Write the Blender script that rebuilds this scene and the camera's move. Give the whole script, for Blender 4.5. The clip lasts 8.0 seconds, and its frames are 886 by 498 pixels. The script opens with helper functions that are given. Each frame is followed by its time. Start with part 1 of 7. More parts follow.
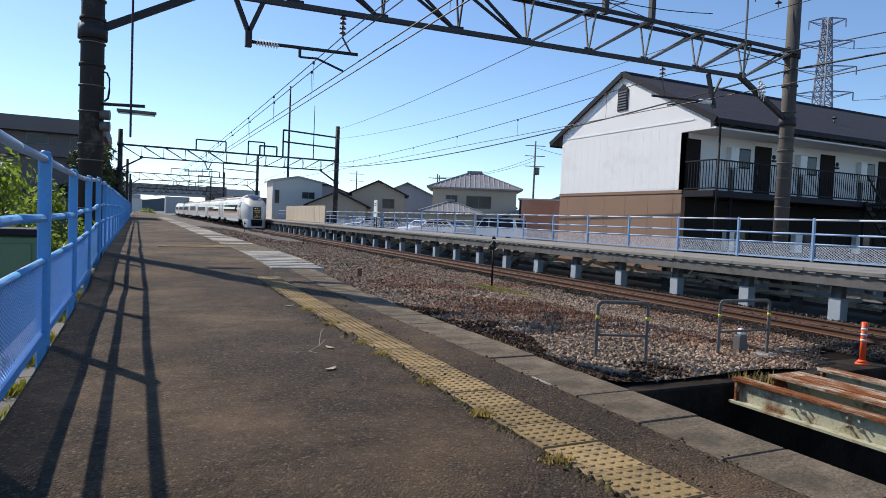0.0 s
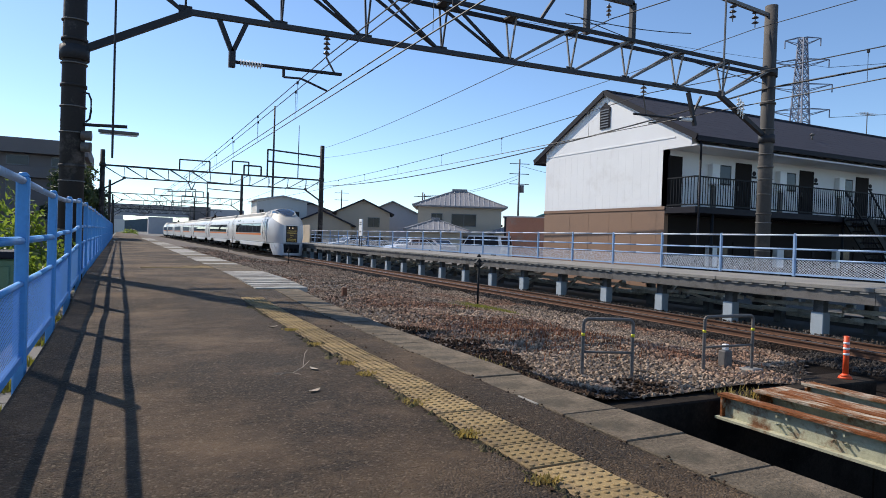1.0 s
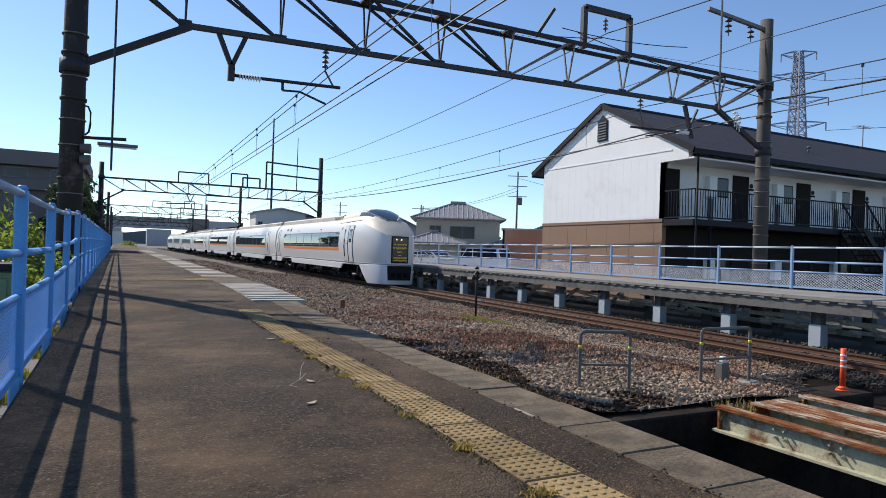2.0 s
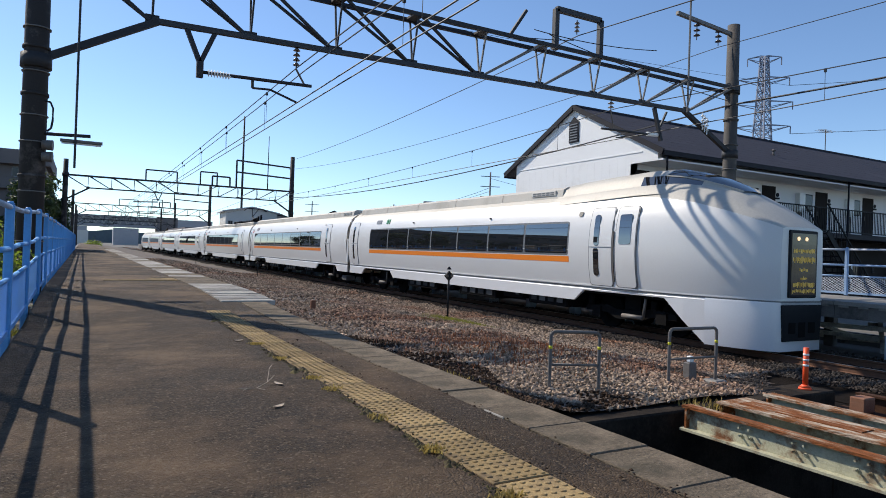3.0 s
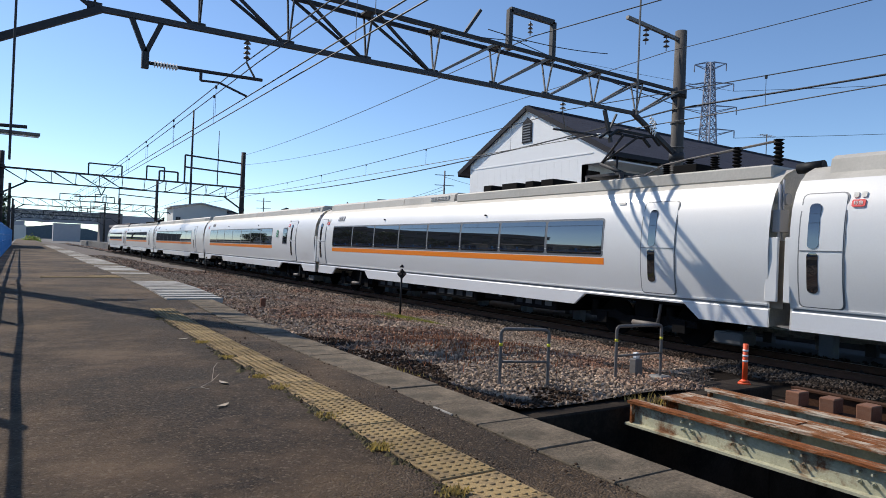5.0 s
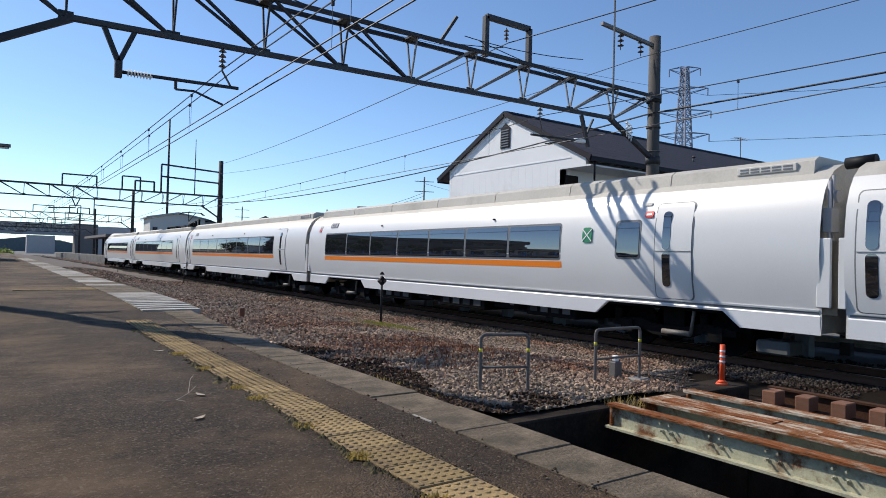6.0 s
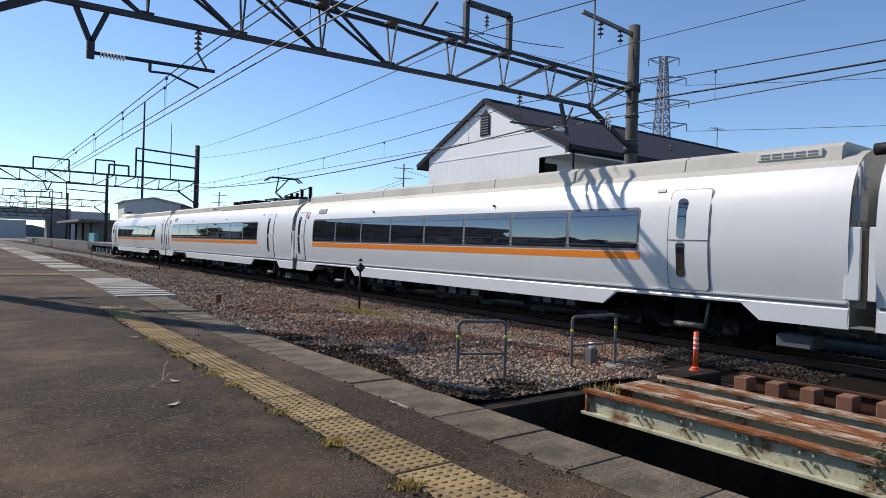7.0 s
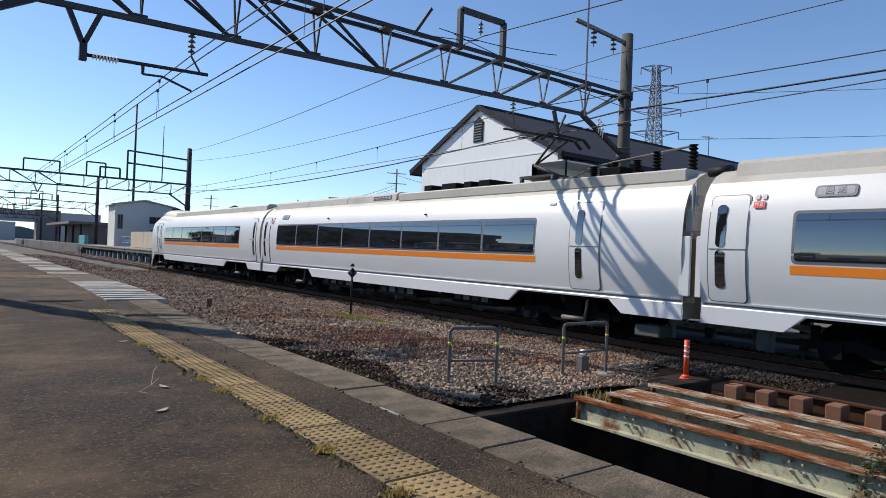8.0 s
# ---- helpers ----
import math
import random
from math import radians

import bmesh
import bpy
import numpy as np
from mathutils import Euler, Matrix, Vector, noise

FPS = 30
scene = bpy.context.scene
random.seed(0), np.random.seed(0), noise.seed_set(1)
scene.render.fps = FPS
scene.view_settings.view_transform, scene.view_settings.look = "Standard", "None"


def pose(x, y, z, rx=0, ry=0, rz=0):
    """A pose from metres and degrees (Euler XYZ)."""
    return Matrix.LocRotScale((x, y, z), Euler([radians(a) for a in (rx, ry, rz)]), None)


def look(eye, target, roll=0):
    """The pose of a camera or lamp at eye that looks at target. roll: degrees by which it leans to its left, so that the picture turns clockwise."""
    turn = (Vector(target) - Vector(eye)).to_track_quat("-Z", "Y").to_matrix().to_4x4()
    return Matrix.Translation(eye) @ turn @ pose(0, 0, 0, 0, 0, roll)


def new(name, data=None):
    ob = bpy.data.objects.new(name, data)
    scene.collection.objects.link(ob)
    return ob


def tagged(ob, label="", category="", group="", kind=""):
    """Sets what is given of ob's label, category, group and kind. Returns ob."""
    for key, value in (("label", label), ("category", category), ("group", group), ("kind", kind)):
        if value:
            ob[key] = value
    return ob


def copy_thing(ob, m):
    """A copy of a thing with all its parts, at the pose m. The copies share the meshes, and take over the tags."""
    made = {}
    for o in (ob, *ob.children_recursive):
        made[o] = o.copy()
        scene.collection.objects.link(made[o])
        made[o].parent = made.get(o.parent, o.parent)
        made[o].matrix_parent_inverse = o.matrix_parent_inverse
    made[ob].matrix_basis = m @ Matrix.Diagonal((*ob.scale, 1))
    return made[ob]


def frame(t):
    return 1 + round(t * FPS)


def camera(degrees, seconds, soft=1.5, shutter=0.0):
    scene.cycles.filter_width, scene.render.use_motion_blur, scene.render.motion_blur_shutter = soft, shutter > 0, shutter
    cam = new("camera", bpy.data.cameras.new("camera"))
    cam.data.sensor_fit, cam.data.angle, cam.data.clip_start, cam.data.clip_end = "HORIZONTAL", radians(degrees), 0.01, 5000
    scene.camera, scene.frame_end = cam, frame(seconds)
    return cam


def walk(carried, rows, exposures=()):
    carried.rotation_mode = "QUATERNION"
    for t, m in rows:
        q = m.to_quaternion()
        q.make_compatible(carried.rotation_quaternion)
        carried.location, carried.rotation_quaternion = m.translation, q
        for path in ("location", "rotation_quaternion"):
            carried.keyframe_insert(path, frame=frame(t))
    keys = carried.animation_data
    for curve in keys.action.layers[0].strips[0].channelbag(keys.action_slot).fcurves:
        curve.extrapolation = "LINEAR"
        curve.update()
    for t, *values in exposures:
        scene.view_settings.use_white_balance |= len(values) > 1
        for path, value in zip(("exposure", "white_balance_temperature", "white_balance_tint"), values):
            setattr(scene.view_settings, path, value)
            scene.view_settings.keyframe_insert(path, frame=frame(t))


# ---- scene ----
cam = camera(68.71, 8.0, soft=0.9)
PATH = [
    (0, pose(-0.047, 0.004, 0.942, 87.511, -2.361, -25.289)),
    (0.5, pose(-0.032, 0.020, 0.939, 88.024, -1.661, -25.649)),
    (1, pose(-0.034, 0.013, 0.947, 89.156, -1.858, -26.571)),
    (2.5, pose(-0.025, -0.014, 0.953, 90.455, -2.017, -26.857)),
    (3, pose(-0.007, 0.002, 0.958, 90.304, -1.985, -29.111)),
    (3.5, pose(-0.000, 0.000, 0.950, 90.061, -1.996, -30.564)),
    (4, pose(0.007, 0.003, 0.947, 89.721, -1.936, -32.003)),
    (4.5, pose(0.015, 0.004, 0.947, 89.839, -2.169, -32.633)),
    (6, pose(0.041, -0.015, 0.954, 90.914, -1.406, -34.849)),
    (6.5, pose(0.052, -0.012, 0.948, 89.513, -1.138, -35.896)),
    (7, pose(0.052, -0.017, 0.951, 89.837, -1.735, -36.686)),
    (7.5, pose(0.049, -0.018, 0.962, 91.242, -2.019, -36.594)),
    (8, pose(0.054, -0.014, 0.959, 90.345, -2.244, -37.373)),
]
walk(cam, PATH, exposures=((0, 0.08, 6450, 10), (2.5, 0.06, 6450, 10), (4, -0.05, 6380, 10), (8, -0.03, 6350, 10)))

# ---- light ----
SUN_WAY = Vector((0.52, -1.0, -1.0)).normalized()
world = bpy.data.worlds.new("sky")
scene.world = world
world.use_nodes = True
wn = world.node_tree.nodes
sky = wn.new("ShaderNodeTexSky")
sky.sky_type = 'NISHITA'
sky.sun_disc = False
sky.sun_elevation = math.asin(-SUN_WAY.z)
sky.sun_rotation = math.atan2(-SUN_WAY.x, -SUN_WAY.y)
sky.air_density, sky.dust_density, sky.ozone_density = 0.85, 0.15, 1.8
wn["Background"].inputs["Strength"].default_value = 0.15
tint = wn.new("ShaderNodeMixRGB")
tint.blend_type = 'MULTIPLY'
tint.inputs[0].default_value = 1.0
tint.inputs[2].default_value = (0.875, 0.968, 1.06, 1)
world.node_tree.links.new(sky.outputs[0], tint.inputs[1])
world.node_tree.links.new(tint.outputs[0], wn["Background"].inputs["Color"])
sun = new("sun", bpy.data.lights.new("sun", 'SUN'))
sun.data.energy, sun.data.angle, sun.data.color = 5.0, radians(0.55), (1.0, 0.91, 0.79)
sun.matrix_world = look((-40, 95, 80), Vector((-40, 95, 80)) + SUN_WAY)

# ---- materials ----
MATS = {}


def surface(name, colour, rough=0.7, metal=0.0, vary=0.18, scale=4.0, fine=60.0, bump=0.15, second=None, amount=0.5, spec=0.5, coat=0.0, rand=0.0, stretch=None):
    """A surface with two scales of variation; second: the colour of stains or wear; rand: variation from piece to piece."""
    m = bpy.data.materials.new(name)
    m.use_nodes = True
    nt = m.node_tree
    n, li = nt.nodes, nt.links
    p = n["Principled BSDF"]
    co = n.new("ShaderNodeTexCoord")
    src = co.outputs["Object"]
    if stretch:
        mp = n.new("ShaderNodeMapping")
        mp.inputs["Scale"].default_value = stretch
        li.new(src, mp.inputs["Vector"])
        src = mp.outputs[0]
    big, small = n.new("ShaderNodeTexNoise"), n.new("ShaderNodeTexNoise")
    for t, s, d in ((big, scale, 6.0), (small, fine, 3.0)):
        t.inputs["Scale"].default_value, t.inputs["Detail"].default_value, t.inputs["Roughness"].default_value = s, d, 0.65
        li.new(src, t.inputs["Vector"])
    ramp = n.new("ShaderNodeValToRGB")
    lo, hi = [max(0, c * (1 - vary)) for c in colour], [min(1, c * (1 + vary)) for c in colour]
    ramp.color_ramp.elements[0].position, ramp.color_ramp.elements[1].position = 0.3, 0.7
    ramp.color_ramp.elements[0].color, ramp.color_ramp.elements[1].color = (*lo, 1), (*hi, 1)
    mix0 = n.new("ShaderNodeMath")
    mix0.operation = 'MULTIPLY_ADD'
    mix0.inputs[1].default_value = 0.5
    half = n.new("ShaderNodeMath")
    half.operation = 'MULTIPLY'
    half.inputs[1].default_value = 0.5
    li.new(small.outputs["Fac"], half.inputs[0])
    li.new(big.outputs["Fac"], mix0.inputs[0])
    li.new(half.outputs[0], mix0.inputs[2])
    li.new(mix0.outputs[0], ramp.inputs[0])
    out = ramp.outputs[0]
    if second:
        st = n.new("ShaderNodeTexNoise")
        st.inputs["Scale"].default_value, st.inputs["Detail"].default_value, st.inputs["Roughness"].default_value = scale * 0.6, 8.0, 0.7
        li.new(src, st.inputs["Vector"])
        r2 = n.new("ShaderNodeValToRGB")
        r2.color_ramp.elements[0].position, r2.color_ramp.elements[1].position = 0.62 - 0.25 * amount, 0.74 - 0.2 * amount
        li.new(st.outputs["Fac"], r2.inputs[0])
        mx = n.new("ShaderNodeMixRGB")
        mx.inputs[2].default_value = (*second, 1)
        li.new(r2.outputs[0], mx.inputs[0])
        li.new(out, mx.inputs[1])
        out = mx.outputs[0]
    if rand:
        oi, hs = n.new("ShaderNodeObjectInfo"), n.new("ShaderNodeHueSaturation")
        mr = n.new("ShaderNodeMapRange")
        mr.inputs["To Min"].default_value, mr.inputs["To Max"].default_value = 1 - rand, 1 + rand
        li.new(oi.outputs["Random"], mr.inputs["Value"])
        li.new(mr.outputs[0], hs.inputs["Value"])
        li.new(out, hs.inputs["Color"])
        out = hs.outputs[0]
    li.new(out, p.inputs["Base Color"])
    p.inputs["Metallic"].default_value = metal
    p.inputs["Specular IOR Level"].default_value = spec
    p.inputs["Coat Weight"].default_value = coat
    p.inputs["Coat Roughness"].default_value = 0.12
    rr = n.new("ShaderNodeMapRange")
    rr.inputs["To Min"].default_value, rr.inputs["To Max"].default_value = max(0.02, rough - 0.12), min(1, rough + 0.12)
    li.new(big.outputs["Fac"], rr.inputs["Value"])
    li.new(rr.outputs[0], p.inputs["Roughness"])
    if bump:
        b = n.new("ShaderNodeBump")
        b.inputs["Strength"].default_value, b.inputs["Distance"].default_value = bump, 0.01
        li.new(small.outputs["Fac"], b.inputs["Height"])
        li.new(b.outputs[0], p.inputs["Normal"])
    MATS[name] = m
    return m


def islands(m, spread=0.35):
    """Give every loose piece of a joined mesh its own brightness."""
    n, li = m.node_tree.nodes, m.node_tree.links
    p = n["Principled BSDF"]
    g, hs, mr = n.new("ShaderNodeNewGeometry"), n.new("ShaderNodeHueSaturation"), n.new("ShaderNodeMapRange")
    old = p.inputs["Base Color"].links[0].from_socket
    mr.inputs["To Min"].default_value, mr.inputs["To Max"].default_value = 1 - spread, 1 + spread
    li.new(g.outputs["Random Per Island"], mr.inputs["Value"])
    li.new(mr.outputs[0], hs.inputs["Value"])
    li.new(old, hs.inputs["Color"])
    li.new(hs.outputs[0], p.inputs["Base Color"])
    return m


def glow(name, colour, power):
    m = bpy.data.materials.new(name)
    m.use_nodes = True
    p = m.node_tree.nodes["Principled BSDF"]
    p.inputs["Base Color"].default_value = (*colour, 1)
    p.inputs["Emission Color"].default_value = (*colour, 1)
    p.inputs["Emission Strength"].default_value = power
    return m


def asphalt(name, base, patch_colour, stone, crack=0.8, rand=0.0):
    """Old aggregate surface: patches, loose pale stones, fine cracks."""
    m = surface(name, base, 0.86, 0, 0.75, 0.8, 40, 0.0, patch_colour, 0.62, spec=0.32, rand=rand)
    n, li = m.node_tree.nodes, m.node_tree.links
    p = n["Principled BSDF"]
    co = n.new("ShaderNodeTexCoord")
    v1, v2, cr, wp = n.new("ShaderNodeTexVoronoi"), n.new("ShaderNodeTexNoise"), n.new("ShaderNodeTexVoronoi"), n.new("ShaderNodeTexNoise")
    v1.inputs["Scale"].default_value, v2.inputs["Scale"].default_value, v2.inputs["Detail"].default_value, v2.inputs["Roughness"].default_value = 90, 17, 8, 0.75
    cr.feature, cr.inputs["Scale"].default_value = 'DISTANCE_TO_EDGE', 0.45
    wp.inputs["Scale"].default_value, wp.inputs["Detail"].default_value = 1.6, 8
    add = n.new("ShaderNodeVectorMath")
    add.operation = 'ADD'
    li.new(co.outputs["Object"], v1.inputs["Vector"])
    li.new(add.outputs[0], v2.inputs["Vector"])
    li.new(co.outputs["Object"], wp.inputs["Vector"])
    li.new(co.outputs["Object"], add.inputs[0])
    li.new(wp.outputs["Color"], add.inputs[1])
    li.new(add.outputs[0], cr.inputs["Vector"])
    sep = n.new("ShaderNodeSeparateColor")
    li.new(v1.outputs["Color"], sep.inputs[0])
    pick = n.new("ShaderNodeValToRGB")
    pick.color_ramp.elements[0].position, pick.color_ramp.elements[1].position = 0.84, 1.0
    pick.color_ramp.elements[0].color, pick.color_ramp.elements[1].color = (0, 0, 0, 1), (0.55, 0.55, 0.55, 1)
    li.new(sep.outputs[0], pick.inputs[0])
    stones = n.new("ShaderNodeMixRGB")
    stones.inputs[2].default_value = (*stone, 1)
    old = p.inputs["Base Color"].links[0].from_socket
    li.new(pick.outputs[0], stones.inputs[0])
    li.new(old, stones.inputs[1])
    line = n.new("ShaderNodeValToRGB")
    line.color_ramp.elements[0].position, line.color_ramp.elements[1].position = 0.0, 0.012
    line.color_ramp.elements[0].color, line.color_ramp.elements[1].color = (0.3, 0.3, 0.3, 1), (1, 1, 1, 1)
    li.new(cr.outputs["Distance"], line.inputs[0])
    mul = n.new("ShaderNodeMixRGB")
    mul.blend_type = 'MULTIPLY'
    mul.inputs[0].default_value = crack
    li.new(stones.outputs[0], mul.inputs[1])
    li.new(line.outputs[0], mul.inputs[2])
    li.new(mul.outputs[0], p.inputs["Base Color"])
    hsum = n.new("ShaderNodeMath")
    hsum.operation = 'MULTIPLY_ADD'
    hsum.inputs[1].default_value = 0.45
    li.new(v1.outputs["Distance"], hsum.inputs[0])
    li.new(v2.outputs["Fac"], hsum.inputs[2])
    b = n.new("ShaderNodeBump")
    b.invert = True
    b.inputs["Strength"].default_value, b.inputs["Distance"].default_value = 1.0, 0.042
    li.new(hsum.outputs[0], b.inputs["Height"])
    li.new(b.outputs[0], p.inputs["Normal"])
    return m


ASPHALT = asphalt("platform_asphalt", (0.055, 0.034, 0.0168), (0.172, 0.109, 0.058), (0.26, 0.19, 0.12), 0.35)
# Weathered beams, lightened in colour to look sunlit beneath the shading deck.
PALEBEAM = surface("weathered_lit_beam", (0.5, 0.47, 0.41), 0.9, 0, 0.3, 3, 40, 0.3, (0.2, 0.18, 0.15), 0.4, rand=0.25)
KERB = surface("kerb_stone_surface", (0.148, 0.117, 0.083), 0.92, 0, 0.7, 5, 55, 1.0, (0.082, 0.07, 0.05), 0.65, spec=0.15, rand=0.1)
CONCRETE = surface("grey_concrete", (0.24, 0.225, 0.2), 0.88, 0, 0.25, 2.5, 60, 0.35, (0.17, 0.16, 0.15), 0.35)
# Culvert concrete with the pit's shade put into its dark colour.
PITCON = surface("shade_dark_concrete", (0.035, 0.027, 0.02), 0.95, 0, 0.5, 3.0, 50, 0.6, (0.014, 0.011, 0.009), 0.6, spec=0.1)
MIDSTEEL = surface("grey_truss_steel", (0.045, 0.046, 0.05), 0.65, 0.2, 0.25, 4, 40, 0.1, (0.08, 0.06, 0.05), 0.3)
DARKCON = surface("stained_concrete", (0.14, 0.13, 0.12), 0.9, 0, 0.3, 2.0, 50, 0.4, (0.06, 0.055, 0.05), 0.5)
WHITEPAINT = surface("worn_white_paint", (0.36, 0.34, 0.3), 0.88, 0, 0.2, 3, 70, 0.3, (0.2, 0.18, 0.155), 0.55, spec=0.2, rand=0.12)
TACTILE = surface("yellow_tactile_tile", (0.31, 0.22, 0.105), 0.88, 0, 0.4, 7, 80, 0.5, (0.15, 0.11, 0.07), 0.62, rand=0.24, spec=0.15)
MOSS = islands(surface("moss", (0.07, 0.055, 0.016), 0.95, 0, 0.7, 20, 90, 0.9, (0.035, 0.024, 0.014), 0.6), 0.5)
SOIL = surface("lot_ground", (0.13, 0.118, 0.1), 0.95, 0, 0.3, 0.5, 20, 0.4, (0.11, 0.1, 0.08), 0.4)
BALLAST = islands(surface("ballast_stone", (0.31, 0.232, 0.166), 0.95, 0, 0.4, 0.45, 40, 0.3, (0.25, 0.13, 0.08), 0.6, spec=0.1), 0.65)
# Dark soil; its colour also holds the shadow strip beside the kerb.
CLOD = islands(surface("shadowed_soil_clod", (0.055, 0.035, 0.023), 0.95, 0, 0.5, 2, 40, 0.4, (0.1, 0.06, 0.035), 0.4, spec=0.1), 0.7)
BLOCKWOOD = surface("sunbleached_timber", (0.19, 0.083, 0.045), 0.88, 0, 0.3, 9, 70, 0.5, (0.2, 0.1, 0.06), 0.5, rand=0.15, stretch=(1, 1, 4))
# Bed colour lowered to paint the shadow in the gaps between stones.
BALLASTBED = surface("ballast_bed", (0.1, 0.08, 0.064), 0.95, 0, 0.55, 9, 45, 1.0, (0.1, 0.065, 0.05), 0.5)
# Darker stones for the rails' edge and the near patch past the girders.
DARKSTONE = islands(surface("dark_track_stone", (0.075, 0.064, 0.055), 0.95, 0, 0.4, 0.6, 40, 0.3, (0.04, 0.026, 0.018), 0.5, spec=0.05), 0.6)
# Oily bed, with the shade under train and girders put into its colour.
TRACKBED = surface("oily_shaded_track_bed", (0.014, 0.011, 0.009), 0.95, 0, 0.4, 3, 45, 0.8, spec=0.05)
# Concrete sleepers; the train's shade is put into their dark colour.
SLEEPER = surface("shade_dark_sleeper", (0.06, 0.054, 0.047), 0.9, 0, 0.3, 4, 40, 0.3)
RAILRUST = surface("rail_rust", (0.13, 0.06, 0.032), 0.85, 0.1, 0.3, 6, 60, 0.3)
RAILTOP = surface("rail_head", (0.5, 0.47, 0.44), 0.3, 0.9, 0.1, 9, 60, 0.05)
DARKRUST = surface("dark_rust", (0.06, 0.03, 0.018), 0.9, 0, 0.5, 6, 60, 0.4, spec=0.1)
RUST = surface("flaking_rust", (0.2, 0.07, 0.024), 0.92, 0.0, 0.8, 26, 90, 1.0, (0.44, 0.36, 0.26), 0.42, spec=0.15, stretch=(1, 0.22, 1))
FLAKED = surface("rust_under_pale_flakes", (0.21, 0.085, 0.032), 0.9, 0.0, 0.7, 22, 90, 1.0, (0.5, 0.43, 0.33), 0.66, spec=0.15, stretch=(1, 0.3, 1))
OLDPAINT = surface("pale_green_old_paint", (0.42, 0.41, 0.29), 0.75, 0, 0.25, 7, 50, 0.3, (0.16, 0.075, 0.035), 0.42, spec=0.2)
TIMBER = surface("brown_timber", (0.17, 0.075, 0.045), 0.85, 0, 0.3, 4, 40, 0.5, rand=0.15)
BLUE = surface("sky_blue_fence_paint", (0.085, 0.31, 0.66), 0.5, 0, 0.12, 3, 40, 0.1, (0.16, 0.33, 0.6), 0.15)
BLUEWORN = surface("worn_rail_paint", (0.34, 0.44, 0.58), 0.55, 0.1, 0.2, 9, 60, 0.2, (0.2, 0.17, 0.14), 0.25)
PALEBLUE = surface("faded_blue_fence_paint", (0.24, 0.36, 0.55), 0.55, 0, 0.12, 3, 40, 0.1)
PALERAIL = surface("bleached_blue_paint", (0.42, 0.47, 0.55), 0.55, 0, 0.12, 3, 40, 0.1)
MESHPAINT = surface("fence_mesh_paint", (0.11, 0.32, 0.7), 0.5, 0, 0.1, 4, 40, 0)
STEEL = surface("galvanised_steel", (0.15, 0.137, 0.125), 0.65, 0.25, 0.25, 5, 40, 0.1, (0.12, 0.075, 0.05), 0.35)
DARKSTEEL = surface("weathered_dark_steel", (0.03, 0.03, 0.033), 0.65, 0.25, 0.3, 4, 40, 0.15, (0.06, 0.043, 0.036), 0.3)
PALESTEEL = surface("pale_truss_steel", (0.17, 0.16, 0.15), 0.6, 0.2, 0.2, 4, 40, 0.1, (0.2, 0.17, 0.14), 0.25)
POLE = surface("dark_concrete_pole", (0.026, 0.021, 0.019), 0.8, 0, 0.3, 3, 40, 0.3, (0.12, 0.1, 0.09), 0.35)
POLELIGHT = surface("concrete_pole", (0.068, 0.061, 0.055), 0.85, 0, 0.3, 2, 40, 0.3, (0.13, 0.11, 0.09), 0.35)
BLACK = surface("black_paint", (0.01, 0.011, 0.013), 0.6, 0, 0.2, 5, 40, 0.1, spec=0.2)
RUBBER = surface("black_rubber", (0.02, 0.02, 0.021), 0.8, 0, 0.2, 5, 40, 0.2)
WIRE = surface("cable", (0.03, 0.03, 0.032), 0.6, 0.2, 0.1, 5, 40, 0)
PORCELAIN = surface("insulator", (0.1, 0.075, 0.06), 0.3, 0, 0.1, 5, 40, 0)
ORANGE = surface("orange_plastic", (0.8, 0.09, 0.02), 0.5, 0, 0.1, 8, 40, 0.05)
REFLECT = surface("white_reflector", (0.8, 0.8, 0.78), 0.35, 0, 0.05, 8, 40, 0)
YELLOWTAPE = surface("yellow_tape", (0.7, 0.62, 0.03), 0.5, 0, 0.05, 8, 40, 0)
GRASS = surface("grass_blades", (0.13, 0.125, 0.03), 0.8, 0, 0.3, 8, 40, 0)
REDWEED = islands(surface("red_brown_weed", (0.3, 0.12, 0.06), 0.9, 0, 0.4, 6, 60, 0.2, (0.2, 0.1, 0.05), 0.5, spec=0.1), 0.5)
DRYGRASS = islands(surface("dry_grass", (0.3, 0.22, 0.08), 0.85, 0, 0.3, 8, 40, 0), 0.4)
DEADLEAF = surface("pale_dead_leaf", (0.5, 0.4, 0.29), 0.8, 0, 0.2, 30, 90, 0.1)
# train
OLDPLATE = surface("dusty_cover_plate", (0.1, 0.1, 0.095), 0.7, 0.2, 0.2, 4, 40, 0.1)
PEARL = surface("pearl_white_body_paint", (0.66, 0.655, 0.64), 0.5, 0.1, 0.03, 0.6, 30, 0.0, coat=0.3)
SKIRT = surface("train_skirt_paint", (0.68, 0.68, 0.68), 0.42, 0.1, 0.04, 0.8, 30, 0.0, coat=0.4)
ROOFGREY = surface("train_roof_grey", (0.46, 0.435, 0.385), 0.6, 0.1, 0.12, 0.9, 20, 0.05, (0.37, 0.345, 0.3), 0.3)
STRIPE = surface("orange_stripe", (0.85, 0.23, 0.012), 0.4, 0, 0.04, 3, 40, 0, coat=0.3)
WINDOW = surface("train_glass", (0.012, 0.013, 0.015), 0.1, 0, 0.1, 2, 40, 0)
for link in [k for k in WINDOW.node_tree.links if k.to_socket.name == "Roughness"]:
    WINDOW.node_tree.links.remove(link)
WINDOW.node_tree.nodes["Principled BSDF"].inputs["Roughness"].default_value = 0.015
WINDOW.node_tree.nodes["Principled BSDF"].inputs["IOR"].default_value = 2.5
FRAMEGREY = surface("window_frame_grey", (0.16, 0.165, 0.17), 0.45, 0.2, 0.1, 4, 40, 0)
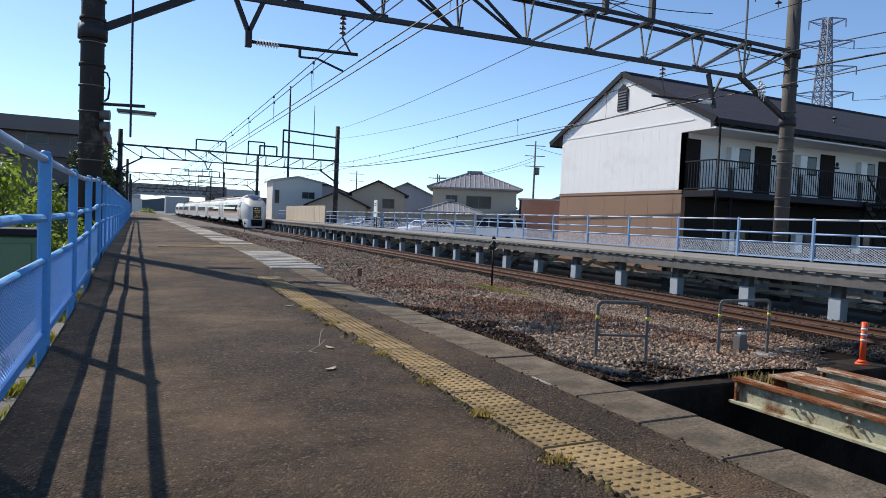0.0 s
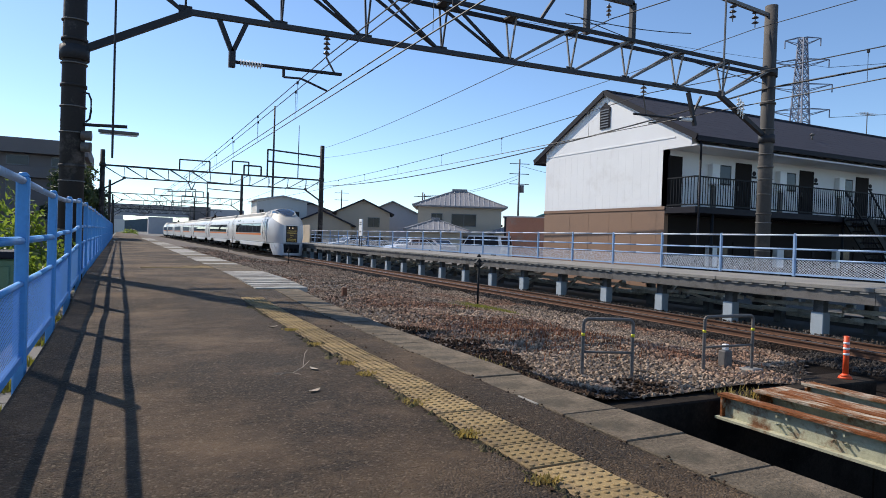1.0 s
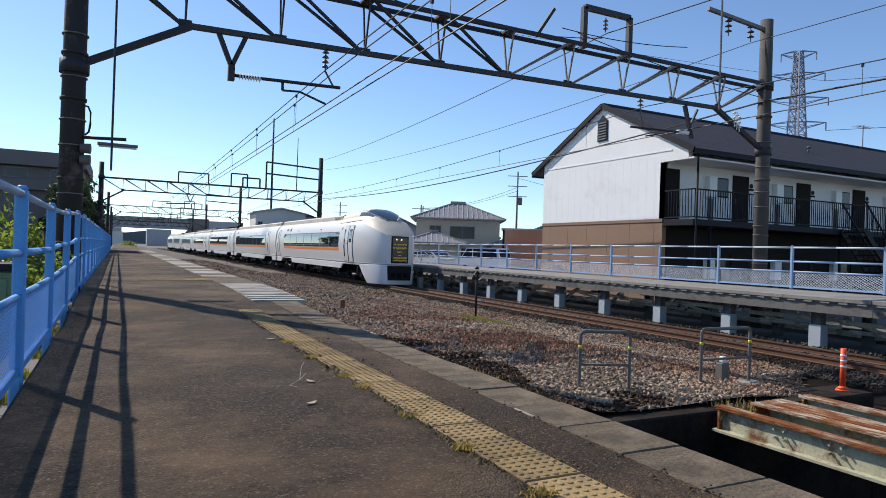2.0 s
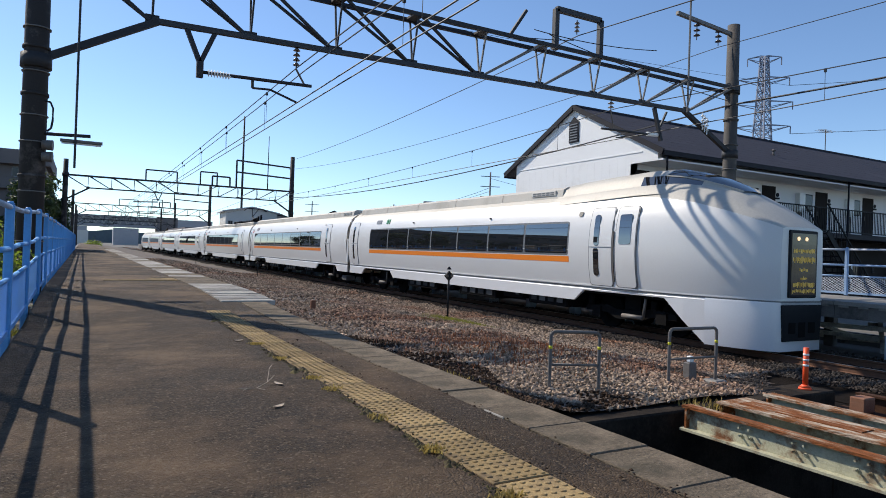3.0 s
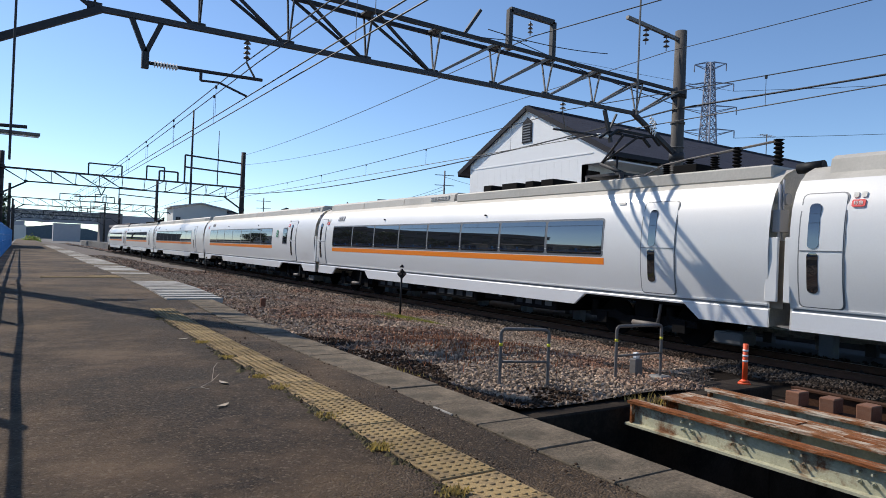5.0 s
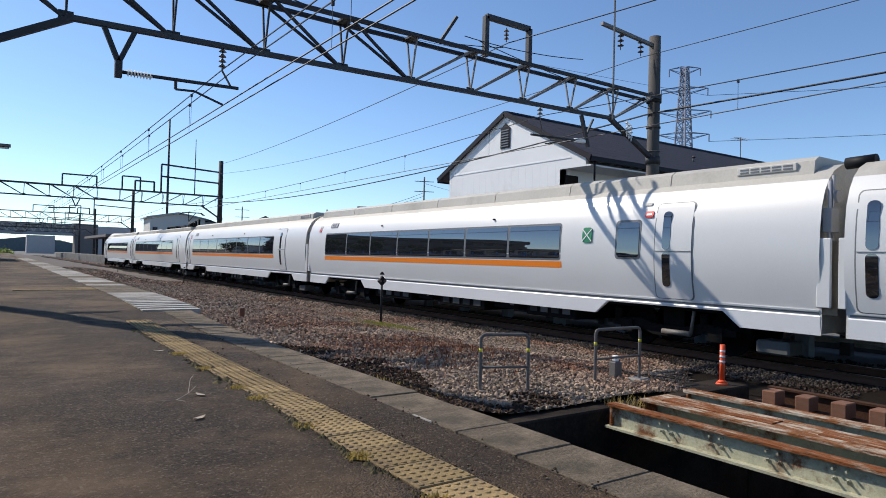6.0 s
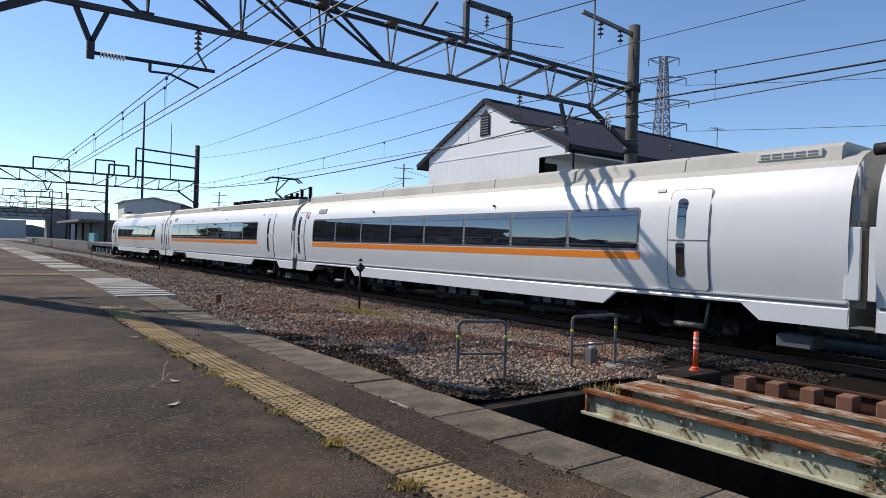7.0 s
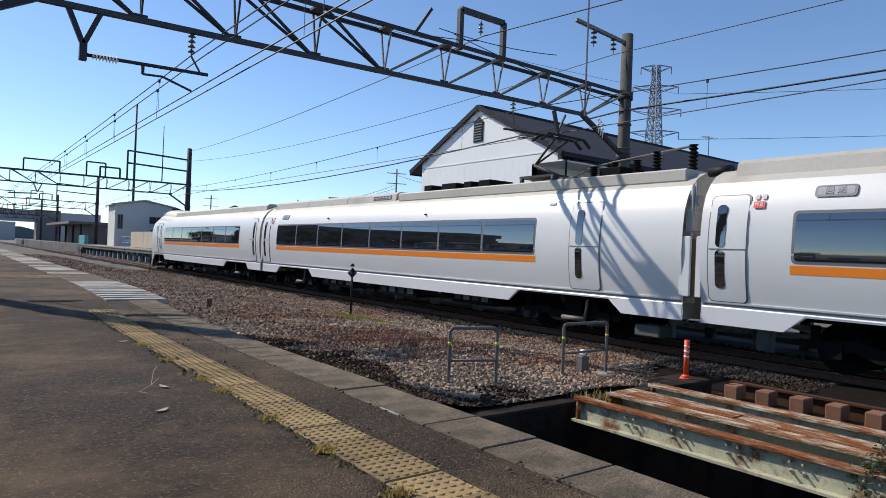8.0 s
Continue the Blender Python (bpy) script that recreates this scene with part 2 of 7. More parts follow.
UNDER = surface("underframe_black", (0.008, 0.0075, 0.0075), 0.9, 0.0, 0.4, 3, 40, 0.2, spec=0.1)
# Bellows tone raised to look lit, as the car gap lies in shade.
BELLOWS = surface("pale_lit_bellows", (0.66, 0.63, 0.57), 0.8, 0, 0.2, 5, 40, 0.3)
CARDBROWN = surface("brown_tinted_cover", (0.2, 0.15, 0.1), 0.4, 0, 0.2, 3, 40, 0.05)
LED = glow("yellow_display", (0.75, 0.52, 0.1), 0.12)
DISPLAY = surface("brown_display_glass", (0.035, 0.022, 0.012), 0.15, 0, 0.15, 3, 40, 0)
HEADLAMP = glow("headlamp", (1.0, 0.72, 0.42), 1.0)
RED = surface("red_sign", (0.65, 0.03, 0.03), 0.5, 0, 0.05, 6, 40, 0)
GREEN = surface("green_mark", (0.02, 0.22, 0.1), 0.5, 0, 0.05, 6, 40, 0)
# buildings
SIDING = surface("white_siding", (0.8, 0.8, 0.79), 0.75, 0, 0.06, 0.7, 30, 0.1, (0.72, 0.71, 0.69), 0.2)
BROWNWALL = surface("brown_siding", (0.25, 0.15, 0.095), 0.75, 0, 0.12, 0.8, 30, 0.12, (0.2, 0.125, 0.085), 0.3)
SLATE = surface("dark_slate_roof", (0.034, 0.032, 0.043), 0.8, 0, 0.25, 1.2, 30, 0.2, (0.05, 0.047, 0.06), 0.3, spec=0.3)
TRIM = surface("dark_trim", (0.014, 0.013, 0.018), 0.6, 0, 0.15, 4, 40, 0, spec=0.2)
DOORBROWN = surface("dark_door", (0.014, 0.01, 0.009), 0.75, 0, 0.15, 4, 40, 0, spec=0.2)
BEIGE = surface("beige_stucco", (0.5, 0.425, 0.325), 0.85, 0, 0.1, 0.6, 40, 0.2)
GREYWALL = surface("grey_stucco", (0.38, 0.38, 0.4), 0.85, 0, 0.1, 0.6, 40, 0.2)
PALEWALL = surface("pale_wall", (0.62, 0.6, 0.55), 0.8, 0, 0.08, 0.6, 40, 0.15)
TILE = surface("grey_roof_tile", (0.24, 0.23, 0.23), 0.5, 0, 0.3, 2.0, 14, 0.8, spec=0.6)
OLDGREY = surface("dark_grey_wall", (0.17, 0.15, 0.145), 0.85, 0, 0.15, 0.5, 20, 0.15)
REDWALL = surface("red_brown_panel", (0.42, 0.19, 0.12), 0.75, 0, 0.15, 0.8, 20, 0.2, (0.33, 0.26, 0.22), 0.5)
GLASS = surface("dark_window_glass", (0.02, 0.022, 0.028), 0.1, 0, 0.1, 2, 40, 0, spec=0.4)
CARWHITE = surface("white_car_paint", (0.72, 0.73, 0.75), 0.25, 0.05, 0.03, 2, 40, 0, coat=0.8)
GREENBOX = surface("green_painted_metal", (0.13, 0.2, 0.1), 0.6, 0, 0.15, 3, 40, 0.1)
def see_through(m, colour, amount=0.5):
    """Leaves let light through."""
    n, li = m.node_tree.nodes, m.node_tree.links
    t, mx = n.new("ShaderNodeBsdfTranslucent"), n.new("ShaderNodeMixShader")
    t.inputs["Color"].default_value = (*colour, 1)
    mx.inputs[0].default_value = amount
    li.new(n["Principled BSDF"].outputs[0], mx.inputs[1])
    li.new(t.outputs[0], mx.inputs[2])
    li.new(mx.outputs[0], n["Material Output"].inputs["Surface"])
    return m


LEAF = see_through(islands(surface("leaf", (0.08, 0.12, 0.022), 0.5, 0, 0.25, 3, 40, 0), 0.55), (0.3, 0.4, 0.04), 0.45)
DARKLEAF = see_through(islands(surface("dark_leaf", (0.025, 0.042, 0.015), 0.6, 0, 0.25, 3, 40, 0), 0.5), (0.08, 0.12, 0.02), 0.25)
GRASS = see_through(islands(GRASS, 0.5), (0.3, 0.3, 0.04), 0.35)
DRYGRASS = see_through(DRYGRASS, (0.4, 0.3, 0.08), 0.4)
BARK = surface("bark", (0.09, 0.07, 0.05), 0.9, 0, 0.3, 6, 40, 0.6)
TEAL = surface("teal_paint", (0.08, 0.32, 0.33), 0.6, 0, 0.1, 3, 40, 0)
# Tower steel with the distance haze mixed into its blue-grey.
PYLON = surface("hazy_pylon_steel", (0.22, 0.24, 0.3), 0.6, 0.2, 0.1, 1, 10, 0)
# Woods colour is shifted to blue to include the haze.
HILL = surface("far_woods", (0.1, 0.13, 0.15), 0.95, 0, 0.25, 0.03, 0.5, 0)


# ---- building blocks ----
def finish(bm, name, material, smooth=False):
    me = bpy.data.meshes.new(name)
    bmesh.ops.recalc_face_normals(bm, faces=bm.faces[:])
    bm.to_mesh(me)
    bm.free()
    for m in material if isinstance(material, (list, tuple)) else (material,):
        me.materials.append(m)
    if smooth:
        me.polygons.foreach_set("use_smooth", [True] * len(me.polygons))
    return me


def thing(name, label, category, group="", kind="", at=(0, 0, 0), rz=0.0):
    ob = new(name)
    ob.empty_display_size = 0.2
    ob.matrix_basis = pose(*at, 0, 0, rz)
    return tagged(ob, label, category, group, kind)


def part(name, bm, material, parent, label="", smooth=False):
    ob = new(name, finish(bm, name, material, smooth))
    ob.parent = parent
    return tagged(ob, label)


def solo(name, bm, material, label, category, group="", kind="", smooth=False):
    return tagged(new(name, finish(bm, name, material, smooth)), label, category, group, kind)


def block(bm, x0, x1, y0, y1, z0, z1, m=None, mi=0, bevel=0.0):
    vs = [bm.verts.new((x, y, z)) for z in (z0, z1) for x, y in ((x0, y0), (x1, y0), (x1, y1), (x0, y1))]
    fs = [bm.faces.new([vs[i] for i in f]) for f in ((3, 2, 1, 0), (4, 5, 6, 7), (0, 1, 5, 4), (1, 2, 6, 5), (2, 3, 7, 6), (3, 0, 4, 7))]
    for f in fs:
        f.material_index = mi
    if bevel:
        es = list({e for f in fs for e in f.edges})
        r = bmesh.ops.bevel(bm, geom=es, offset=bevel, segments=1, affect='EDGES')
        vs = list({v for f in r['faces'] for v in f.verts} | {v for v in vs if v.is_valid})
    if m is not None:
        bmesh.ops.transform(bm, matrix=m, verts=[v for v in vs if v.is_valid])
    return bm


def rod(bm, a, b, r, r2=None, n=8, caps=True, mi=0):
    a, b = Vector(a), Vector(b)
    r2 = r if r2 is None else r2
    d = (b - a).normalized()
    u = d.orthogonal().normalized()
    w = d.cross(u)
    rings = []
    for p, q in ((a, r), (b, r2)):
        rings.append([bm.verts.new(p + (u * math.cos(2 * math.pi * i / n) + w * math.sin(2 * math.pi * i / n)) * q) for i in range(n)])
    for i in range(n):
        f = bm.faces.new((rings[0][i], rings[0][(i + 1) % n], rings[1][(i + 1) % n], rings[1][i]))
        f.material_index = mi
        f.smooth = n > 6
    if caps:
        for f in (bm.faces.new(rings[0][::-1]), bm.faces.new(rings[1])):
            f.material_index = mi
    return bm


def bar(bm, a, b, w, h, mi=0):
    """A square bar from a to b, w wide and h high."""
    a, b = Vector(a), Vector(b)
    d = (b - a).normalized()
    up = Vector((0, 0, 1)) if abs(d.z) < 0.95 else Vector((0, 1, 0))
    s = d.cross(up).normalized() * (w / 2)
    t = s.cross(d).normalized() * (h / 2)
    vs = [bm.verts.new(p + i * s + j * t) for p in (a, b) for i, j in ((-1, -1), (1, -1), (1, 1), (-1, 1))]
    for f in ((3, 2, 1, 0), (4, 5, 6, 7), (0, 1, 5, 4), (1, 2, 6, 5), (2, 3, 7, 6), (3, 0, 4, 7)):
        bm.faces.new([vs[i] for i in f]).material_index = mi
    return bm


def loft(bm, rings, closed=False, caps=True, mi=0, smooth=False):
    vr = [[bm.verts.new(p) for p in r] for r in rings]
    n = len(vr[0])
    for a, b in zip(vr, vr[1:]):
        for i in range(n if closed else n - 1):
            f = bm.faces.new((a[i], a[(i + 1) % n], b[(i + 1) % n], b[i]))
            f.material_index, f.smooth = mi, smooth
    if caps and closed:
        bm.faces.new(vr[0][::-1]).material_index = mi
        bm.faces.new(vr[-1]).material_index = mi
    return vr


def sag(a, b, drop, n=14):
    a, b = Vector(a), Vector(b)
    return [a.lerp(b, i / n) - Vector((0, 0, 4 * drop * (i / n) * (1 - i / n))) for i in range(n + 1)]


def tube(bm, pts, r, n=5):
    """One unbroken thin tube along points."""
    rings = []
    for i, p in enumerate(pts):
        d = (Vector(pts[min(i + 1, len(pts) - 1)]) - Vector(pts[max(i - 1, 0)])).normalized()
        s = d.cross(Vector((0, 0, 1)))
        s = s.normalized() if s.length > 1e-4 else Vector((1, 0, 0))
        u = s.cross(d)
        rings.append([Vector(p) + (s * math.cos(2 * math.pi * k / n) + u * math.sin(2 * math.pi * k / n)) * r for k in range(n)])
    loft(bm, rings, closed=True)
    return bm


def wire(a, b, drop=0.3, r=0.012, name="overhead_wire", label="thin dark overhead wire hung between gantries", group="overhead wires"):
    bm = bmesh.new()
    tube(bm, sag(a, b, drop), r)
    return solo(name, bm, WIRE, label, "cable", group)


def soup(name, verts, faces, material):
    me = bpy.data.meshes.new(name)
    me.from_pydata(verts, [], faces)
    me.materials.append(material)
    return me


BX = bmesh.new

# ---- the ground, the platforms and the track ----
RAIL = -0.8      # top of the running rails
TRACK = 12.5     # centre of the track
EDGE = 2.58      # outer edge of the near platform
PIT = (2.62, 9.6, -1.6, 3.95)


def deck(y):
    """Height of the near platform: level, then a ramp up to the raised part."""
    s = min(1, max(0, (y - 7.5) / 5.5))
    return 0.13 * s * s * (3 - 2 * s)


def ballast_top(x, y):
    """Height of the gravel between the platform and the track."""
    s = min(1, max(0, (x - 5.2) / 5.0))
    h = -0.33 - 0.62 * s * s * (3 - 2 * s)
    k = min(1, max(0, (y - 9) / 18))
    h -= 0.12 * k * (1 - s)
    if x < 3.6:
        h += 0.28 * (3.6 - x) * math.exp(-((y - 4.6) / 1.6) ** 2)
    return h + 0.05 * noise.noise((x * 0.8, y * 0.8, 3))


def open_hollow(x, y):
    """The hollow between the old girders and the track, opened onto the shade-dark bed."""
    return x > 7.0 and y < 4.6 + (x - 6.9) * 0.7


def make_ground():
    bm = BX()
    x0, x1, y0, y1 = PIT
    far = 3000
    xs, ys = (-far, x0, x1, far), (-far, y0, y1, far)
    g = [[bm.verts.new((x, y, -1.02)) for x in xs] for y in ys]
    for j in range(3):
        for i in range(3):
            if (i, j) != (1, 1):
                bm.faces.new((g[j][i], g[j][i + 1], g[j + 1][i + 1], g[j + 1][i]))
    ground = solo("ground", bm, SOIL, "pale grey-brown earth and gravel ground", "ground", kind="structure")
    pit = thing("culvert", "dark concrete drainage culvert under old bridge girders", "culvert", kind="structure")
    # Floor and walls carry the pit shade in their colour.
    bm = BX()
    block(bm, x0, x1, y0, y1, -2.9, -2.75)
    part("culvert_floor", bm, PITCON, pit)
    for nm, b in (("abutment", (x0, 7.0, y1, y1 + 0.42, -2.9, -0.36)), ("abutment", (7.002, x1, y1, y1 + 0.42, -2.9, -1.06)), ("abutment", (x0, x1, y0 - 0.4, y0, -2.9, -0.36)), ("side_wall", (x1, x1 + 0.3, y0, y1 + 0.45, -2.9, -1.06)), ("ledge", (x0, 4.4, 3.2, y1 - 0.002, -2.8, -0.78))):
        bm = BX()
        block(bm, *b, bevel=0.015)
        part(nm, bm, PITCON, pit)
    bm = BX()
    xs, ys = np.arange(EDGE + 0.02, 11.2, 0.22), np.concatenate([np.arange(4.13, 30, 0.25), np.arange(30, 232, 2.0)])
    rows = [[bm.verts.new((x, y, ballast_top(x, y))) for x in xs] for y in ys]
    for a, b in zip(rows, rows[1:]):
        for i in range(len(xs) - 1):
            if not open_hollow(a[i].co.x, a[i].co.y):
                bm.faces.new((a[i], a[i + 1], b[i + 1], b[i])).smooth = True
    bmesh.ops.delete(bm, geom=[v for v in bm.verts if not v.link_faces], context='VERTS')
    solo("ballast_bed", bm, BALLASTBED, "brown-grey gravel bed beside the track", "gravel", kind="structure")
    bm = BX()
    loft(bm, [[(9.62, y, -1.0), (10.6, y, -0.98), (11.0, y, -0.93), (14.0, y, -0.93), (14.7, y, -1.01)] for y in (-60.0, 30, 240)], mi=0)
    bm.faces.ensure_lookup_table()
    # Dark sheet in the hollow, standing in for the shadow there.
    loft(bm, [[(6.9, y, -1.004), (9.58, y, -1.002)] for y in (3.96, 7.0)])
    solo("track_bed", bm, TRACKBED, "dark gravel bed under the running track", "gravel", kind="structure")


def make_stones():
    rng = np.random.default_rng(5)
    base = np.array([(1, 0, -.2), (-.2, .95, -.1), (-.95, -.1, .1), (.1, -1, 0), (.15, .2, .85), (-.1, -.15, -.8)])
    tri = np.array([(0, 1, 4), (1, 2, 4), (2, 3, 4), (3, 0, 4), (1, 0, 5), (2, 1, 5), (3, 2, 5), (0, 3, 5)])
    spots = []
    for (xa, xb, ya, yb, per, size) in ((2.62, 7.0, 4.12, 9, 660, 0.023), (7.0, 11.75, 4.4, 12, 400, 0.027), (2.62, 7.5, 9, 16, 300, 0.029), (7.5, 11.75, 12, 22, 230, 0.035), (2.7, 7.5, 16, 32, 100, 0.04), (7.5, 11.3, 22, 45, 60, 0.048), (2.7, 7.5, 32, 60, 30, 0.07), (12.0, 14.5, 4.4, 22, 110, 0.036)):
        n = int((xb - xa) * (yb - ya) * per)
        for x, y, s in zip(rng.uniform(xa, xb, n), rng.uniform(ya, yb, n), rng.uniform(0.6, 1.35, n) * size):
            z = max(ballast_top(x, y), -0.94) if x < 11.0 else -0.935
            if open_hollow(x, y) and x < 10.4:
                continue
            if 11.8 < x < 12.05 or 12.9 < x < 13.15:
                continue
            spots.append((x, y, z + s * 0.35, s))
    groups = {0: ([], []), 1: ([], []), 2: ([], [])}
    for x, y, z, s in spots:
        V, F = groups[1 if x > 10.9 + 0.4 * noise.noise((x, y, 2)) or (x > 6.6 + 0.5 * noise.noise((x, y, 8)) and y < 6.2 + 0.25 * (x - 7)) else 2 if x < 3.95 + 0.8 * noise.noise((x * 1.5, y * 1.5, 5)) - 0.12 * max(0, y - 6) and y < 9 else 0]
        k = len(V)
        a = rng.normal(size=(3, 3))
        q, _ = np.linalg.qr(a)
        V.append((base * rng.uniform(0.6, 1.2, (6, 1)) * s) @ q.T + (x, y, z))
        F.append(tri + 6 * k)
    # The clods by the kerb stand for both soil and shadow.
    for dark, words, m in ((0, "loose grey and reddish-brown crushed stones beside the platform", BALLAST), (2, "dark brown soil clods and stones with shadow in their colour along the kerb", CLOD), (1, "dark crushed stones along the rails", DARKSTONE)):
        V, F = groups[dark]
        tagged(new("ballast", soup("ballast", np.concatenate(V).tolist(), np.concatenate(F).tolist(), m)), words, "gravel", kind="stuff")


def make_platform():
    plat = thing("platform_near", "worn asphalt station platform with stone kerb and tactile strip", "platform", kind="structure")
    bm = BX()
    xs = np.concatenate([np.linspace(-0.55, 1.52, 15), [1.53], np.linspace(1.81, 2.17, 4)])
    ys = np.concatenate([np.arange(-4, 20, 0.22), np.arange(20, 205, 2.5)])
    rows = []
    for y in ys:
        rows.append([bm.verts.new((x, y, deck(y) + 0.014 * noise.noise((x * 0.7, y * 0.55, 0)) + (0.012 * noise.noise((x, y * 0.9, 7)) if x < 0.6 else 0) - (0.022 if 1.525 < x < 1.815 and y < 9.9 else 0))) for x in xs])
    for a, b in zip(rows, rows[1:]):
        for i in range(len(xs) - 1):
            bm.faces.new((a[i], a[i + 1], b[i + 1], b[i])).smooth = True
    part("asphalt_deck", bm, ASPHALT, plat)
    bm = BX()
    for y0, y1 in ((-4, 7.4), (7.4, 13), (13, 205)):
        block(bm, -0.552, EDGE - 0.06, y0 + 0.001, y1, -1.6 if y0 < 0 else -1.1, deck(y0) - 0.06)
    part("retaining_wall", bm, DARKCON, plat)
    bm = BX()
    for y0 in np.arange(-4, 205, 3.0):
        block(bm, -0.95, -0.552, y0, y0 + 2.98, -1.0, deck(y0) - 0.2)
    part("gutter_edge", bm, DARKCON, plat)
    return plat


def kerbs_and_tiles(plat):
    # kerb stones
    bm = BX()
    block(bm, 2.19, EDGE, 0.002, 0.497, -0.17, 0, bevel=0.006)
    me = finish(bm, "kerb_stone", KERB)
    for i in range(70):
        y = -1.1 + i * 0.5
        ob = new("kerb_stone", me)
        ob.parent = plat
        ob.matrix_basis = pose(random.uniform(-0.004, 0.004), y, deck(y + 0.25) + random.uniform(-0.004, 0.003), math.degrees(math.atan2(deck(y + 0.5) - deck(y), 0.5)))
    bm = BX()
    for y in np.arange(34, 205, 4):
        block(bm, 2.19, EDGE, y, y + 3.98, -0.2, deck(y))
    part("far_kerb", bm, KERB, plat)
    # thin white edge line
    bm = BX()
    for y in np.arange(-1, 9.2, 0.5):
        if random.random() < 0.1:
            a, b = y + random.uniform(0, 0.2), y + random.uniform(0.3, 0.5)
            block(bm, 2.184, 2.196, a, b, deck(y) - 0.01, deck(b) + 0.0015)
    part("edge_line", bm, WHITEPAINT, plat)
    # tactile tiles with raised dots
    bm = BX()
    block(bm, -0.148, 0.148, 0.003, 0.297, -0.03, 0.0, bevel=0.004)
    for i in range(6):
        for j in range(6):
            rod(bm, (-0.123 + 0.049 * i, 0.027 + 0.049 * j, -0.001), (-0.123 + 0.049 * i, 0.027 + 0.049 * j, 0.0055), 0.017, 0.010, n=7)
    me = finish(bm, "tactile_tile", TACTILE)
    for i in range(40):
        y = -1.06 + i * 0.3
        if y < 9.4:
            ob = new("tactile_tile", me)
            ob.parent = plat
            ob.matrix_basis = pose(1.67, y, deck(y + 0.15) + 0.004 + random.uniform(-0.003, 0.003), math.degrees(math.atan2(deck(y + 0.3) - deck(y), 0.3)), 0, random.uniform(-0.4, 0.4))
    for i in range(3):
        ob = new("tactile_tile", me)
        ob.parent = plat
        ob.matrix_basis = pose(0.55 + 0.3 * i, 15.4, deck(16) + 0.006)
    for j in range(3):
        for i in range(4):
            ob = new("tactile_tile", me)
            ob.parent = plat
            ob.matrix_basis = pose(1.45 + 0.3 * i, 15.4 + 0.3 * j, deck(16) + 0.008)
    # white-painted raised edge slabs
    y = 10.4
    while y < 70:
        dark = 15.2 < y < 16.4
        ln = 0.28 if y < 13.2 else 0.6
        bm = BX()
        block(bm, 1.9, EDGE + 0.15, y, y + ln - (0.05 if y < 13.2 else 0.015), deck(y) - 0.05, deck(y + ln) + 0.016, bevel=0.004)
        part("edge_slab", bm, KERB if dark or (y > 13.2 and random.random() < 0.4) else WHITEPAINT, plat)
        y += ln
    # moss and weeds along the strip
    for i in range(110):
        y = random.uniform(1.0, 8.8)
        s = random.uniform(0.025, 0.08) * (1.7 if random.random() < 0.15 else 0.8)
        x = 1.51 + random.uniform(-0.03, 0.012)
        bm = BX()
        for k in range(7):
            cx, cy, r = random.gauss(0, s * 0.25), random.gauss(0, s * 0.7), s * random.uniform(0.2, 0.45)
            top = bm.verts.new((cx, cy, r * 0.55))
            ring = [bm.verts.new((cx + math.cos(q) * r * random.uniform(0.7, 1.2), cy + math.sin(q) * r * random.uniform(0.7, 1.2), -0.006)) for q in np.linspace(0, 2 * math.pi, 8)[:-1]]
            for p, q in zip(ring, ring[1:] + ring[:1]):
                bm.faces.new((top, p, q))
        ob = part("moss_patch", bm, MOSS, plat)
        ob.matrix_basis = pose(x, y, deck(y))


def make_track():
    t = thing("railway_track", "rusty running rails on concrete sleepers in gravel", "railway", kind="structure")
    for x in (TRACK - 0.533, TRACK + 0.533):
        bm = BX()
        prof = [(-0.06, -0.15), (-0.06, -0.135), (-0.012, -0.115), (-0.012, -0.045), (-0.032, -0.03), (-0.032, 0.0), (0.032, 0.0), (0.032, -0.03), (0.012, -0.045), (0.012, -0.115), (0.06, -0.135), (0.06, -0.15)]
        vr = loft(bm, [[(x + px, y, RAIL + pz) for px, pz in prof] for y in (-60, 0, 20, 60, 240)], closed=True)
        for f in bm.faces:
            if all(v.co.z > RAIL - 0.001 for v in f.verts):
                f.material_index = 1
        part("rail", bm, (RAILRUST, RAILTOP), t)
    bm = BX()
    block(bm, -1.15, 1.15, -0.12, 0.12, -0.17, -0.004, bevel=0.02)
    me = finish(bm, "sleeper", SLEEPER)
    for i in range(90):
        y = 4.6 + i * 0.62
        ob = new("sleeper", me)
        ob.parent = t
        ob.matrix_basis = pose(TRACK, y, RAIL - 0.15)
    for i in range(12):
        bm = BX()
        block(bm, TRACK - 1.1, TRACK + 1.1, -1.9 + i * 0.5, -1.7 + i * 0.5, RAIL - 0.33, RAIL - 0.152, bevel=0.01)
        part("bridge_sleeper", bm, TIMBER, t)


make_ground()
PLATFORM = make_platform()
make_track()

# ---- the train ----
CARLEN = 21.0
SECTION = [(1.36, 0.66), (1.34, 1.03), (1.425, 1.45), (1.465, 1.95), (1.445, 2.4), (1.40, 2.75), (1.30, 3.03), (1.16, 3.24), (0.98, 3.40), (0.7, 3.52), (0.35, 3.58), (0.0, 3.6)]


def side_x(z):
    for (x0, z0), (x1, z1) in zip(SECTION, SECTION[1:]):
        if z0 <= z <= z1:
            return x0 + (x1 - x0) * (z - z0) / (z1 - z0)
    return SECTION[0][0]


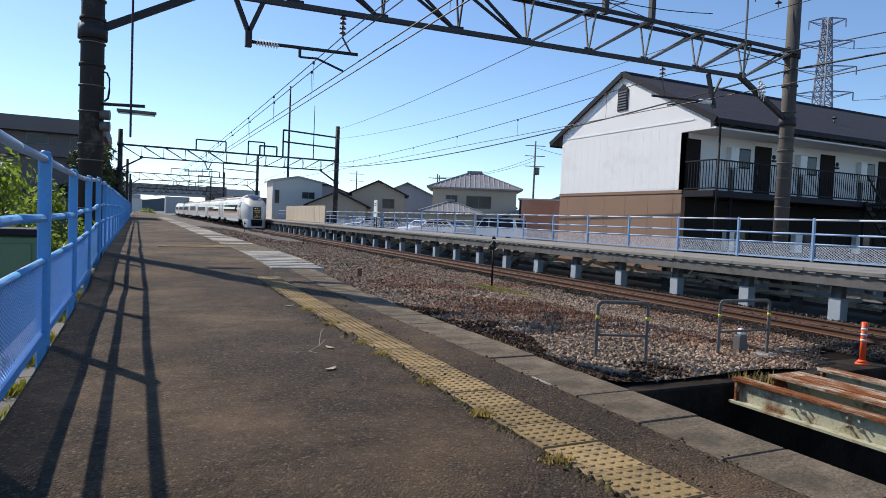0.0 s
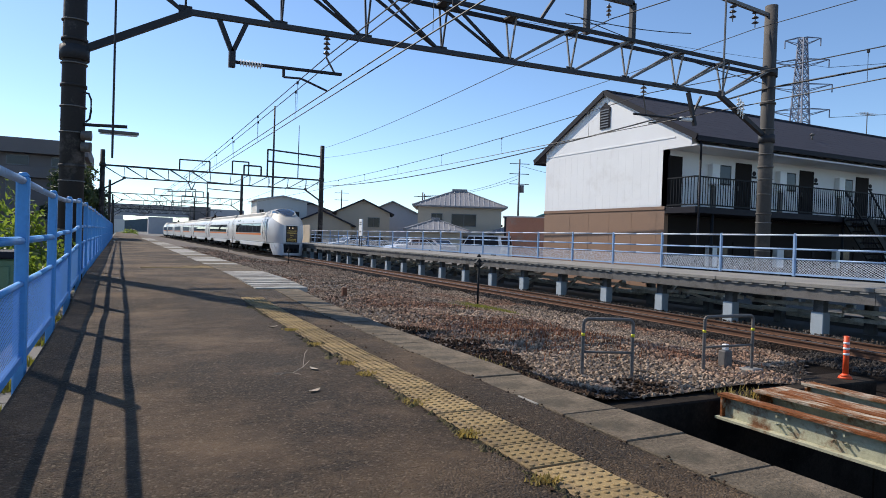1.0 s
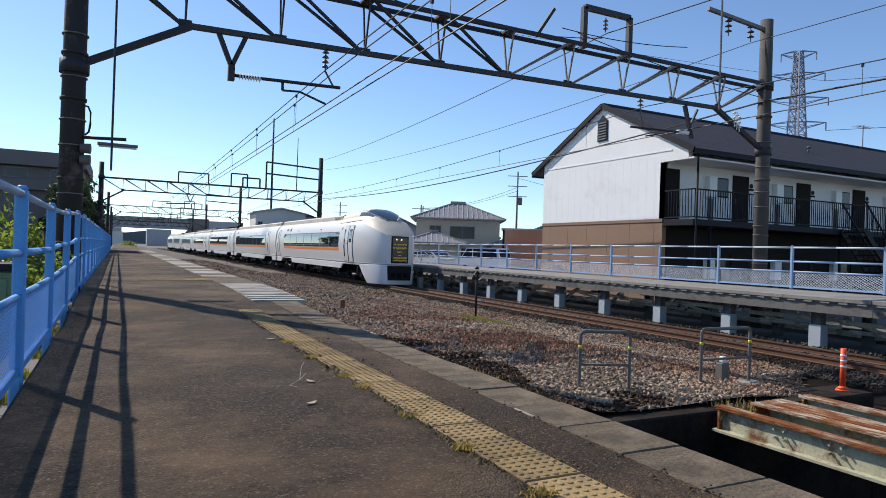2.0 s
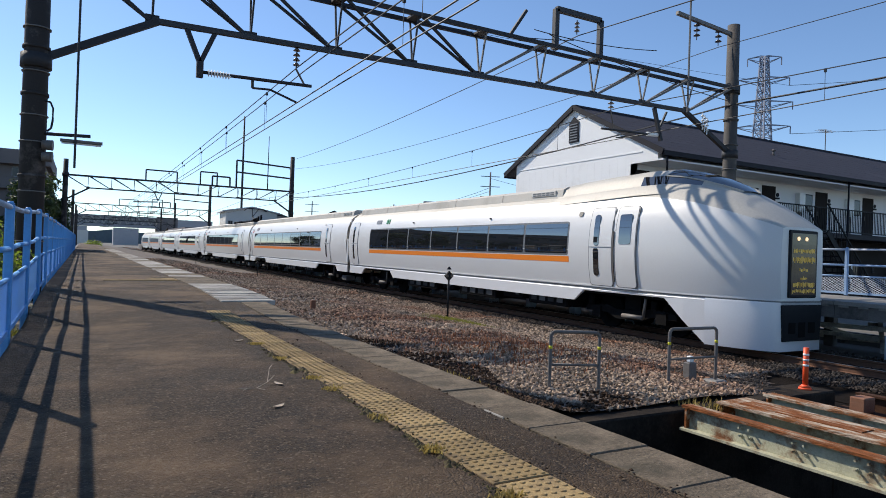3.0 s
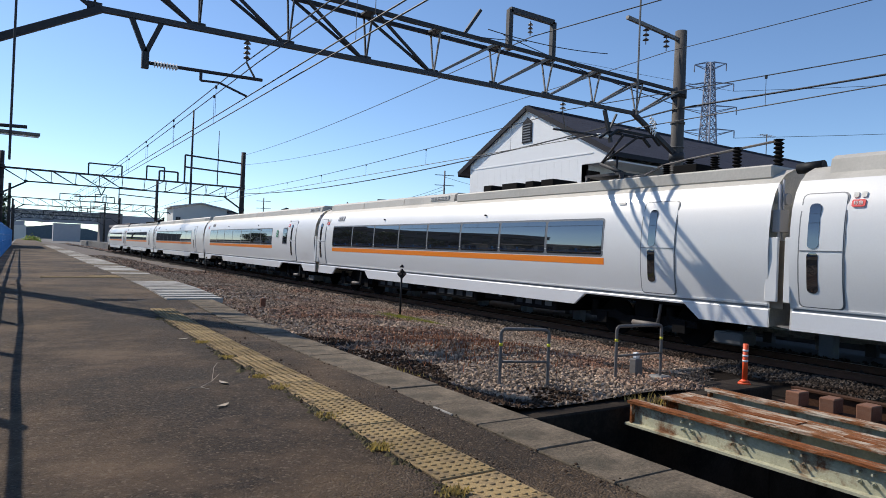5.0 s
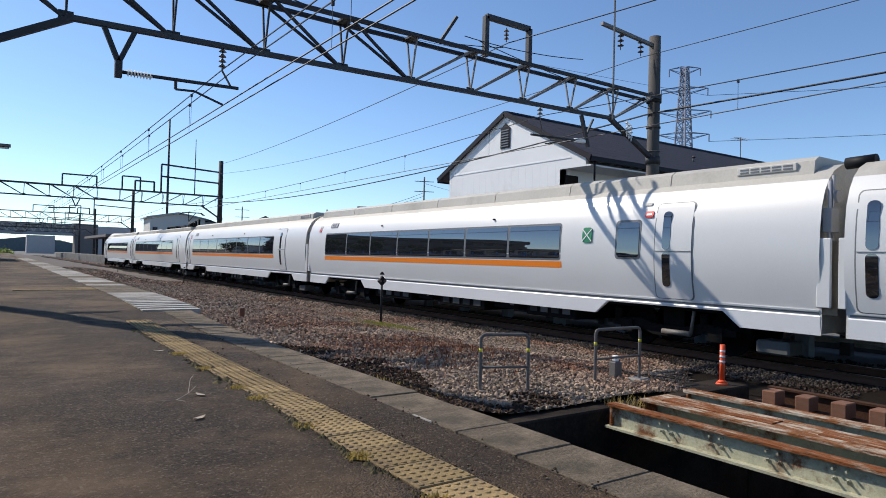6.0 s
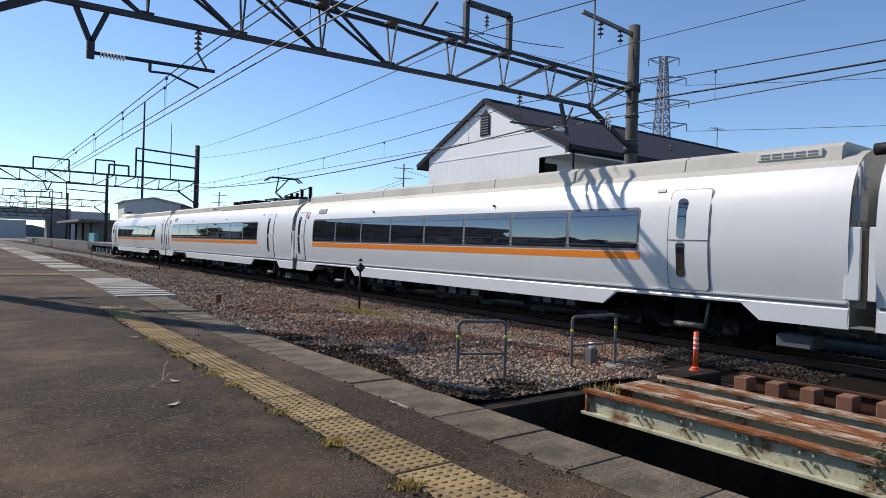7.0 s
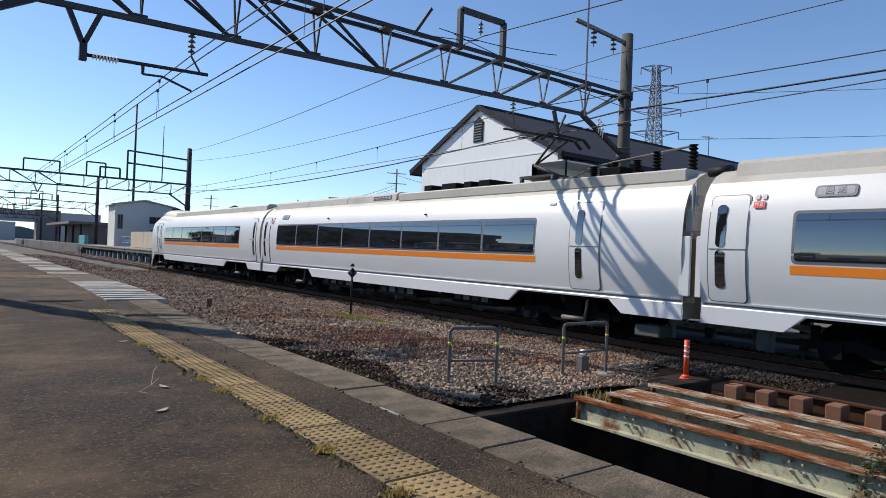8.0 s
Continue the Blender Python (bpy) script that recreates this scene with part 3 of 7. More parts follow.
def patch(bm, side, u0, u1, z0, z1, out, thick=0.03, steps=4, corner=0.0, mi=0):
    """A plate that follows the body side, with rounded corners."""
    rows = []
    if corner:
        c = corner
        for a in (0, 30, 60, 90):
            rows.append((z0 + c - c * math.cos(radians(a)), c - c * math.sin(radians(a))))
        rows += [(z0 + c + (z1 - z0 - 2 * c) * i / 5, 0) for i in range(1, 5)]
        rows += [(z0 + z1 - z, k) for z, k in rows[:4][::-1]]
    else:
        rows = [(z0 + (z1 - z0) * i / steps, 0) for i in range(steps + 1)]
    front = [[(side * (side_x(z) + out), u, z) for u in (u0 + k, u1 - k)] for z, k in rows]
    vr = loft(bm, front, mi=mi, smooth=True)
    rim = [r[0] for r in vr] + [r[1] for r in vr[::-1]]
    rim = [bm.verts.new(v.co) for v in rim]
    back = [bm.verts.new((v.co.x - side * thick, v.co.y, v.co.z)) for v in rim]
    n = len(rim)
    for i in range(n):
        bm.faces.new((rim[i], rim[(i + 1) % n], back[(i + 1) % n], back[i])).material_index = mi


NOSE_WIDTH = [(0, 0.70), (0.12, 0.81), (0.3, 0.93), (0.5, 1.03), (0.75, 1.13), (1.0, 1.21), (1.3, 1.28), (1.7, 1.35), (2.2, 1.41), (3.2, 1.46), (5.4, 1.465)]
NOSE_TOP = [(0, 2.5), (0.12, 2.6), (0.5, 2.87), (1.0, 3.17), (1.3, 3.34), (2.2, 3.6), (3.2, 3.66), (5.4, 3.6)]
NOSE_SHOULDER = [(0, 2.46), (0.12, 2.52), (0.5, 2.67), (1.0, 2.83), (1.7, 3.02), (2.4, 3.14), (3.2, 3.21), (5.4, 3.24)]


def along(table, u):
    """Straight interpolation in a table of stations."""
    return next((a[1] + (b[1] - a[1]) * (u - a[0]) / (b[0] - a[0]) for a, b in zip(table, table[1:]) if a[0] <= u <= b[0]), table[-1][1])


def car_shell(car, length, nose):
    """Sides, skirt and roof. Index splits of SECTION: skirt below 1, roof above 7."""
    def ring(u):
        if not nose or u >= 5.4:
            return [(x, u, z) for x, z in SECTION]
        w, top, sh = along(NOSE_WIDTH, u), along(NOSE_TOP, u), along(NOSE_SHOULDER, u)
        k = max(0.0, 1 - u / 3.2)
        wb = w * (1.16 / 1.465 * (1 - k) + 0.93 * k)
        out = []
        for x, z in SECTION:
            if z <= 1.5:
                out.append((x / 1.465 * w, u, z))
            elif z <= 3.24:
                flat = w * (0.93 + 0.07 * (sh - (1.5 + (z - 1.5) * (sh - 1.5) / 1.74)) / (sh - 1.5))
                out.append((x / 1.465 * w * (1 - k) + flat * k, u, 1.5 + (z - 1.5) * (sh - 1.5) / 1.74))
            else:
                out.append((wb * x / 1.16, u, sh + (z - 3.24) * (top - sh) / 0.36))
        return out
    us = [0, 0.12, 0.3, 0.5, 0.75, 1.0, 1.3, 1.7, 2.2, 2.7, 3.2, 4.0, 5.4, 12, length] if nose else [0.1, length]
    rings = [ring(u) for u in us]
    for s in (-1, 1):
        bm = BX()
        loft(bm, [[(s * x, y, z) for x, y, z in r[1:8]] for r in rings], smooth=True)
        part("side_panel", bm, PEARL, car)
    bm = BX()
    arch = [[(-x, y, z) for x, y, z in r[7:]] + [(x, y, z) for x, y, z in r[7:-1][::-1]] for r in rings]
    if nose:
        cap = BX()
        loft(cap, arch[:11], smooth=True)
        part("nose_top", cap, ROOFGREY, car, "grey top of the nose below the windscreen")
        arch = arch[10:]
    loft(bm, arch, smooth=True)
    part("roof", bm, ROOFGREY, car, "dusty grey roof")
    # ends
    for r, end in ((rings[0], 0), (rings[-1], 1)):
        if nose and end == 0:
            bm = BX()
            outline = [(-x, y, z) for x, y, z in r] + [(x, y, z) for x, y, z in r[:-1][::-1]]
            bm.faces.new([bm.verts.new(p) for p in outline])
            part("front_panel", bm, PEARL, car)
        else:
            bm = BX()
            d = 0.14 if end == 0 else -0.14
            outline = [(-x * 0.99, y + d, z) for x, y, z in r] + [(x * 0.99, y + d, z) for x, y, z in r[:-1][::-1]]
            bm.faces.new([bm.verts.new(p) for p in outline])
            part("end_panel", bm, BELLOWS, car)
            if end == 0:
                bm = BX()
                loft(bm, [[(x * 0.5, y, 1.0 + (z - 1.0) * 0.82) for x, y, z in outline] for y in (-0.3, -0.2, -0.1, 0.0, 0.15)], caps=False)
                part("gangway_bellows", bm, BELLOWS, car)
            bm = BX()
            loft(bm, [[(x * k, y + e, z) for x, y, z in [(-x, y, z) for x, y, z in r] + [(x, y, z) for x, y, z in r[:-1][::-1]]] for k, e in ((1.0, 0.0), (0.99, d))], caps=False)
            part("end_rim", bm, BELLOWS, car)
    # skirt with bogie cut-outs
    cuts = [(2.0, 5.2), (length - 4.9, length - 1.5)] if nose else [(1.5, 4.9), (length - 4.9, length - 1.5)]
    for s in (-1, 1):
        bm = BX()
        stops = [(0.8 if nose else 0.12, 0.66), *[p for a, b in cuts for p in ((a, 0.66), (a + 0.35, 0.93), (b - 0.35, 0.93), (b, 0.66))], (length - 0.03, 0.66)]
        if nose:
            stops = [(1.3, 0.06), (1.8, 0.48), (2.3, 0.93), (4.85, 0.93), (5.2, 0.66), *stops[5:]]
        outer = []
        for u, z in stops:
            w = along(NOSE_WIDTH, u) / 1.465 if nose else 1.0
            outer.append([(s * (side_x(1.03) - 0.012) * w, u, 1.01), (s * (side_x(1.0) + 0.012) * w, u, 0.965), (s * side_x(max(0.66, z)) * w, u, min(z, 0.93))])
        for off in (0.0, 0.05):
            loft(bm, [[(x - s * off, y, z) for x, y, z in p] for p in outer])
        part("skirt", bm, SKIRT, car)
    # dark waist line and rib
    for s in (-1, 1):
        bm = BX()
        a = 3.2 if nose else 0.14
        patch(bm, s, a, length - 0.05, 1.0, 1.035, 0.006, steps=1)
        part("waist_line", bm, FRAMEGREY, car)
        bm = BX()
        patch(bm, s, a, length - 0.05, 1.045, 1.075, 0.02, steps=1)
        part("waist_rib", bm, SKIRT, car)
    if nose:
        for z0, z1, out, m, nm in ((1.0, 1.035, 0.006, FRAMEGREY, "waist_line"), (1.045, 1.075, 0.02, SKIRT, "waist_rib")):
            bm = BX()
            k = side_x(z0) / 1.465
            line = [(w * k + out, u - (out if u == 0 else 0)) for u, w in NOSE_WIDTH if u <= 3.2]
            line = [(-x, u) for x, u in line[::-1]] + line
            loft(bm, [[(x, u, z0), (x, u, z1)] for x, u in line], smooth=True)
            part(nm, bm, m, car)


def windows(car, u0, u1, panes):
    for s in (-1, 1):
        bm = BX()
        patch(bm, s, u0, u1, 1.80, 2.68, 0.004, corner=0.08)
        frm = part("window_band", bm, FRAMEGREY, car)
        step = (u1 - u0 - 0.06) / panes
        for i in range(panes):
            a = u0 + 0.03 + i * step + (0.045 if i else 0.02)
            b = u0 + 0.03 + (i + 1) * step - (0.045 if i < panes - 1 else 0.02)
            bm = BX()
            patch(bm, s, a, b, 1.85, 2.63, 0.009, corner=0.05)
            part("pane", bm, WINDOW, frm)
        bm = BX()
        patch(bm, s, u0 - 0.02, u1 + 0.02, 1.625, 1.775, 0.004, steps=2)
        part("orange_stripe", bm, STRIPE, car)


def doors(car, u0, u1, slit=True):
    for s in (-1, 1):
        bm = BX()
        patch(bm, s, u0 - 0.025, u1 + 0.025, 1.072, 3.0, 0.014, corner=0.09)
        rim = part("door_rim", bm, FRAMEGREY, car)
        bm = BX()
        patch(bm, s, u0, u1, 1.09, 2.98, 0.022, corner=0.08)
        leaf = part("door", bm, PEARL, car)
        if slit:
            c = u0 + (u1 - u0) * 0.68
            for z0, z1 in ((1.32, 2.0), (2.06, 2.82)):
                bm = BX()
                patch(bm, s, c - 0.09, c + 0.09, z0, z1, 0.028, corner=0.07)
                part("slit_window", bm, WINDOW, leaf)
            bm = BX()
            patch(bm, s, u0 + 0.01, u1 - 0.01, 2.018, 2.032, 0.027, steps=1)
            part("door_seam", bm, FRAMEGREY, leaf)
        else:
            bm = BX()
            patch(bm, s, u0 + 0.14, u1 - 0.1, 2.1, 2.8, 0.028, corner=0.05)
            part("door_window", bm, WINDOW, leaf)
            bm = BX()
            patch(bm, s, u1 + 0.07, u1 + 0.11, 1.2, 2.4, 0.03, steps=3)
            part("handrail", bm, STEEL, leaf)


def bogie(car, u):
    b = thing("bogie", "", "")
    b.parent = car
    b.matrix_basis = pose(0, u, 0)
    for y in (-1.05, 1.05):
        bm = BX()
        rod(bm, (-0.75, y, 0.43), (0.75, y, 0.43), 0.07, n=8)
        for x in (-0.53, 0.53):
            rod(bm, (x - 0.06, y, 0.43), (x + 0.06, y, 0.43), 0.43, n=24)
        part("wheelset", bm, UNDER, b)
    bm = BX()
    for s in (-0.98, 0.98):
        loft(bm, [[(s - 0.07, y, z), (s + 0.07, y, z), (s + 0.07, y, z + h), (s - 0.07, y, z + h)] for y, z, h in ((-1.45, 0.42, 0.12), (-0.7, 0.42, 0.2), (-0.4, 0.3, 0.22), (0.4, 0.3, 0.22), (0.7, 0.42, 0.2), (1.45, 0.42, 0.12))], closed=True)
        for y in (-1.05, 1.05):
            block(bm, s - 0.12, s + 0.12, y - 0.15, y + 0.15, 0.3, 0.56)
            rod(bm, (s, y + 0.3, 0.5), (s, y + 0.3, 0.8), 0.08, n=8)
    block(bm, -0.9, 0.9, -0.25, 0.25, 0.5, 0.85)
    part("bogie_frame", bm, UNDER, b)
    for s in (-1, 1):
        bm = BX()
        rod(bm, (s * 1.13, -0.55, 0.4), (s * 1.13, 0.1, 0.4), 0.055, n=8)
        rod(bm, (s * 1.12, -0.55, 0.4), (s * 1.12, -0.62, 0.9), 0.035, n=8)
        part("damper", bm, STEEL, b, "grey metal yaw damper")


def underfloor(car, length):
    for i, (u0, u1, z0) in enumerate(((5.6, 7.3, 0.42), (7.6, 8.6, 0.5), (9.0, 11.2, 0.38), (11.6, 12.4, 0.5), (12.8, 15.2, 0.4))):
        if u1 < length - 5:
            bm = BX()
            block(bm, -1.25, 1.25, u0, u1, z0, 0.9, bevel=0.03)
            for k in range(4):
                a = u0 + 0.12 + k * (u1 - u0 - 0.2) / 4
                block(bm, -1.265, -1.24, a, a + (u1 - u0) / 5.5, z0 + 0.08, 0.78)
            case = part("equipment_box", bm, UNDER, car)
            for k in range(4 if i % 2 == 0 else 1):
                a = u0 + 0.16 + k * (u1 - u0 - 0.2) / 4
                bm = BX()
                block(bm, -1.275, -1.262, a, a + (u1 - u0) / 7, z0 + 0.1, z0 + 0.26)
                part("cover_plate", bm, RUBBER if k % 2 else OLDPLATE, case)
    bm = BX()
    block(bm, -1.2, 1.2, 2.3 if length > CARLEN else 0.4, length - 0.3, 0.86, 1.0)
    part("underframe", bm, UNDER, car)


def roof_hood(car, u0, u1):
    segs = max(2, round((u1 - u0) / 3.0))
    for i in range(segs):
        a, b = u0 + (u1 - u0) * i / segs + 0.012, u0 + (u1 - u0) * (i + 1) / segs - 0.012
        bm = BX()
        prof = [(-1.02, 3.36), (-0.98, 3.6), (-0.85, 3.68), (0.85, 3.68), (0.98, 3.6), (1.02, 3.36)]
        loft(bm, [[(x, y, z) for x, z in prof] for y in (a, b)], closed=True)
        part("roof_hood", bm, ROOFGREY, car)
    bm = BX()
    block(bm, -1.03, -0.95, u0 + 0.3, u0 + 1.4, 3.45, 3.59, bevel=0.01)
    grille = part("roof_grille", bm, PALEWALL, car)
    for k in range(10):
        bm = BX()
        z = 3.475 + 0.053 * (k % 2)
        block(bm, -1.036, -1.025, u0 + 0.37 + k // 2 * 0.2, u0 + 0.53 + k // 2 * 0.2, z, z + 0.03)
        part("grille_slot", bm, FRAMEGREY, grille)


def pantograph(car, u):
    """Roof with insulators and a raised single-arm current collector, apex backwards."""
    p = thing("pantograph", "", "")
    p.parent = car
    p.matrix_basis = pose(0, u, 0)
    bm = BX()
    block(bm, -0.55, 0.55, -0.6, 0.6, 3.78, 3.84)
    for x in (-0.5, 0.5):
        for y in (-0.55, 0.55):
            rod(bm, (x, y, 3.6), (x, y, 3.8), 0.06, n=8)
    part("base_frame", bm, DARKSTEEL, p)
    bm = BX()
    rod(bm, (0, -0.25, 3.86), (0, 0.6, 4.2), 0.05, n=8)
    rod(bm, (0.1, -0.1, 3.84), (0.1, 0.5, 4.12), 0.02, n=6)
    part("lower_arm", bm, DARKSTEEL, p)
    bm = BX()
    rod(bm, (0, 0.6, 4.2), (-0.25, -0.35, 4.8), 0.03, n=8)
    rod(bm, (0, 0.6, 4.2), (0.25, -0.35, 4.8), 0.03, n=8)
    part("upper_arm", bm, DARKSTEEL, p)
    bm = BX()
    for y in (-0.5, -0.2):
        for (x0, z0), (x1, z1) in zip(((-0.9, 4.66), (-0.65, 4.84), (0.65, 4.84)), ((-0.65, 4.84), (0.65, 4.84), (0.9, 4.66))):
            bar(bm, (x0, y, z0), (x1, y, z1), 0.07, 0.05)
    rod(bm, (-0.5, -0.5, 4.82), (-0.5, -0.2, 4.82), 0.02, n=6)
    rod(bm, (0.5, -0.5, 4.82), (0.5, -0.2, 4.82), 0.02, n=6)
    part("collector_head", bm, BLACK, p)
    for y, h in ((-4.35, 0.56), (-3.5, 0.5), (-3.0, 0.36), (-2.4, 0.36), (-1.8, 0.3)):
        bm = BX()
        ring = lambda z, r: [(-0.45 + r * math.cos(k * 0.628), y + r * math.sin(k * 0.628), z) for k in range(10)]
        loft(bm, [ring(3.6 + h * k / 14, 0.05 if k % 2 else 0.1) for k in range(15)], closed=True)
        part("insulator", bm, UNDER, p)
    bm = BX()
    for a, b in zip(((-0.45, -4.35, 4.14), (-0.45, -2.4, 3.98), (-0.45, -1.7, 3.9), (-0.45, -1.2, 3.72)), ((-0.45, -2.4, 3.98), (-0.45, -1.7, 3.9), (-0.45, -1.2, 3.72), (-0.45, -0.3, 3.7))):
        rod(bm, a, b, 0.025, n=6)
    part("bus_bar", bm, STEEL, p)
    for y, l in ((-2.75, 0.6), (1.6, 0.5), (2.4, 0.35), (3.1, 0.7), (4.3, 0.4)):
        bm = BX()
        block(bm, -0.7, 0.2, y, y + l, 3.6, 3.83, bevel=0.02)
        part("roof_box", bm, UNDER, p)
    bm = BX()
    block(bm, -1.06, 1.06, -4.6, 5.6, 3.34, 3.6, bevel=0.03)
    part("roof_well", bm, ROOFGREY, p)


def text(name, words, size, m, material, parent, label=""):
    cu = bpy.data.curves.new(name, 'FONT')
    cu.body, cu.size, cu.align_x, cu.align_y, cu.extrude = words, size, 'CENTER', 'CENTER', 0.002
    tmp = bpy.data.objects.new(name, cu)
    scene.collection.objects.link(tmp)
    me = bpy.data.meshes.new_from_object(tmp.evaluated_get(bpy.context.evaluated_depsgraph_get()))
    bpy.data.objects.remove(tmp)
    me.materials.clear()
    me.materials.append(material)
    ob = new(name, me)
    ob.parent = parent
    ob.matrix_basis = m
    return tagged(ob, label)


def side_sign(car, u, z, w, h, material, out=0.022, name="sign_plate", label=""):
    bm = BX()
    patch(bm, -1, u - w / 2, u + w / 2, z - h / 2, z + h / 2, out, corner=min(w, h) * 0.25)
    return part(name, bm, material, car, label)


def on_side(u, z, out=0.028):
    x = side_x(z)
    lean = math.degrees(math.atan2(side_x(z - 0.1) - side_x(z + 0.1), 0.2))
    return pose(-(x + out), u, z, 90 - 0, 0, -90) @ pose(0, 0, 0, -lean)


def lead_car():
    car = thing("train_car", "white express train end car with sloped nose and orange stripe", "train car", "cars of the express train")
    L = 21.3
    car_shell(car, L, True)
    windows(car, 5.38, 18.76, 7)
    doors(car, 3.8, 4.57)
    doors(car, 3.04, 3.66, slit=False)
    doors(car, L - 1.15, L - 0.45)
    roof_hood(car, 6.2, L - 0.4)
    underfloor(car, L)
    bogie(car, 3.6)
    bogie(car, L - 3.2)
    # cab dome: windscreen in front, hood behind
    dome = [(1.15, 3.29, 0.3, 0.04), (1.45, 3.46, 0.56, 0.12), (1.85, 3.64, 0.74, 0.22), (2.3, 3.8, 0.85, 0.32), (2.75, 3.9, 0.92, 0.4), (3.4, 3.93, 0.97, 0.44), (4.4, 3.9, 1.01, 0.45), (5.5, 3.85, 1.03, 0.44), (6.4, 3.78, 1.03, 0.42)]
    rows = [[(sx * b, u, t - h * k) for sx, k in ((-1, 1.0), (-0.9, 0.5), (-0.62, 0.14), (-0.25, 0.01), (0.25, 0.01), (0.62, 0.14), (0.9, 0.5), (1, 1.0))] for u, t, b, h in dome]
    bm = BX()
    loft(bm, [r[1:7] for r in rows[:5]], smooth=True)
    part("windscreen", bm, WINDOW, car, "dark curved cab windscreen")
    bm = BX()
    loft(bm, [r[:2] for r in rows[:3]], smooth=True)
    loft(bm, [r[6:] for r in rows[:3]], smooth=True)
    for sx in (-1, 1):
        loft(bm, [[(sx * (b + 0.2), u, t - h - 0.24), (sx * (b + 0.08), u, t - h - 0.06), (sx * b, u, t - h)] for u, t, b, h in dome], smooth=True)
    part("windscreen_surround", bm, ROOFGREY, car)
    bm = BX()
    loft(bm, [r[1:7] for r in rows[4:6]], smooth=True)
    loft(bm, rows[5:], smooth=True)
    part("cab_hood", bm, ROOFGREY, car)
    for s in (-1, 1):
        bm = BX()
        loft(bm, [(r[:2] if s < 0 else r[6:]) for r in rows[2:6]], smooth=True)
        part("cab_side_window", bm, WINDOW, car)
        bm = BX()
        for a, b in zip(rows[:5], rows[1:5]):
            bar(bm, a[1 if s < 0 else 6], b[1 if s < 0 else 6], 0.05, 0.03)
        part("windscreen_pillar", bm, ROOFGREY, car)
    # black display panel with lamps, and the lower front
    bm = BX()
    block(bm, -0.46, 0.46, -0.03, 0.05, 1.1, 2.44, bevel=0.02)
    panel = part("display_panel", bm, BLACK, car, "black front panel with yellow display")
    bm = BX()
    block(bm, -0.4, 0.4, -0.036, -0.028, 1.16, 2.38, bevel=0.003)
    glass = part("display_glass", bm, DISPLAY, panel, "brown tinted display glass")
    for x in (-0.2, 0.06):
        bm = BX()
        rod(bm, (x, -0.05, 2.27), (x, -0.02, 2.27), 0.04, n=14)
        part("headlamp", bm, HEADLAMP, panel)
    rnd = random.Random(4)
    for z0, z1, x0 in ((1.98, 2.08, -0.34), (1.78, 1.92, -0.36), (1.62, 1.7, -0.14), (1.45, 1.53, -0.1), (1.3, 1.42, -0.34), (1.19, 1.28, -0.36)):
        bm = BX()
        x = x0
        while x < -x0:
            w = rnd.uniform(0.01, 0.02)
            zz = rnd.uniform(z0, z0 + (z1 - z0) * 0.35)
            block(bm, x, x + w, -0.042, -0.036, zz, z1 - rnd.uniform(0, 0.03))
            x += w + rnd.uniform(0.016, 0.03)
        part("display_bars", bm, LED, glass)
    bm = BX()
    loft(bm, [[(-0.65, y, 0.96), (0.65, y, 0.96), (0.6, y, 0.25), (-0.6, y, 0.25)] for y in (-0.03, 0.1)], closed=True)
    cover = part("coupler_cover", bm, BLACK, car)
    for x in (-0.32, 0.0, 0.32):
        bm = BX()
        block(bm, x - 0.11, x + 0.11, -0.04, -0.02, 0.4 if x else 0.32, 0.62, bevel=0.01)
        part("coupler_fitting", bm, UNDER, cover)
    bm = BX()
    half = [(0, 0.0)] + [(w * 0.945, u) for u, w in NOSE_WIDTH if u <= 1.3]
    line = [(-w, u) for w, u in half[:0:-1]] + half
    for k in (1.0, 0.96):
        loft(bm, [[(w * k, u + (1 - k), 1.01), (w * k * 1.012, u + (1 - k), 0.965), (w * k * 0.985, u + (1 - k), 0.05)] for w, u in line], smooth=True)
    part("nose_skirt", bm, SKIRT, car)
    bm = BX()
    block(bm, -0.62, 0.62, 0.5, 1.8, 0.15, 0.9)
    part("nose_underframe", bm, UNDER, car)
    side_sign(car, 18.0, 2.97, 0.5, 0.16, FRAMEGREY, name="destination_box")
    side_sign(car, 17.15, 2.97, 0.13, 0.2, GREEN, name="letter_shape")
    side_sign(car, 16.95, 2.97, 0.13, 0.2, GREEN, name="letter_shape")
    side_sign(car, 5.0, 2.86, 0.14, 0.12, WHITEPAINT)
    for u in (9.2, 14.6):
        bm = BX()
        rod(bm, (-1.42, u, 2.86), (-1.36, u, 2.86), 0.025, n=8)
        part("roof_fitting", bm, BLACK, car)
    return car


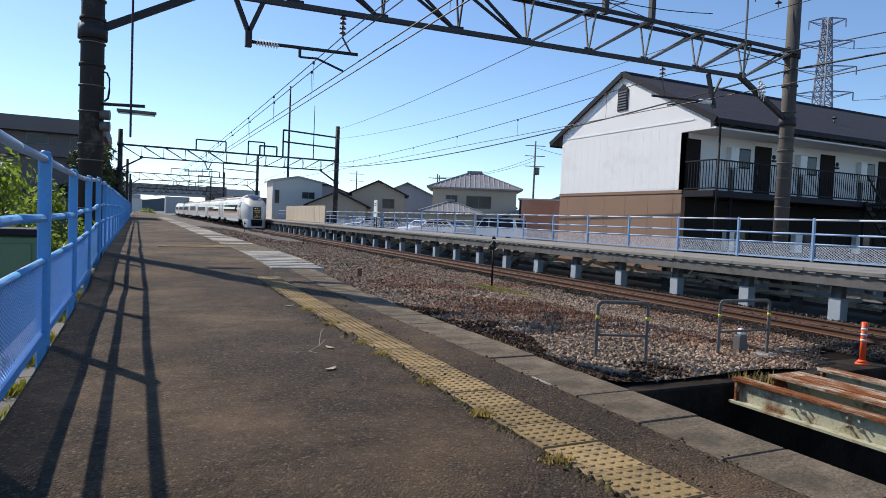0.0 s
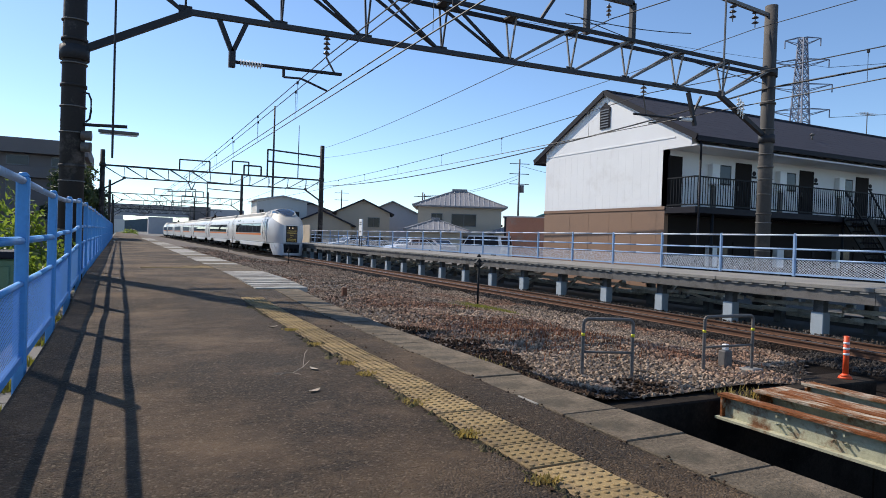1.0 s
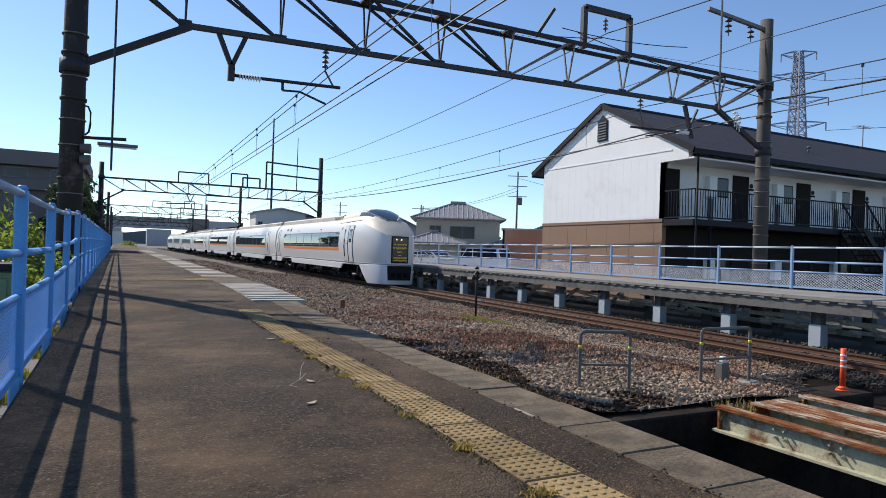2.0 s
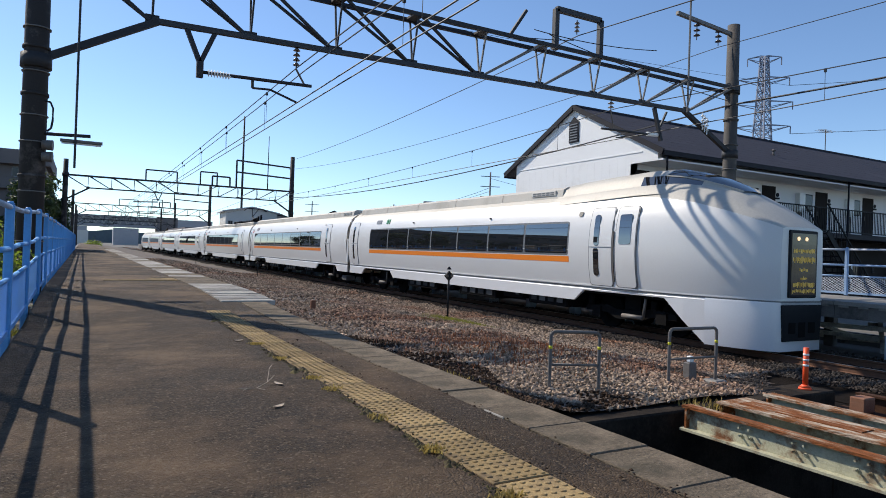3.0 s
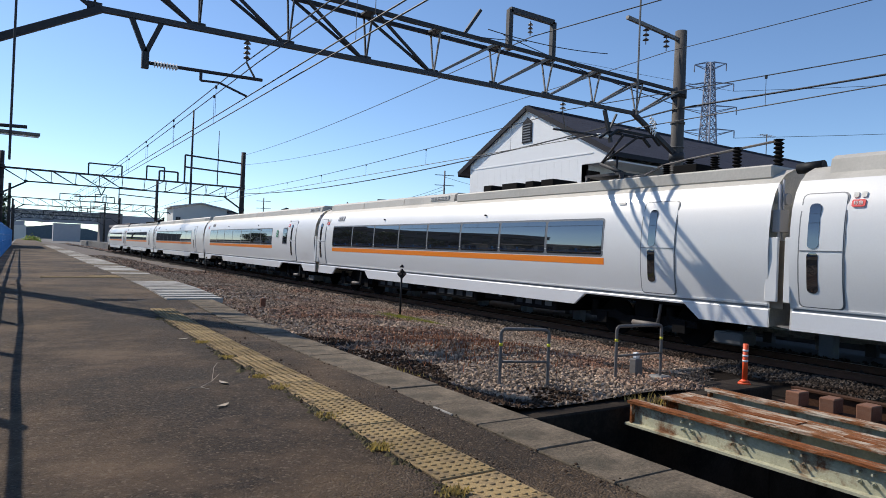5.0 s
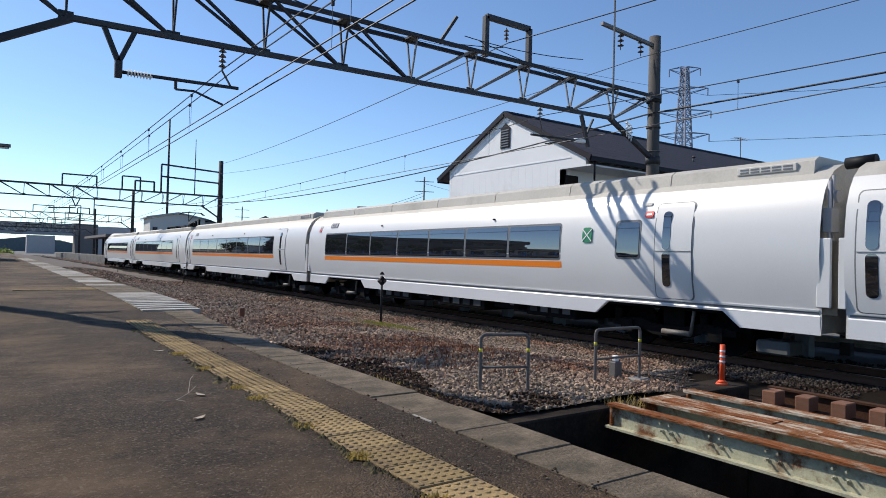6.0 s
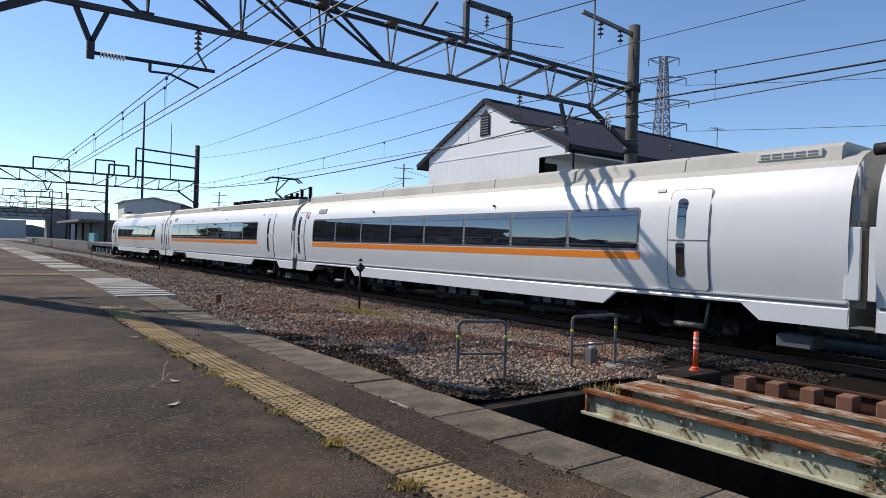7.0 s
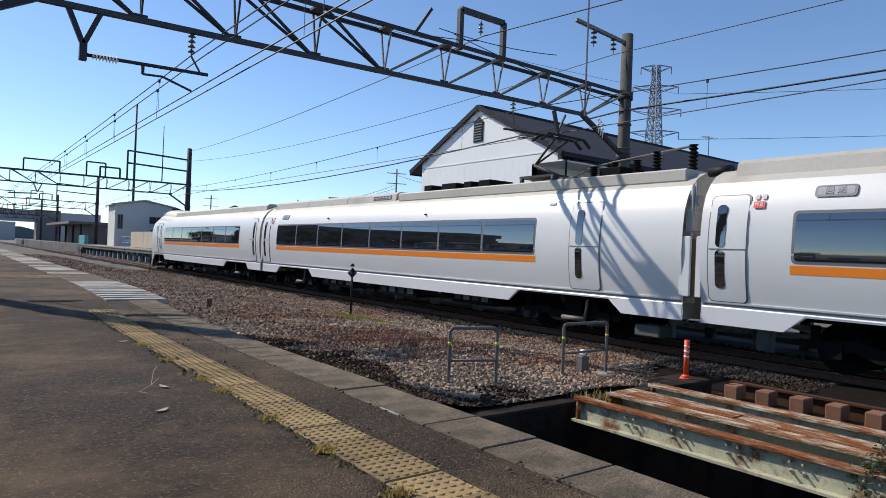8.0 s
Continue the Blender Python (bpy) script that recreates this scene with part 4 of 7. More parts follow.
def middle_car(kind):
    names = {"plain": "white express train middle car with long window band and orange stripe", "power": "white express train middle car with raised pantograph on its roof", "green": "white express train car with green clover mark and small window"}
    car = thing("train_car", names[kind], "train car", "cars of the express train")
    L = CARLEN - 0.27
    car_shell(car, L, False)
    windows(car, 5.92 if kind == "green" else 3.95, 19.1, 8 if kind != "green" else 7)
    doors(car, 2.05 if kind == "power" else 2.44, 2.87 if kind == "power" else 3.27)
    doors(car, 19.86, 20.55) if kind != "green" else None
    underfloor(car, L)
    bogie(car, 3.2)
    bogie(car, L - 3.2)
    if kind == "power":
        pantograph(car, 4.9)
        roof_hood(car, 10.7, L - 0.4)
    else:
        roof_hood(car, 0.4, L - 0.4)
    box = side_sign(car, 18.5, 2.99, 0.62, 0.19, FRAMEGREY, name="destination_box", label="grey destination display reading out of service")
    side_sign(car, 18.5, 2.99, 0.54, 0.13, GREYWALL, out=0.0245, name="display_field")
    text("destination_text", "回 送", 0.14, on_side(18.5, 2.99), FRAMEGREY, box)
    red = side_sign(car, 19.68, 2.8, 0.2, 0.12, RED, label="small red sign with white letters")
    text("sign_text", "特急", 0.075, on_side(19.68, 2.8), REFLECT, red)
    side_sign(car, 19.74, 2.94, 0.08, 0.09, BELLOWS)
    side_sign(car, 19.62, 2.94, 0.08, 0.09, BELLOWS)
    side_sign(car, 3.55, 3.0, 0.2, 0.06, BELLOWS)
    if kind == "green":
        mk = side_sign(car, 5.1, 2.38, 0.28, 0.34, GREEN, label="green clover mark")
        bm = BX()
        for a in (45, -45):
            block(bm, -0.2, 0.2, -0.012, 0.012, 0, 0.003, m=pose(0, 0, 0, 0, 0, a))
        ob = part("clover_cross", bm, REFLECT, mk)
        ob.matrix_basis = on_side(5.1, 2.38, 0.026)
        for s in (-1, 1):
            bm = BX()
            patch(bm, s, 3.63, 4.3, 1.85, 2.68, 0.004, corner=0.08)
            f = part("small_window", bm, FRAMEGREY, car)
            bm = BX()
            patch(bm, s, 3.68, 4.25, 1.9, 2.63, 0.010, corner=0.06)
            part("pane", bm, WINDOW, f)
        side_sign(car, 3.46, 2.78, 0.2, 0.13, RED)
        side_sign(car, 3.46, 2.78, 0.13, 0.04, REFLECT, out=0.026, name="print_bar")
    # gangway bellows and corner covers at the rear
    bm = BX()
    block(bm, -0.62, 0.62, L - 0.14, L + 0.1, 1.0, 3.1, bevel=0.03)
    part("gangway", bm, BELLOWS, car)
    bm = BX()
    rod(bm, (-0.62, L - 0.12, 3.56), (-0.62, L + 0.34, 3.54), 0.1, n=12)
    part("roof_cable_duct", bm, BLACK, car)
    bm = BX()
    block(bm, -1.18, -0.7, 0.7, 1.3, 0.22, 0.46, bevel=0.03)
    part("jumper_box", bm, OLDPLATE, car)
    for s in (-1, 1):
        bm = BX()
        block(bm, s * 1.39 - 0.03, s * 1.39 + 0.03, L - 0.02, L + 0.1, 1.12, 2.25, bevel=0.01)
        part("corner_cover", bm, PEARL, car)
        bm = BX()
        block(bm, s * 1.4 - 0.03, s * 1.4 + 0.03, -0.06, 0.16, 1.12, 2.25, bevel=0.012)
        part("corner_cover", bm, PEARL, car)
        bm = BX()
        block(bm, s * 1.3 - 0.012, s * 1.3 + 0.012, -0.12, 0.14, 1.0, 2.2)
        part("inner_cover", bm, CARDBROWN, car)
        for x, z0, z1, r in ((1.22, 1.1, 3.2, 0.03), (1.1, 1.4, 3.3, 0.022)):
            bm = BX()
            rod(bm, (s * x, 0.06, z0), (s * x, 0.06, z1), r, n=7)
            part("end_pipe", bm, GREYWALL, car)
        bm = BX()
        block(bm, s * 1.15 - 0.14, s * 1.15 + 0.14, 0.0, 0.14, 2.35, 2.75, bevel=0.01)
        rod(bm, (s * 1.02, 0.0, 2.95), (s * 1.02, 0.14, 2.95), 0.11, n=10)
        part("end_box", bm, GREYWALL, car)
    for u in (8.5, 14.6):
        bm = BX()
        rod(bm, (-1.42, u, 2.86), (-1.36, u, 2.86), 0.025, n=8)
        part("side_fitting", bm, BLACK, car)
    return car


LEAD = lead_car()
PLAIN = middle_car("plain")
POWER = middle_car("power")
GREENCAR = middle_car("green")
HOME = pose(TRACK, 0, RAIL)
CARS = [(LEAD, 0.0, 0), (PLAIN, 21.3 + 0.22, 0), (POWER, 42.3 + 0.22, 0), (GREENCAR, 63.3 + 0.22, 0), (copy_thing(PLAIN, HOME), 84.3 + 0.22, 0), (copy_thing(POWER, HOME), 105.3 + 0.22, 0), (copy_thing(LEAD, HOME), 126.3 + 21.3 + 0.2, 180)]
# place of the first car's tip along the track, by seconds
NOSE = [(0, 76.8), (0.5, 64.8), (1, 52.5), (2.5, 18.85), (3, 7.78), (3.2, 3.2), (3.3, 1.79), (3.4, 1.78), (3.5, 1.77), (3.6, -5.6), (3.7, -7.85), (4, -14.4), (4.2, -18.87), (4.5, -25.45), (4.7, -29.7), (6, -58.5), (6.5, -68.95), (6.8, -75.6), (7, -80.35), (7.1, -81.1), (7.2, -82.6), (7.5, -89.75), (7.7, -94.8), (7.8, -97.75), (7.9, -98.55), (8, -98.65)]


def motions():
    for car, back, turn in CARS:
        walk(car, [(t, pose(TRACK, y + back, RAIL, 0, 0, turn)) for t, y in NOSE])

# ---- fence, far platform, gantries ----
def diamond_mesh(bm, y0, y1, z0, z1, step, w, x=0.0):
    """Expanded metal: crossing flat strands."""
    h = z1 - z0
    slope = 2.0
    for k in range(-int(h * slope / step) - 1, int((y1 - y0) / step) + 2):
        for sgn in (1, -1):
            a = y0 + k * step if sgn > 0 else y0 + k * step + h * slope
            b = a + sgn * h * slope
            za, zb = z0, z1
            pts = [(a, za), (b, zb)]
            (ya, za), (yb, zb) = pts
            def at(y):
                return za + (zb - za) * (y - ya) / (yb - ya)
            lo, hi = min(ya, yb), max(ya, yb)
            lo2, hi2 = max(lo, y0), min(hi, y1)
            if hi2 - lo2 < 0.01:
                continue
            p, q = (lo2, at(lo2)), (hi2, at(hi2))
            xx = x + 0.002 * sgn
            vs = [bm.verts.new(v) for v in ((xx, p[0], p[1] - w), (xx, q[0], q[1] - w), (xx + 0.003, q[0], q[1] + w), (xx + 0.003, p[0], p[1] + w))]
            bm.faces.new(vs)


def make_fence(name, label, x, y_first, spacing, n, base, height, paint, worn, step, strand, rails=(1.0, 0.66), panel_top=0.43, panel_low=0.0, r=0.028, sway=0.0, mesh=None):
    f = thing(name, label, "fence")
    ys = [y_first + i * spacing for i in range(n)]
    z = [base(y) for y in ys]
    bm = BX()
    block(bm, -r * 1.25, r * 1.25, -r * 1.25, r * 1.25, 0, height + 0.03, bevel=r * 0.4)
    rod(bm, (0, 0, height + 0.028), (0, 0, height + 0.055), r * 1.3, r * 0.7, n=10)
    post = finish(bm, "post", paint)
    for y, b in zip(ys, z):
        ob = new("post", post)
        ob.parent = f
        ob.matrix_basis = pose(x + random.uniform(-sway, sway), y, b, random.uniform(-sway, sway) * 30, random.uniform(-sway, sway) * 20)
    bm = BX()
    diamond_mesh(bm, 0.03, spacing - 0.03, panel_low + 0.03, panel_top * height, step, strand)
    panel = finish(bm, "mesh_panel", mesh or MESHPAINT)
    for i in range(n - 1):
        y0, y1 = ys[i] + 0.02, ys[i + 1] - 0.02
        for frac in (*rails, panel_top):
            bm = BX()
            mid = Vector((x + random.uniform(-sway, sway), (y0 + y1) / 2, (z[i] + z[i + 1]) / 2 + frac * height + random.uniform(-sway, sway)))
            rr = r * (0.85 if frac > panel_top else 0.7)
            rod(bm, (x, y0 - 0.04, z[i] + frac * height), mid, rr, n=8)
            rod(bm, mid, (x, y1 + 0.04, z[i + 1] + frac * height), rr, n=8)
            part("rail", bm, worn if frac == 1.0 else paint, f)
        bm = BX()
        bar(bm, (x, y0, z[i] + panel_low + 0.02), (x, y1, z[i + 1] + panel_low + 0.02), 0.04, 0.05)
        part("bottom_bar", bm, paint, f)
        if i < 26:
            ob = new("mesh_panel", panel)
            ob.parent = f
            ob.matrix_basis = pose(x, ys[i], z[i], math.degrees(math.atan2(z[i + 1] - z[i], spacing)))
    return f


def make_far_platform():
    top, x0, x1 = 0.22, 13.98, 16.9
    rnd = random.Random(11)
    p = thing("platform_far", "raised concrete station platform on short columns", "platform", kind="structure")
    bm = BX()
    for y in np.arange(-8, 96, 2.0):
        block(bm, x0, x1, y + 0.006, y + 1.994, top - 0.09, top + 0.004 * noise.noise((y, 0, 0)), bevel=0.008)
    part("deck_slab", bm, CONCRETE, p)
    bm = BX()
    for y in np.arange(-8, 96, 8.0):
        block(bm, x0 + 0.05, x0 + 0.2, y, y + 7.99, top - 0.36, top - 0.095)
    part("edge_beam", bm, DARKCON, p)
    bm = BX()
    for y in np.arange(-8, 96, 0.4):
        block(bm, x0 + 0.012, x0 + 0.05, y + 0.1, y + 0.3, top - 0.13, top - 0.092)
    part("drip_blocks", bm, CONCRETE, p)
    cm = BX()
    block(cm, -0.1, 0.1, -0.12, 0.12, -1.3, 0.0, bevel=0.012)
    col = finish(cm, "column", DARKCON)
    fm = BX()
    block(fm, -0.13, 0.13, -0.15, 0.15, -1.3, -0.53, bevel=0.012)
    foot = finish(fm, "column_casing", surface("painted_column_casing", (0.38, 0.43, 0.46), 0.7, 0, 0.12, 4, 40, 0.15))
    for i in range(44):
        y = -0.33 + i * 2.42
        for k, x in enumerate((x0 + 0.35, x0 + 2.3)):
            ob = new("column", col)
            ob.parent = p
            ob.matrix_basis = pose(x, y, top - 0.12)
            if k == 0:
                ob = new("column_casing", foot)
                ob.parent = p
                ob.matrix_basis = pose(x, y, top - 0.12)
        if i < 22:
            bm = BX()
            bar(bm, (x0 + 0.3, y + 0.1, top - 0.3), (x0 + 2.6, y + 0.1, top - 0.3), 0.12, 0.16)
            part("cross_beam", bm, DARKCON, p)
            for k, (xa, za, xb, zb, dy, w) in enumerate(((0.7, -0.8, 2.3, -0.25, 0.4, 0.09), (2.2, -0.75, 0.9, -0.3, 1.5, 0.07))):
                bm = BX()
                bar(bm, (x0 + xa, y + dy, za), (x0 + xb, y + dy + 0.9, zb), w, w)
                part("cross_brace", bm, PALEBEAM, p)
            for xx, z, w, h in ((1.0, -0.36, 0.06, 0.1), (1.9, -0.22, 0.06, 0.08), (1.5, -0.58, 0.08, 0.09), (2.4, -0.74, 0.1, 0.12)):
                bm = BX()
                bar(bm, (x0 + xx, y + rnd.uniform(-0.1, 0.2), z + rnd.uniform(-0.04, 0.04)), (x0 + xx + rnd.uniform(-0.1, 0.1), y + 2.38, z + rnd.uniform(-0.05, 0.05)), w, h)
                part("old_beam", bm, PALEBEAM, p)
            for k in range(4):
                bm = BX()
                yy, zz = y + rnd.uniform(0.3, 2.2), rnd.choice((-0.62, -0.45, -0.3))
                block(bm, x0 + 2.5, x0 + 2.6, yy, yy + rnd.uniform(0.1, 0.3), zz, zz + 0.09)
                part("spacer_block", bm, PALEBEAM, p)
    bm = BX()
    block(bm, x1 + 0.3, x1 + 0.5, -8, 96, -1.1, -0.72)
    part("back_wall", bm, DARKCON, p)
    return p


def truss_gantry(y, x0, x1, zlow, ztop, poles, bays=10, mat_pole=(POLE, POLELIGHT), detail=True, tops=(8.3, 8.3), first=1.6, last=1.5, rise=0.0, d=0.33):
    """A triangular lattice beam on two poles; its single bottom chord runs from first to last short of the poles and may rise."""
    g = thing("catenary_gantry", "steel lattice gantry across the tracks on concrete poles", "gantry", "catenary gantries")
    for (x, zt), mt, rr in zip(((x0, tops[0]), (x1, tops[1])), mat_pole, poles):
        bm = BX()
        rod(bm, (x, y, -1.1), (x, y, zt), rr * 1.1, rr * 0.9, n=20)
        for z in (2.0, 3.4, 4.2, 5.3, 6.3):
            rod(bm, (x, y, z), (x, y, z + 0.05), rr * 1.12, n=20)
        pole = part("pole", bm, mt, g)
        if detail:
            for z in (0.9, 1.75, 2.6, 3.05, 3.8, 4.55):
                bm = BX()
                rod(bm, (x, y, z), (x, y, z + 0.018), rr * 1.13, n=20)
                part("steel_band", bm, PALESTEEL, pole)
    low = lambda x: zlow + rise * (x - x0)
    for yy in (y - d, y + d):
        bm = BX()
        bar(bm, (x0, yy, ztop), (x1, yy, ztop), 0.075, 0.09)
        part("top_chord", bm, DARKSTEEL, g)
    xa, xb = x0 + first, x1 - last
    bm = BX()
    bar(bm, (xa, y, low(xa)), (xb, y, low(xb)), 0.1, 0.1)
    part("bottom_chord", bm, DARKSTEEL if not detail else MIDSTEEL, g)
    span = (xb - xa) / bays
    for i in range(bays + 1):
        xn = xa + span * i
        for yy in (y - d, y + d):
            # Right half in paler steel: its lit look is put into the colour.
            ways = ([-1] if i <= bays / 2 else []) + ([1] if i >= bays / 2 else [])
            for way in ways:
                bm = BX()
                xt = max(x0, min(x1, xn + way * span * 0.96))
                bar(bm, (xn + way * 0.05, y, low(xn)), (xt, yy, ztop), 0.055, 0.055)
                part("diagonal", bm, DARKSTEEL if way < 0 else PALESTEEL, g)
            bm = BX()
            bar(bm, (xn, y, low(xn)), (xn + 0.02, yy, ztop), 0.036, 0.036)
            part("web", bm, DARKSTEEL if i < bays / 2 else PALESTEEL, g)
        bm = BX()
        bar(bm, (xn + 0.02, y - d, ztop), (xn + 0.02, y + d, ztop), 0.24, 0.05)
        part("batten", bm, DARKSTEEL, g)
        bm = BX()
        bar(bm, (xn - 0.12, y, low(xn) + 0.03), (xn + 0.12, y, low(xn) + 0.03), 0.03, 0.16)
        part("gusset_plate", bm, DARKSTEEL, g)
    for xp, xk in ((x0, xa + 0.1), (x1, xb - 0.1)):
        bm = BX()
        bar(bm, (xp, y, low(xk) - 1.05), (xk, y, low(xk)), 0.12, 0.12)
        part("knee_brace", bm, DARKSTEEL, g)
        for z in (low(xk) - 1.07, ztop):
            bm = BX()
            rod(bm, (xp, y, z - 0.12), (xp, y, z + 0.12), poles[0] * 1.25, n=16)
            part("clamp", bm, DARKSTEEL, g)
    for xa, xb, h in ((x0 + 11.2, x0 + 12.7, 1.05 if detail else 0.85),):
        bm = BX()
        for a, b in (((xa, y, ztop), (xa, y, ztop + h)), ((xa, y, ztop + h), (xb, y, ztop + h)), ((xb, y, ztop + h), (xb, y, ztop))):
            bar(bm, a, b, 0.13, 0.13)
        part("upper_frame", bm, MIDSTEEL if detail else DARKSTEEL, g)
    return g


def insulator_stack(bm, p, n=3, r=0.07, h=0.11):
    x, y, z = p
    rod(bm, (x, y, z), (x, y, z - n * h - 0.08), 0.015, n=6)
    for k in range(n):
        rod(bm, (x, y, z - 0.05 - k * h), (x, y, z - 0.05 - k * h - 0.05), r * 0.4, r, n=12)


def near_hardware(y):
    # cantilever over the lifted siding
    c = thing("catenary_cantilever", "dark steel cantilever arm with porcelain insulators hung from gantry", "catenary arm", "catenary arms")
    bm = BX()
    for dx in (-0.28, 0.28):
        bar(bm, (1.85 + dx, y, 5.1), (1.85, y, 4.42), 0.07, 0.09)
    block(bm, 1.79, 1.91, y - 0.06, y + 0.06, 4.15, 4.45)
    part("hanger", bm, DARKSTEEL, c)
    bm = BX()
    rod(bm, (1.9, y, 4.26), (4.05, y, 4.32), 0.035, n=8)
    part("arm", bm, DARKSTEEL, c)
    bm = BX()
    shed = [0.03] + [r for k in range(8) for r in (0.03, 0.075, 0.03)] + [0.03]
    loft(bm, [[(1.98 + k * 0.018, y + r * math.cos(q * math.pi / 6), 4.262 + r * math.sin(q * math.pi / 6)) for q in range(12)] for k, r in enumerate(shed)], closed=True)
    part("insulator", bm, REFLECT, c)
    bm = BX()
    rod(bm, (2.85, y, 4.26), (2.85, y, 4.1), 0.03, n=6)
    rod(bm, (2.85, y, 4.1), (3.2, y, 4.12), 0.022, n=6)
    rod(bm, (3.2, y, 4.12), (3.75, y, 3.94), 0.022, n=6)
    part("steady_arm", bm, DARKSTEEL, c)
    bm = BX()
    insulator_stack(bm, (3.72, y, 5.1), 4, 0.075, 0.1)
    rod(bm, (3.72, y, 4.62), (3.9, y, 4.33), 0.02, n=6)
    part("post_insulator", bm, PORCELAIN, c)
    # hardware over the running track
    c = thing("catenary_cantilever", "pale steel catenary arm and insulators over the running track", "catenary arm", "catenary arms")
    bm = BX()
    bar(bm, (14.0, y, 5.25), (14.3, y, 4.35), 0.09, 0.09)
    bar(bm, (14.5, y, 5.2), (14.25, y, 4.75), 0.05, 0.05)
    part("hanger", bm, DARKSTEEL, c)
    bm = BX()
    rod(bm, (12.05, y, 4.43), (14.25, y, 4.5), 0.03, n=8)
    rod(bm, (13.9, y, 4.5), (12.5, y - 0.1, 4.22), 0.02, n=6)
    part("arm", bm, DARKSTEEL, c)
    bm = BX()
    rod(bm, (13.75, y, 4.49), (14.15, y, 4.5), 0.06, n=10)
    part("insulator", bm, REFLECT, c)
    bm = BX()
    insulator_stack(bm, (12.37, y, 5.35), 3, 0.09, 0.11)
    rod(bm, (12.37, y, 4.95), (12.5, y, 4.45), 0.02, n=6)
    part("post_insulator", bm, PORCELAIN, c)
    bm = BX()
    for k in range(3):
        insulator_stack(bm, (15.9 + 0.1 * k, y - 0.1, 5.35 - 0.06 * k), 3, 0.06, 0.14)
    part("feeder_insulator", bm, REFLECT, c)
    # bracket with insulators at the right pole top and the thin rod
    c = thing("pole_bracket", "steel bracket with two hanging insulators at the pole top", "bracket")
    bm = BX()
    bar(bm, (14.8, y, 8.12), (17.3, y, 7.95), 0.1, 0.1)
    part("arm", bm, PALESTEEL, c)
    for x in (15.65, 16.6):
        bm = BX()
        insulator_stack(bm, (x, y, 8.02), 3, 0.1, 0.15)
        part("insulator", bm, PORCELAIN, c)
    bm = BX()
    rod(bm, (14.95, y - 0.35, 5.2), (14.95, y - 0.35, 9.3), 0.03, n=6)
    part("thin_rod", bm, PALESTEEL, c)
    bm = BX()
    bar(bm, (8.8, y - 0.23, 6.2), (9.3, y - 0.23, 6.95), 0.07, 0.07)
    part("side_bracket", bm, DARKSTEEL, c)
    bm = BX()
    insulator_stack(bm, (11.1, y, 7.15), 3, 0.07, 0.1)
    part("insulator", bm, PORCELAIN, c)
    # platform lamp on the left pole
    l = thing("platform_lamp", "bare fluorescent tube lamp on an arm from the dark pole", "lamp")
    bm = BX()
    rod(bm, (-0.62, y - 0.1, 2.76), (0.06, y - 0.1, 2.79), 0.03, n=8)
    part("arm", bm, DARKSTEEL, l)
    bm = BX()
    tube(bm, [(-0.64, y - 0.12, 3.32), (-0.56, y - 0.14, 3.3), (-0.52, y - 0.14, 3.2), (-0.52, y - 0.14, 3.0), (-0.54, y - 0.13, 2.86), (-0.6, y - 0.12, 2.8)], 0.018, 6)
    part("cable_loop", bm, RUBBER, l)
    for z in (2.56, 2.36):
        bm = BX()
        rod(bm, (-0.66, y - 0.15, z), (-0.5, y - 0.17, z), 0.08, 0.09, n=14)
        part("horn", bm, STEEL, l, "small grey round horn")
    bm = BX()
    block(bm, -0.4, 0.25, y - 0.16, y - 0.06, 2.655, 2.7)
    part("lamp_holder", bm, STEEL, l)
    bm = BX()
    rod(bm, (-0.38, y - 0.11, 2.635), (0.23, y - 0.11, 2.635), 0.016, n=8)
    part("tube", bm, REFLECT, l)
    bm = BX()
    rod(bm, (-0.17, y - 0.23, 2.2), (-0.17, y - 0.23, 6.26), 0.02, n=6)
    solo("hanging_cable", bm, WIRE, "thin dark vertical cable beside the pole", "cable")


GY = 13.17
make_fence("fence_near", "bright blue steel fence with mesh panels and worn top rail", -0.604, -1.6, 2.223, 33, lambda y: deck(y) - 0.22, 1.463, BLUE, BLUEWORN, 0.046, 0.0034, rails=(1.0, 0.731), panel_top=0.537, panel_low=0.27, r=0.031, sway=0.011)
make_far_platform()
make_fence("fence_far", "pale blue steel fence with mesh panels along the far platform", 16.65, -5.45, 2.445, 38, lambda y: 0.24, 1.14, PALEBLUE, PALERAIL, 0.085, 0.0042, rails=(1.0, 0.66), panel_top=0.42, panel_low=0.04, r=0.03, mesh=PALERAIL)
truss_gantry(GY, -0.8, 17.3, 5.03, 6.24, (0.19, 0.2), bays=8, tops=(8.6, 8.25), first=1.79, last=1.99, rise=0.0195, d=0.23)
near_hardware(GY)

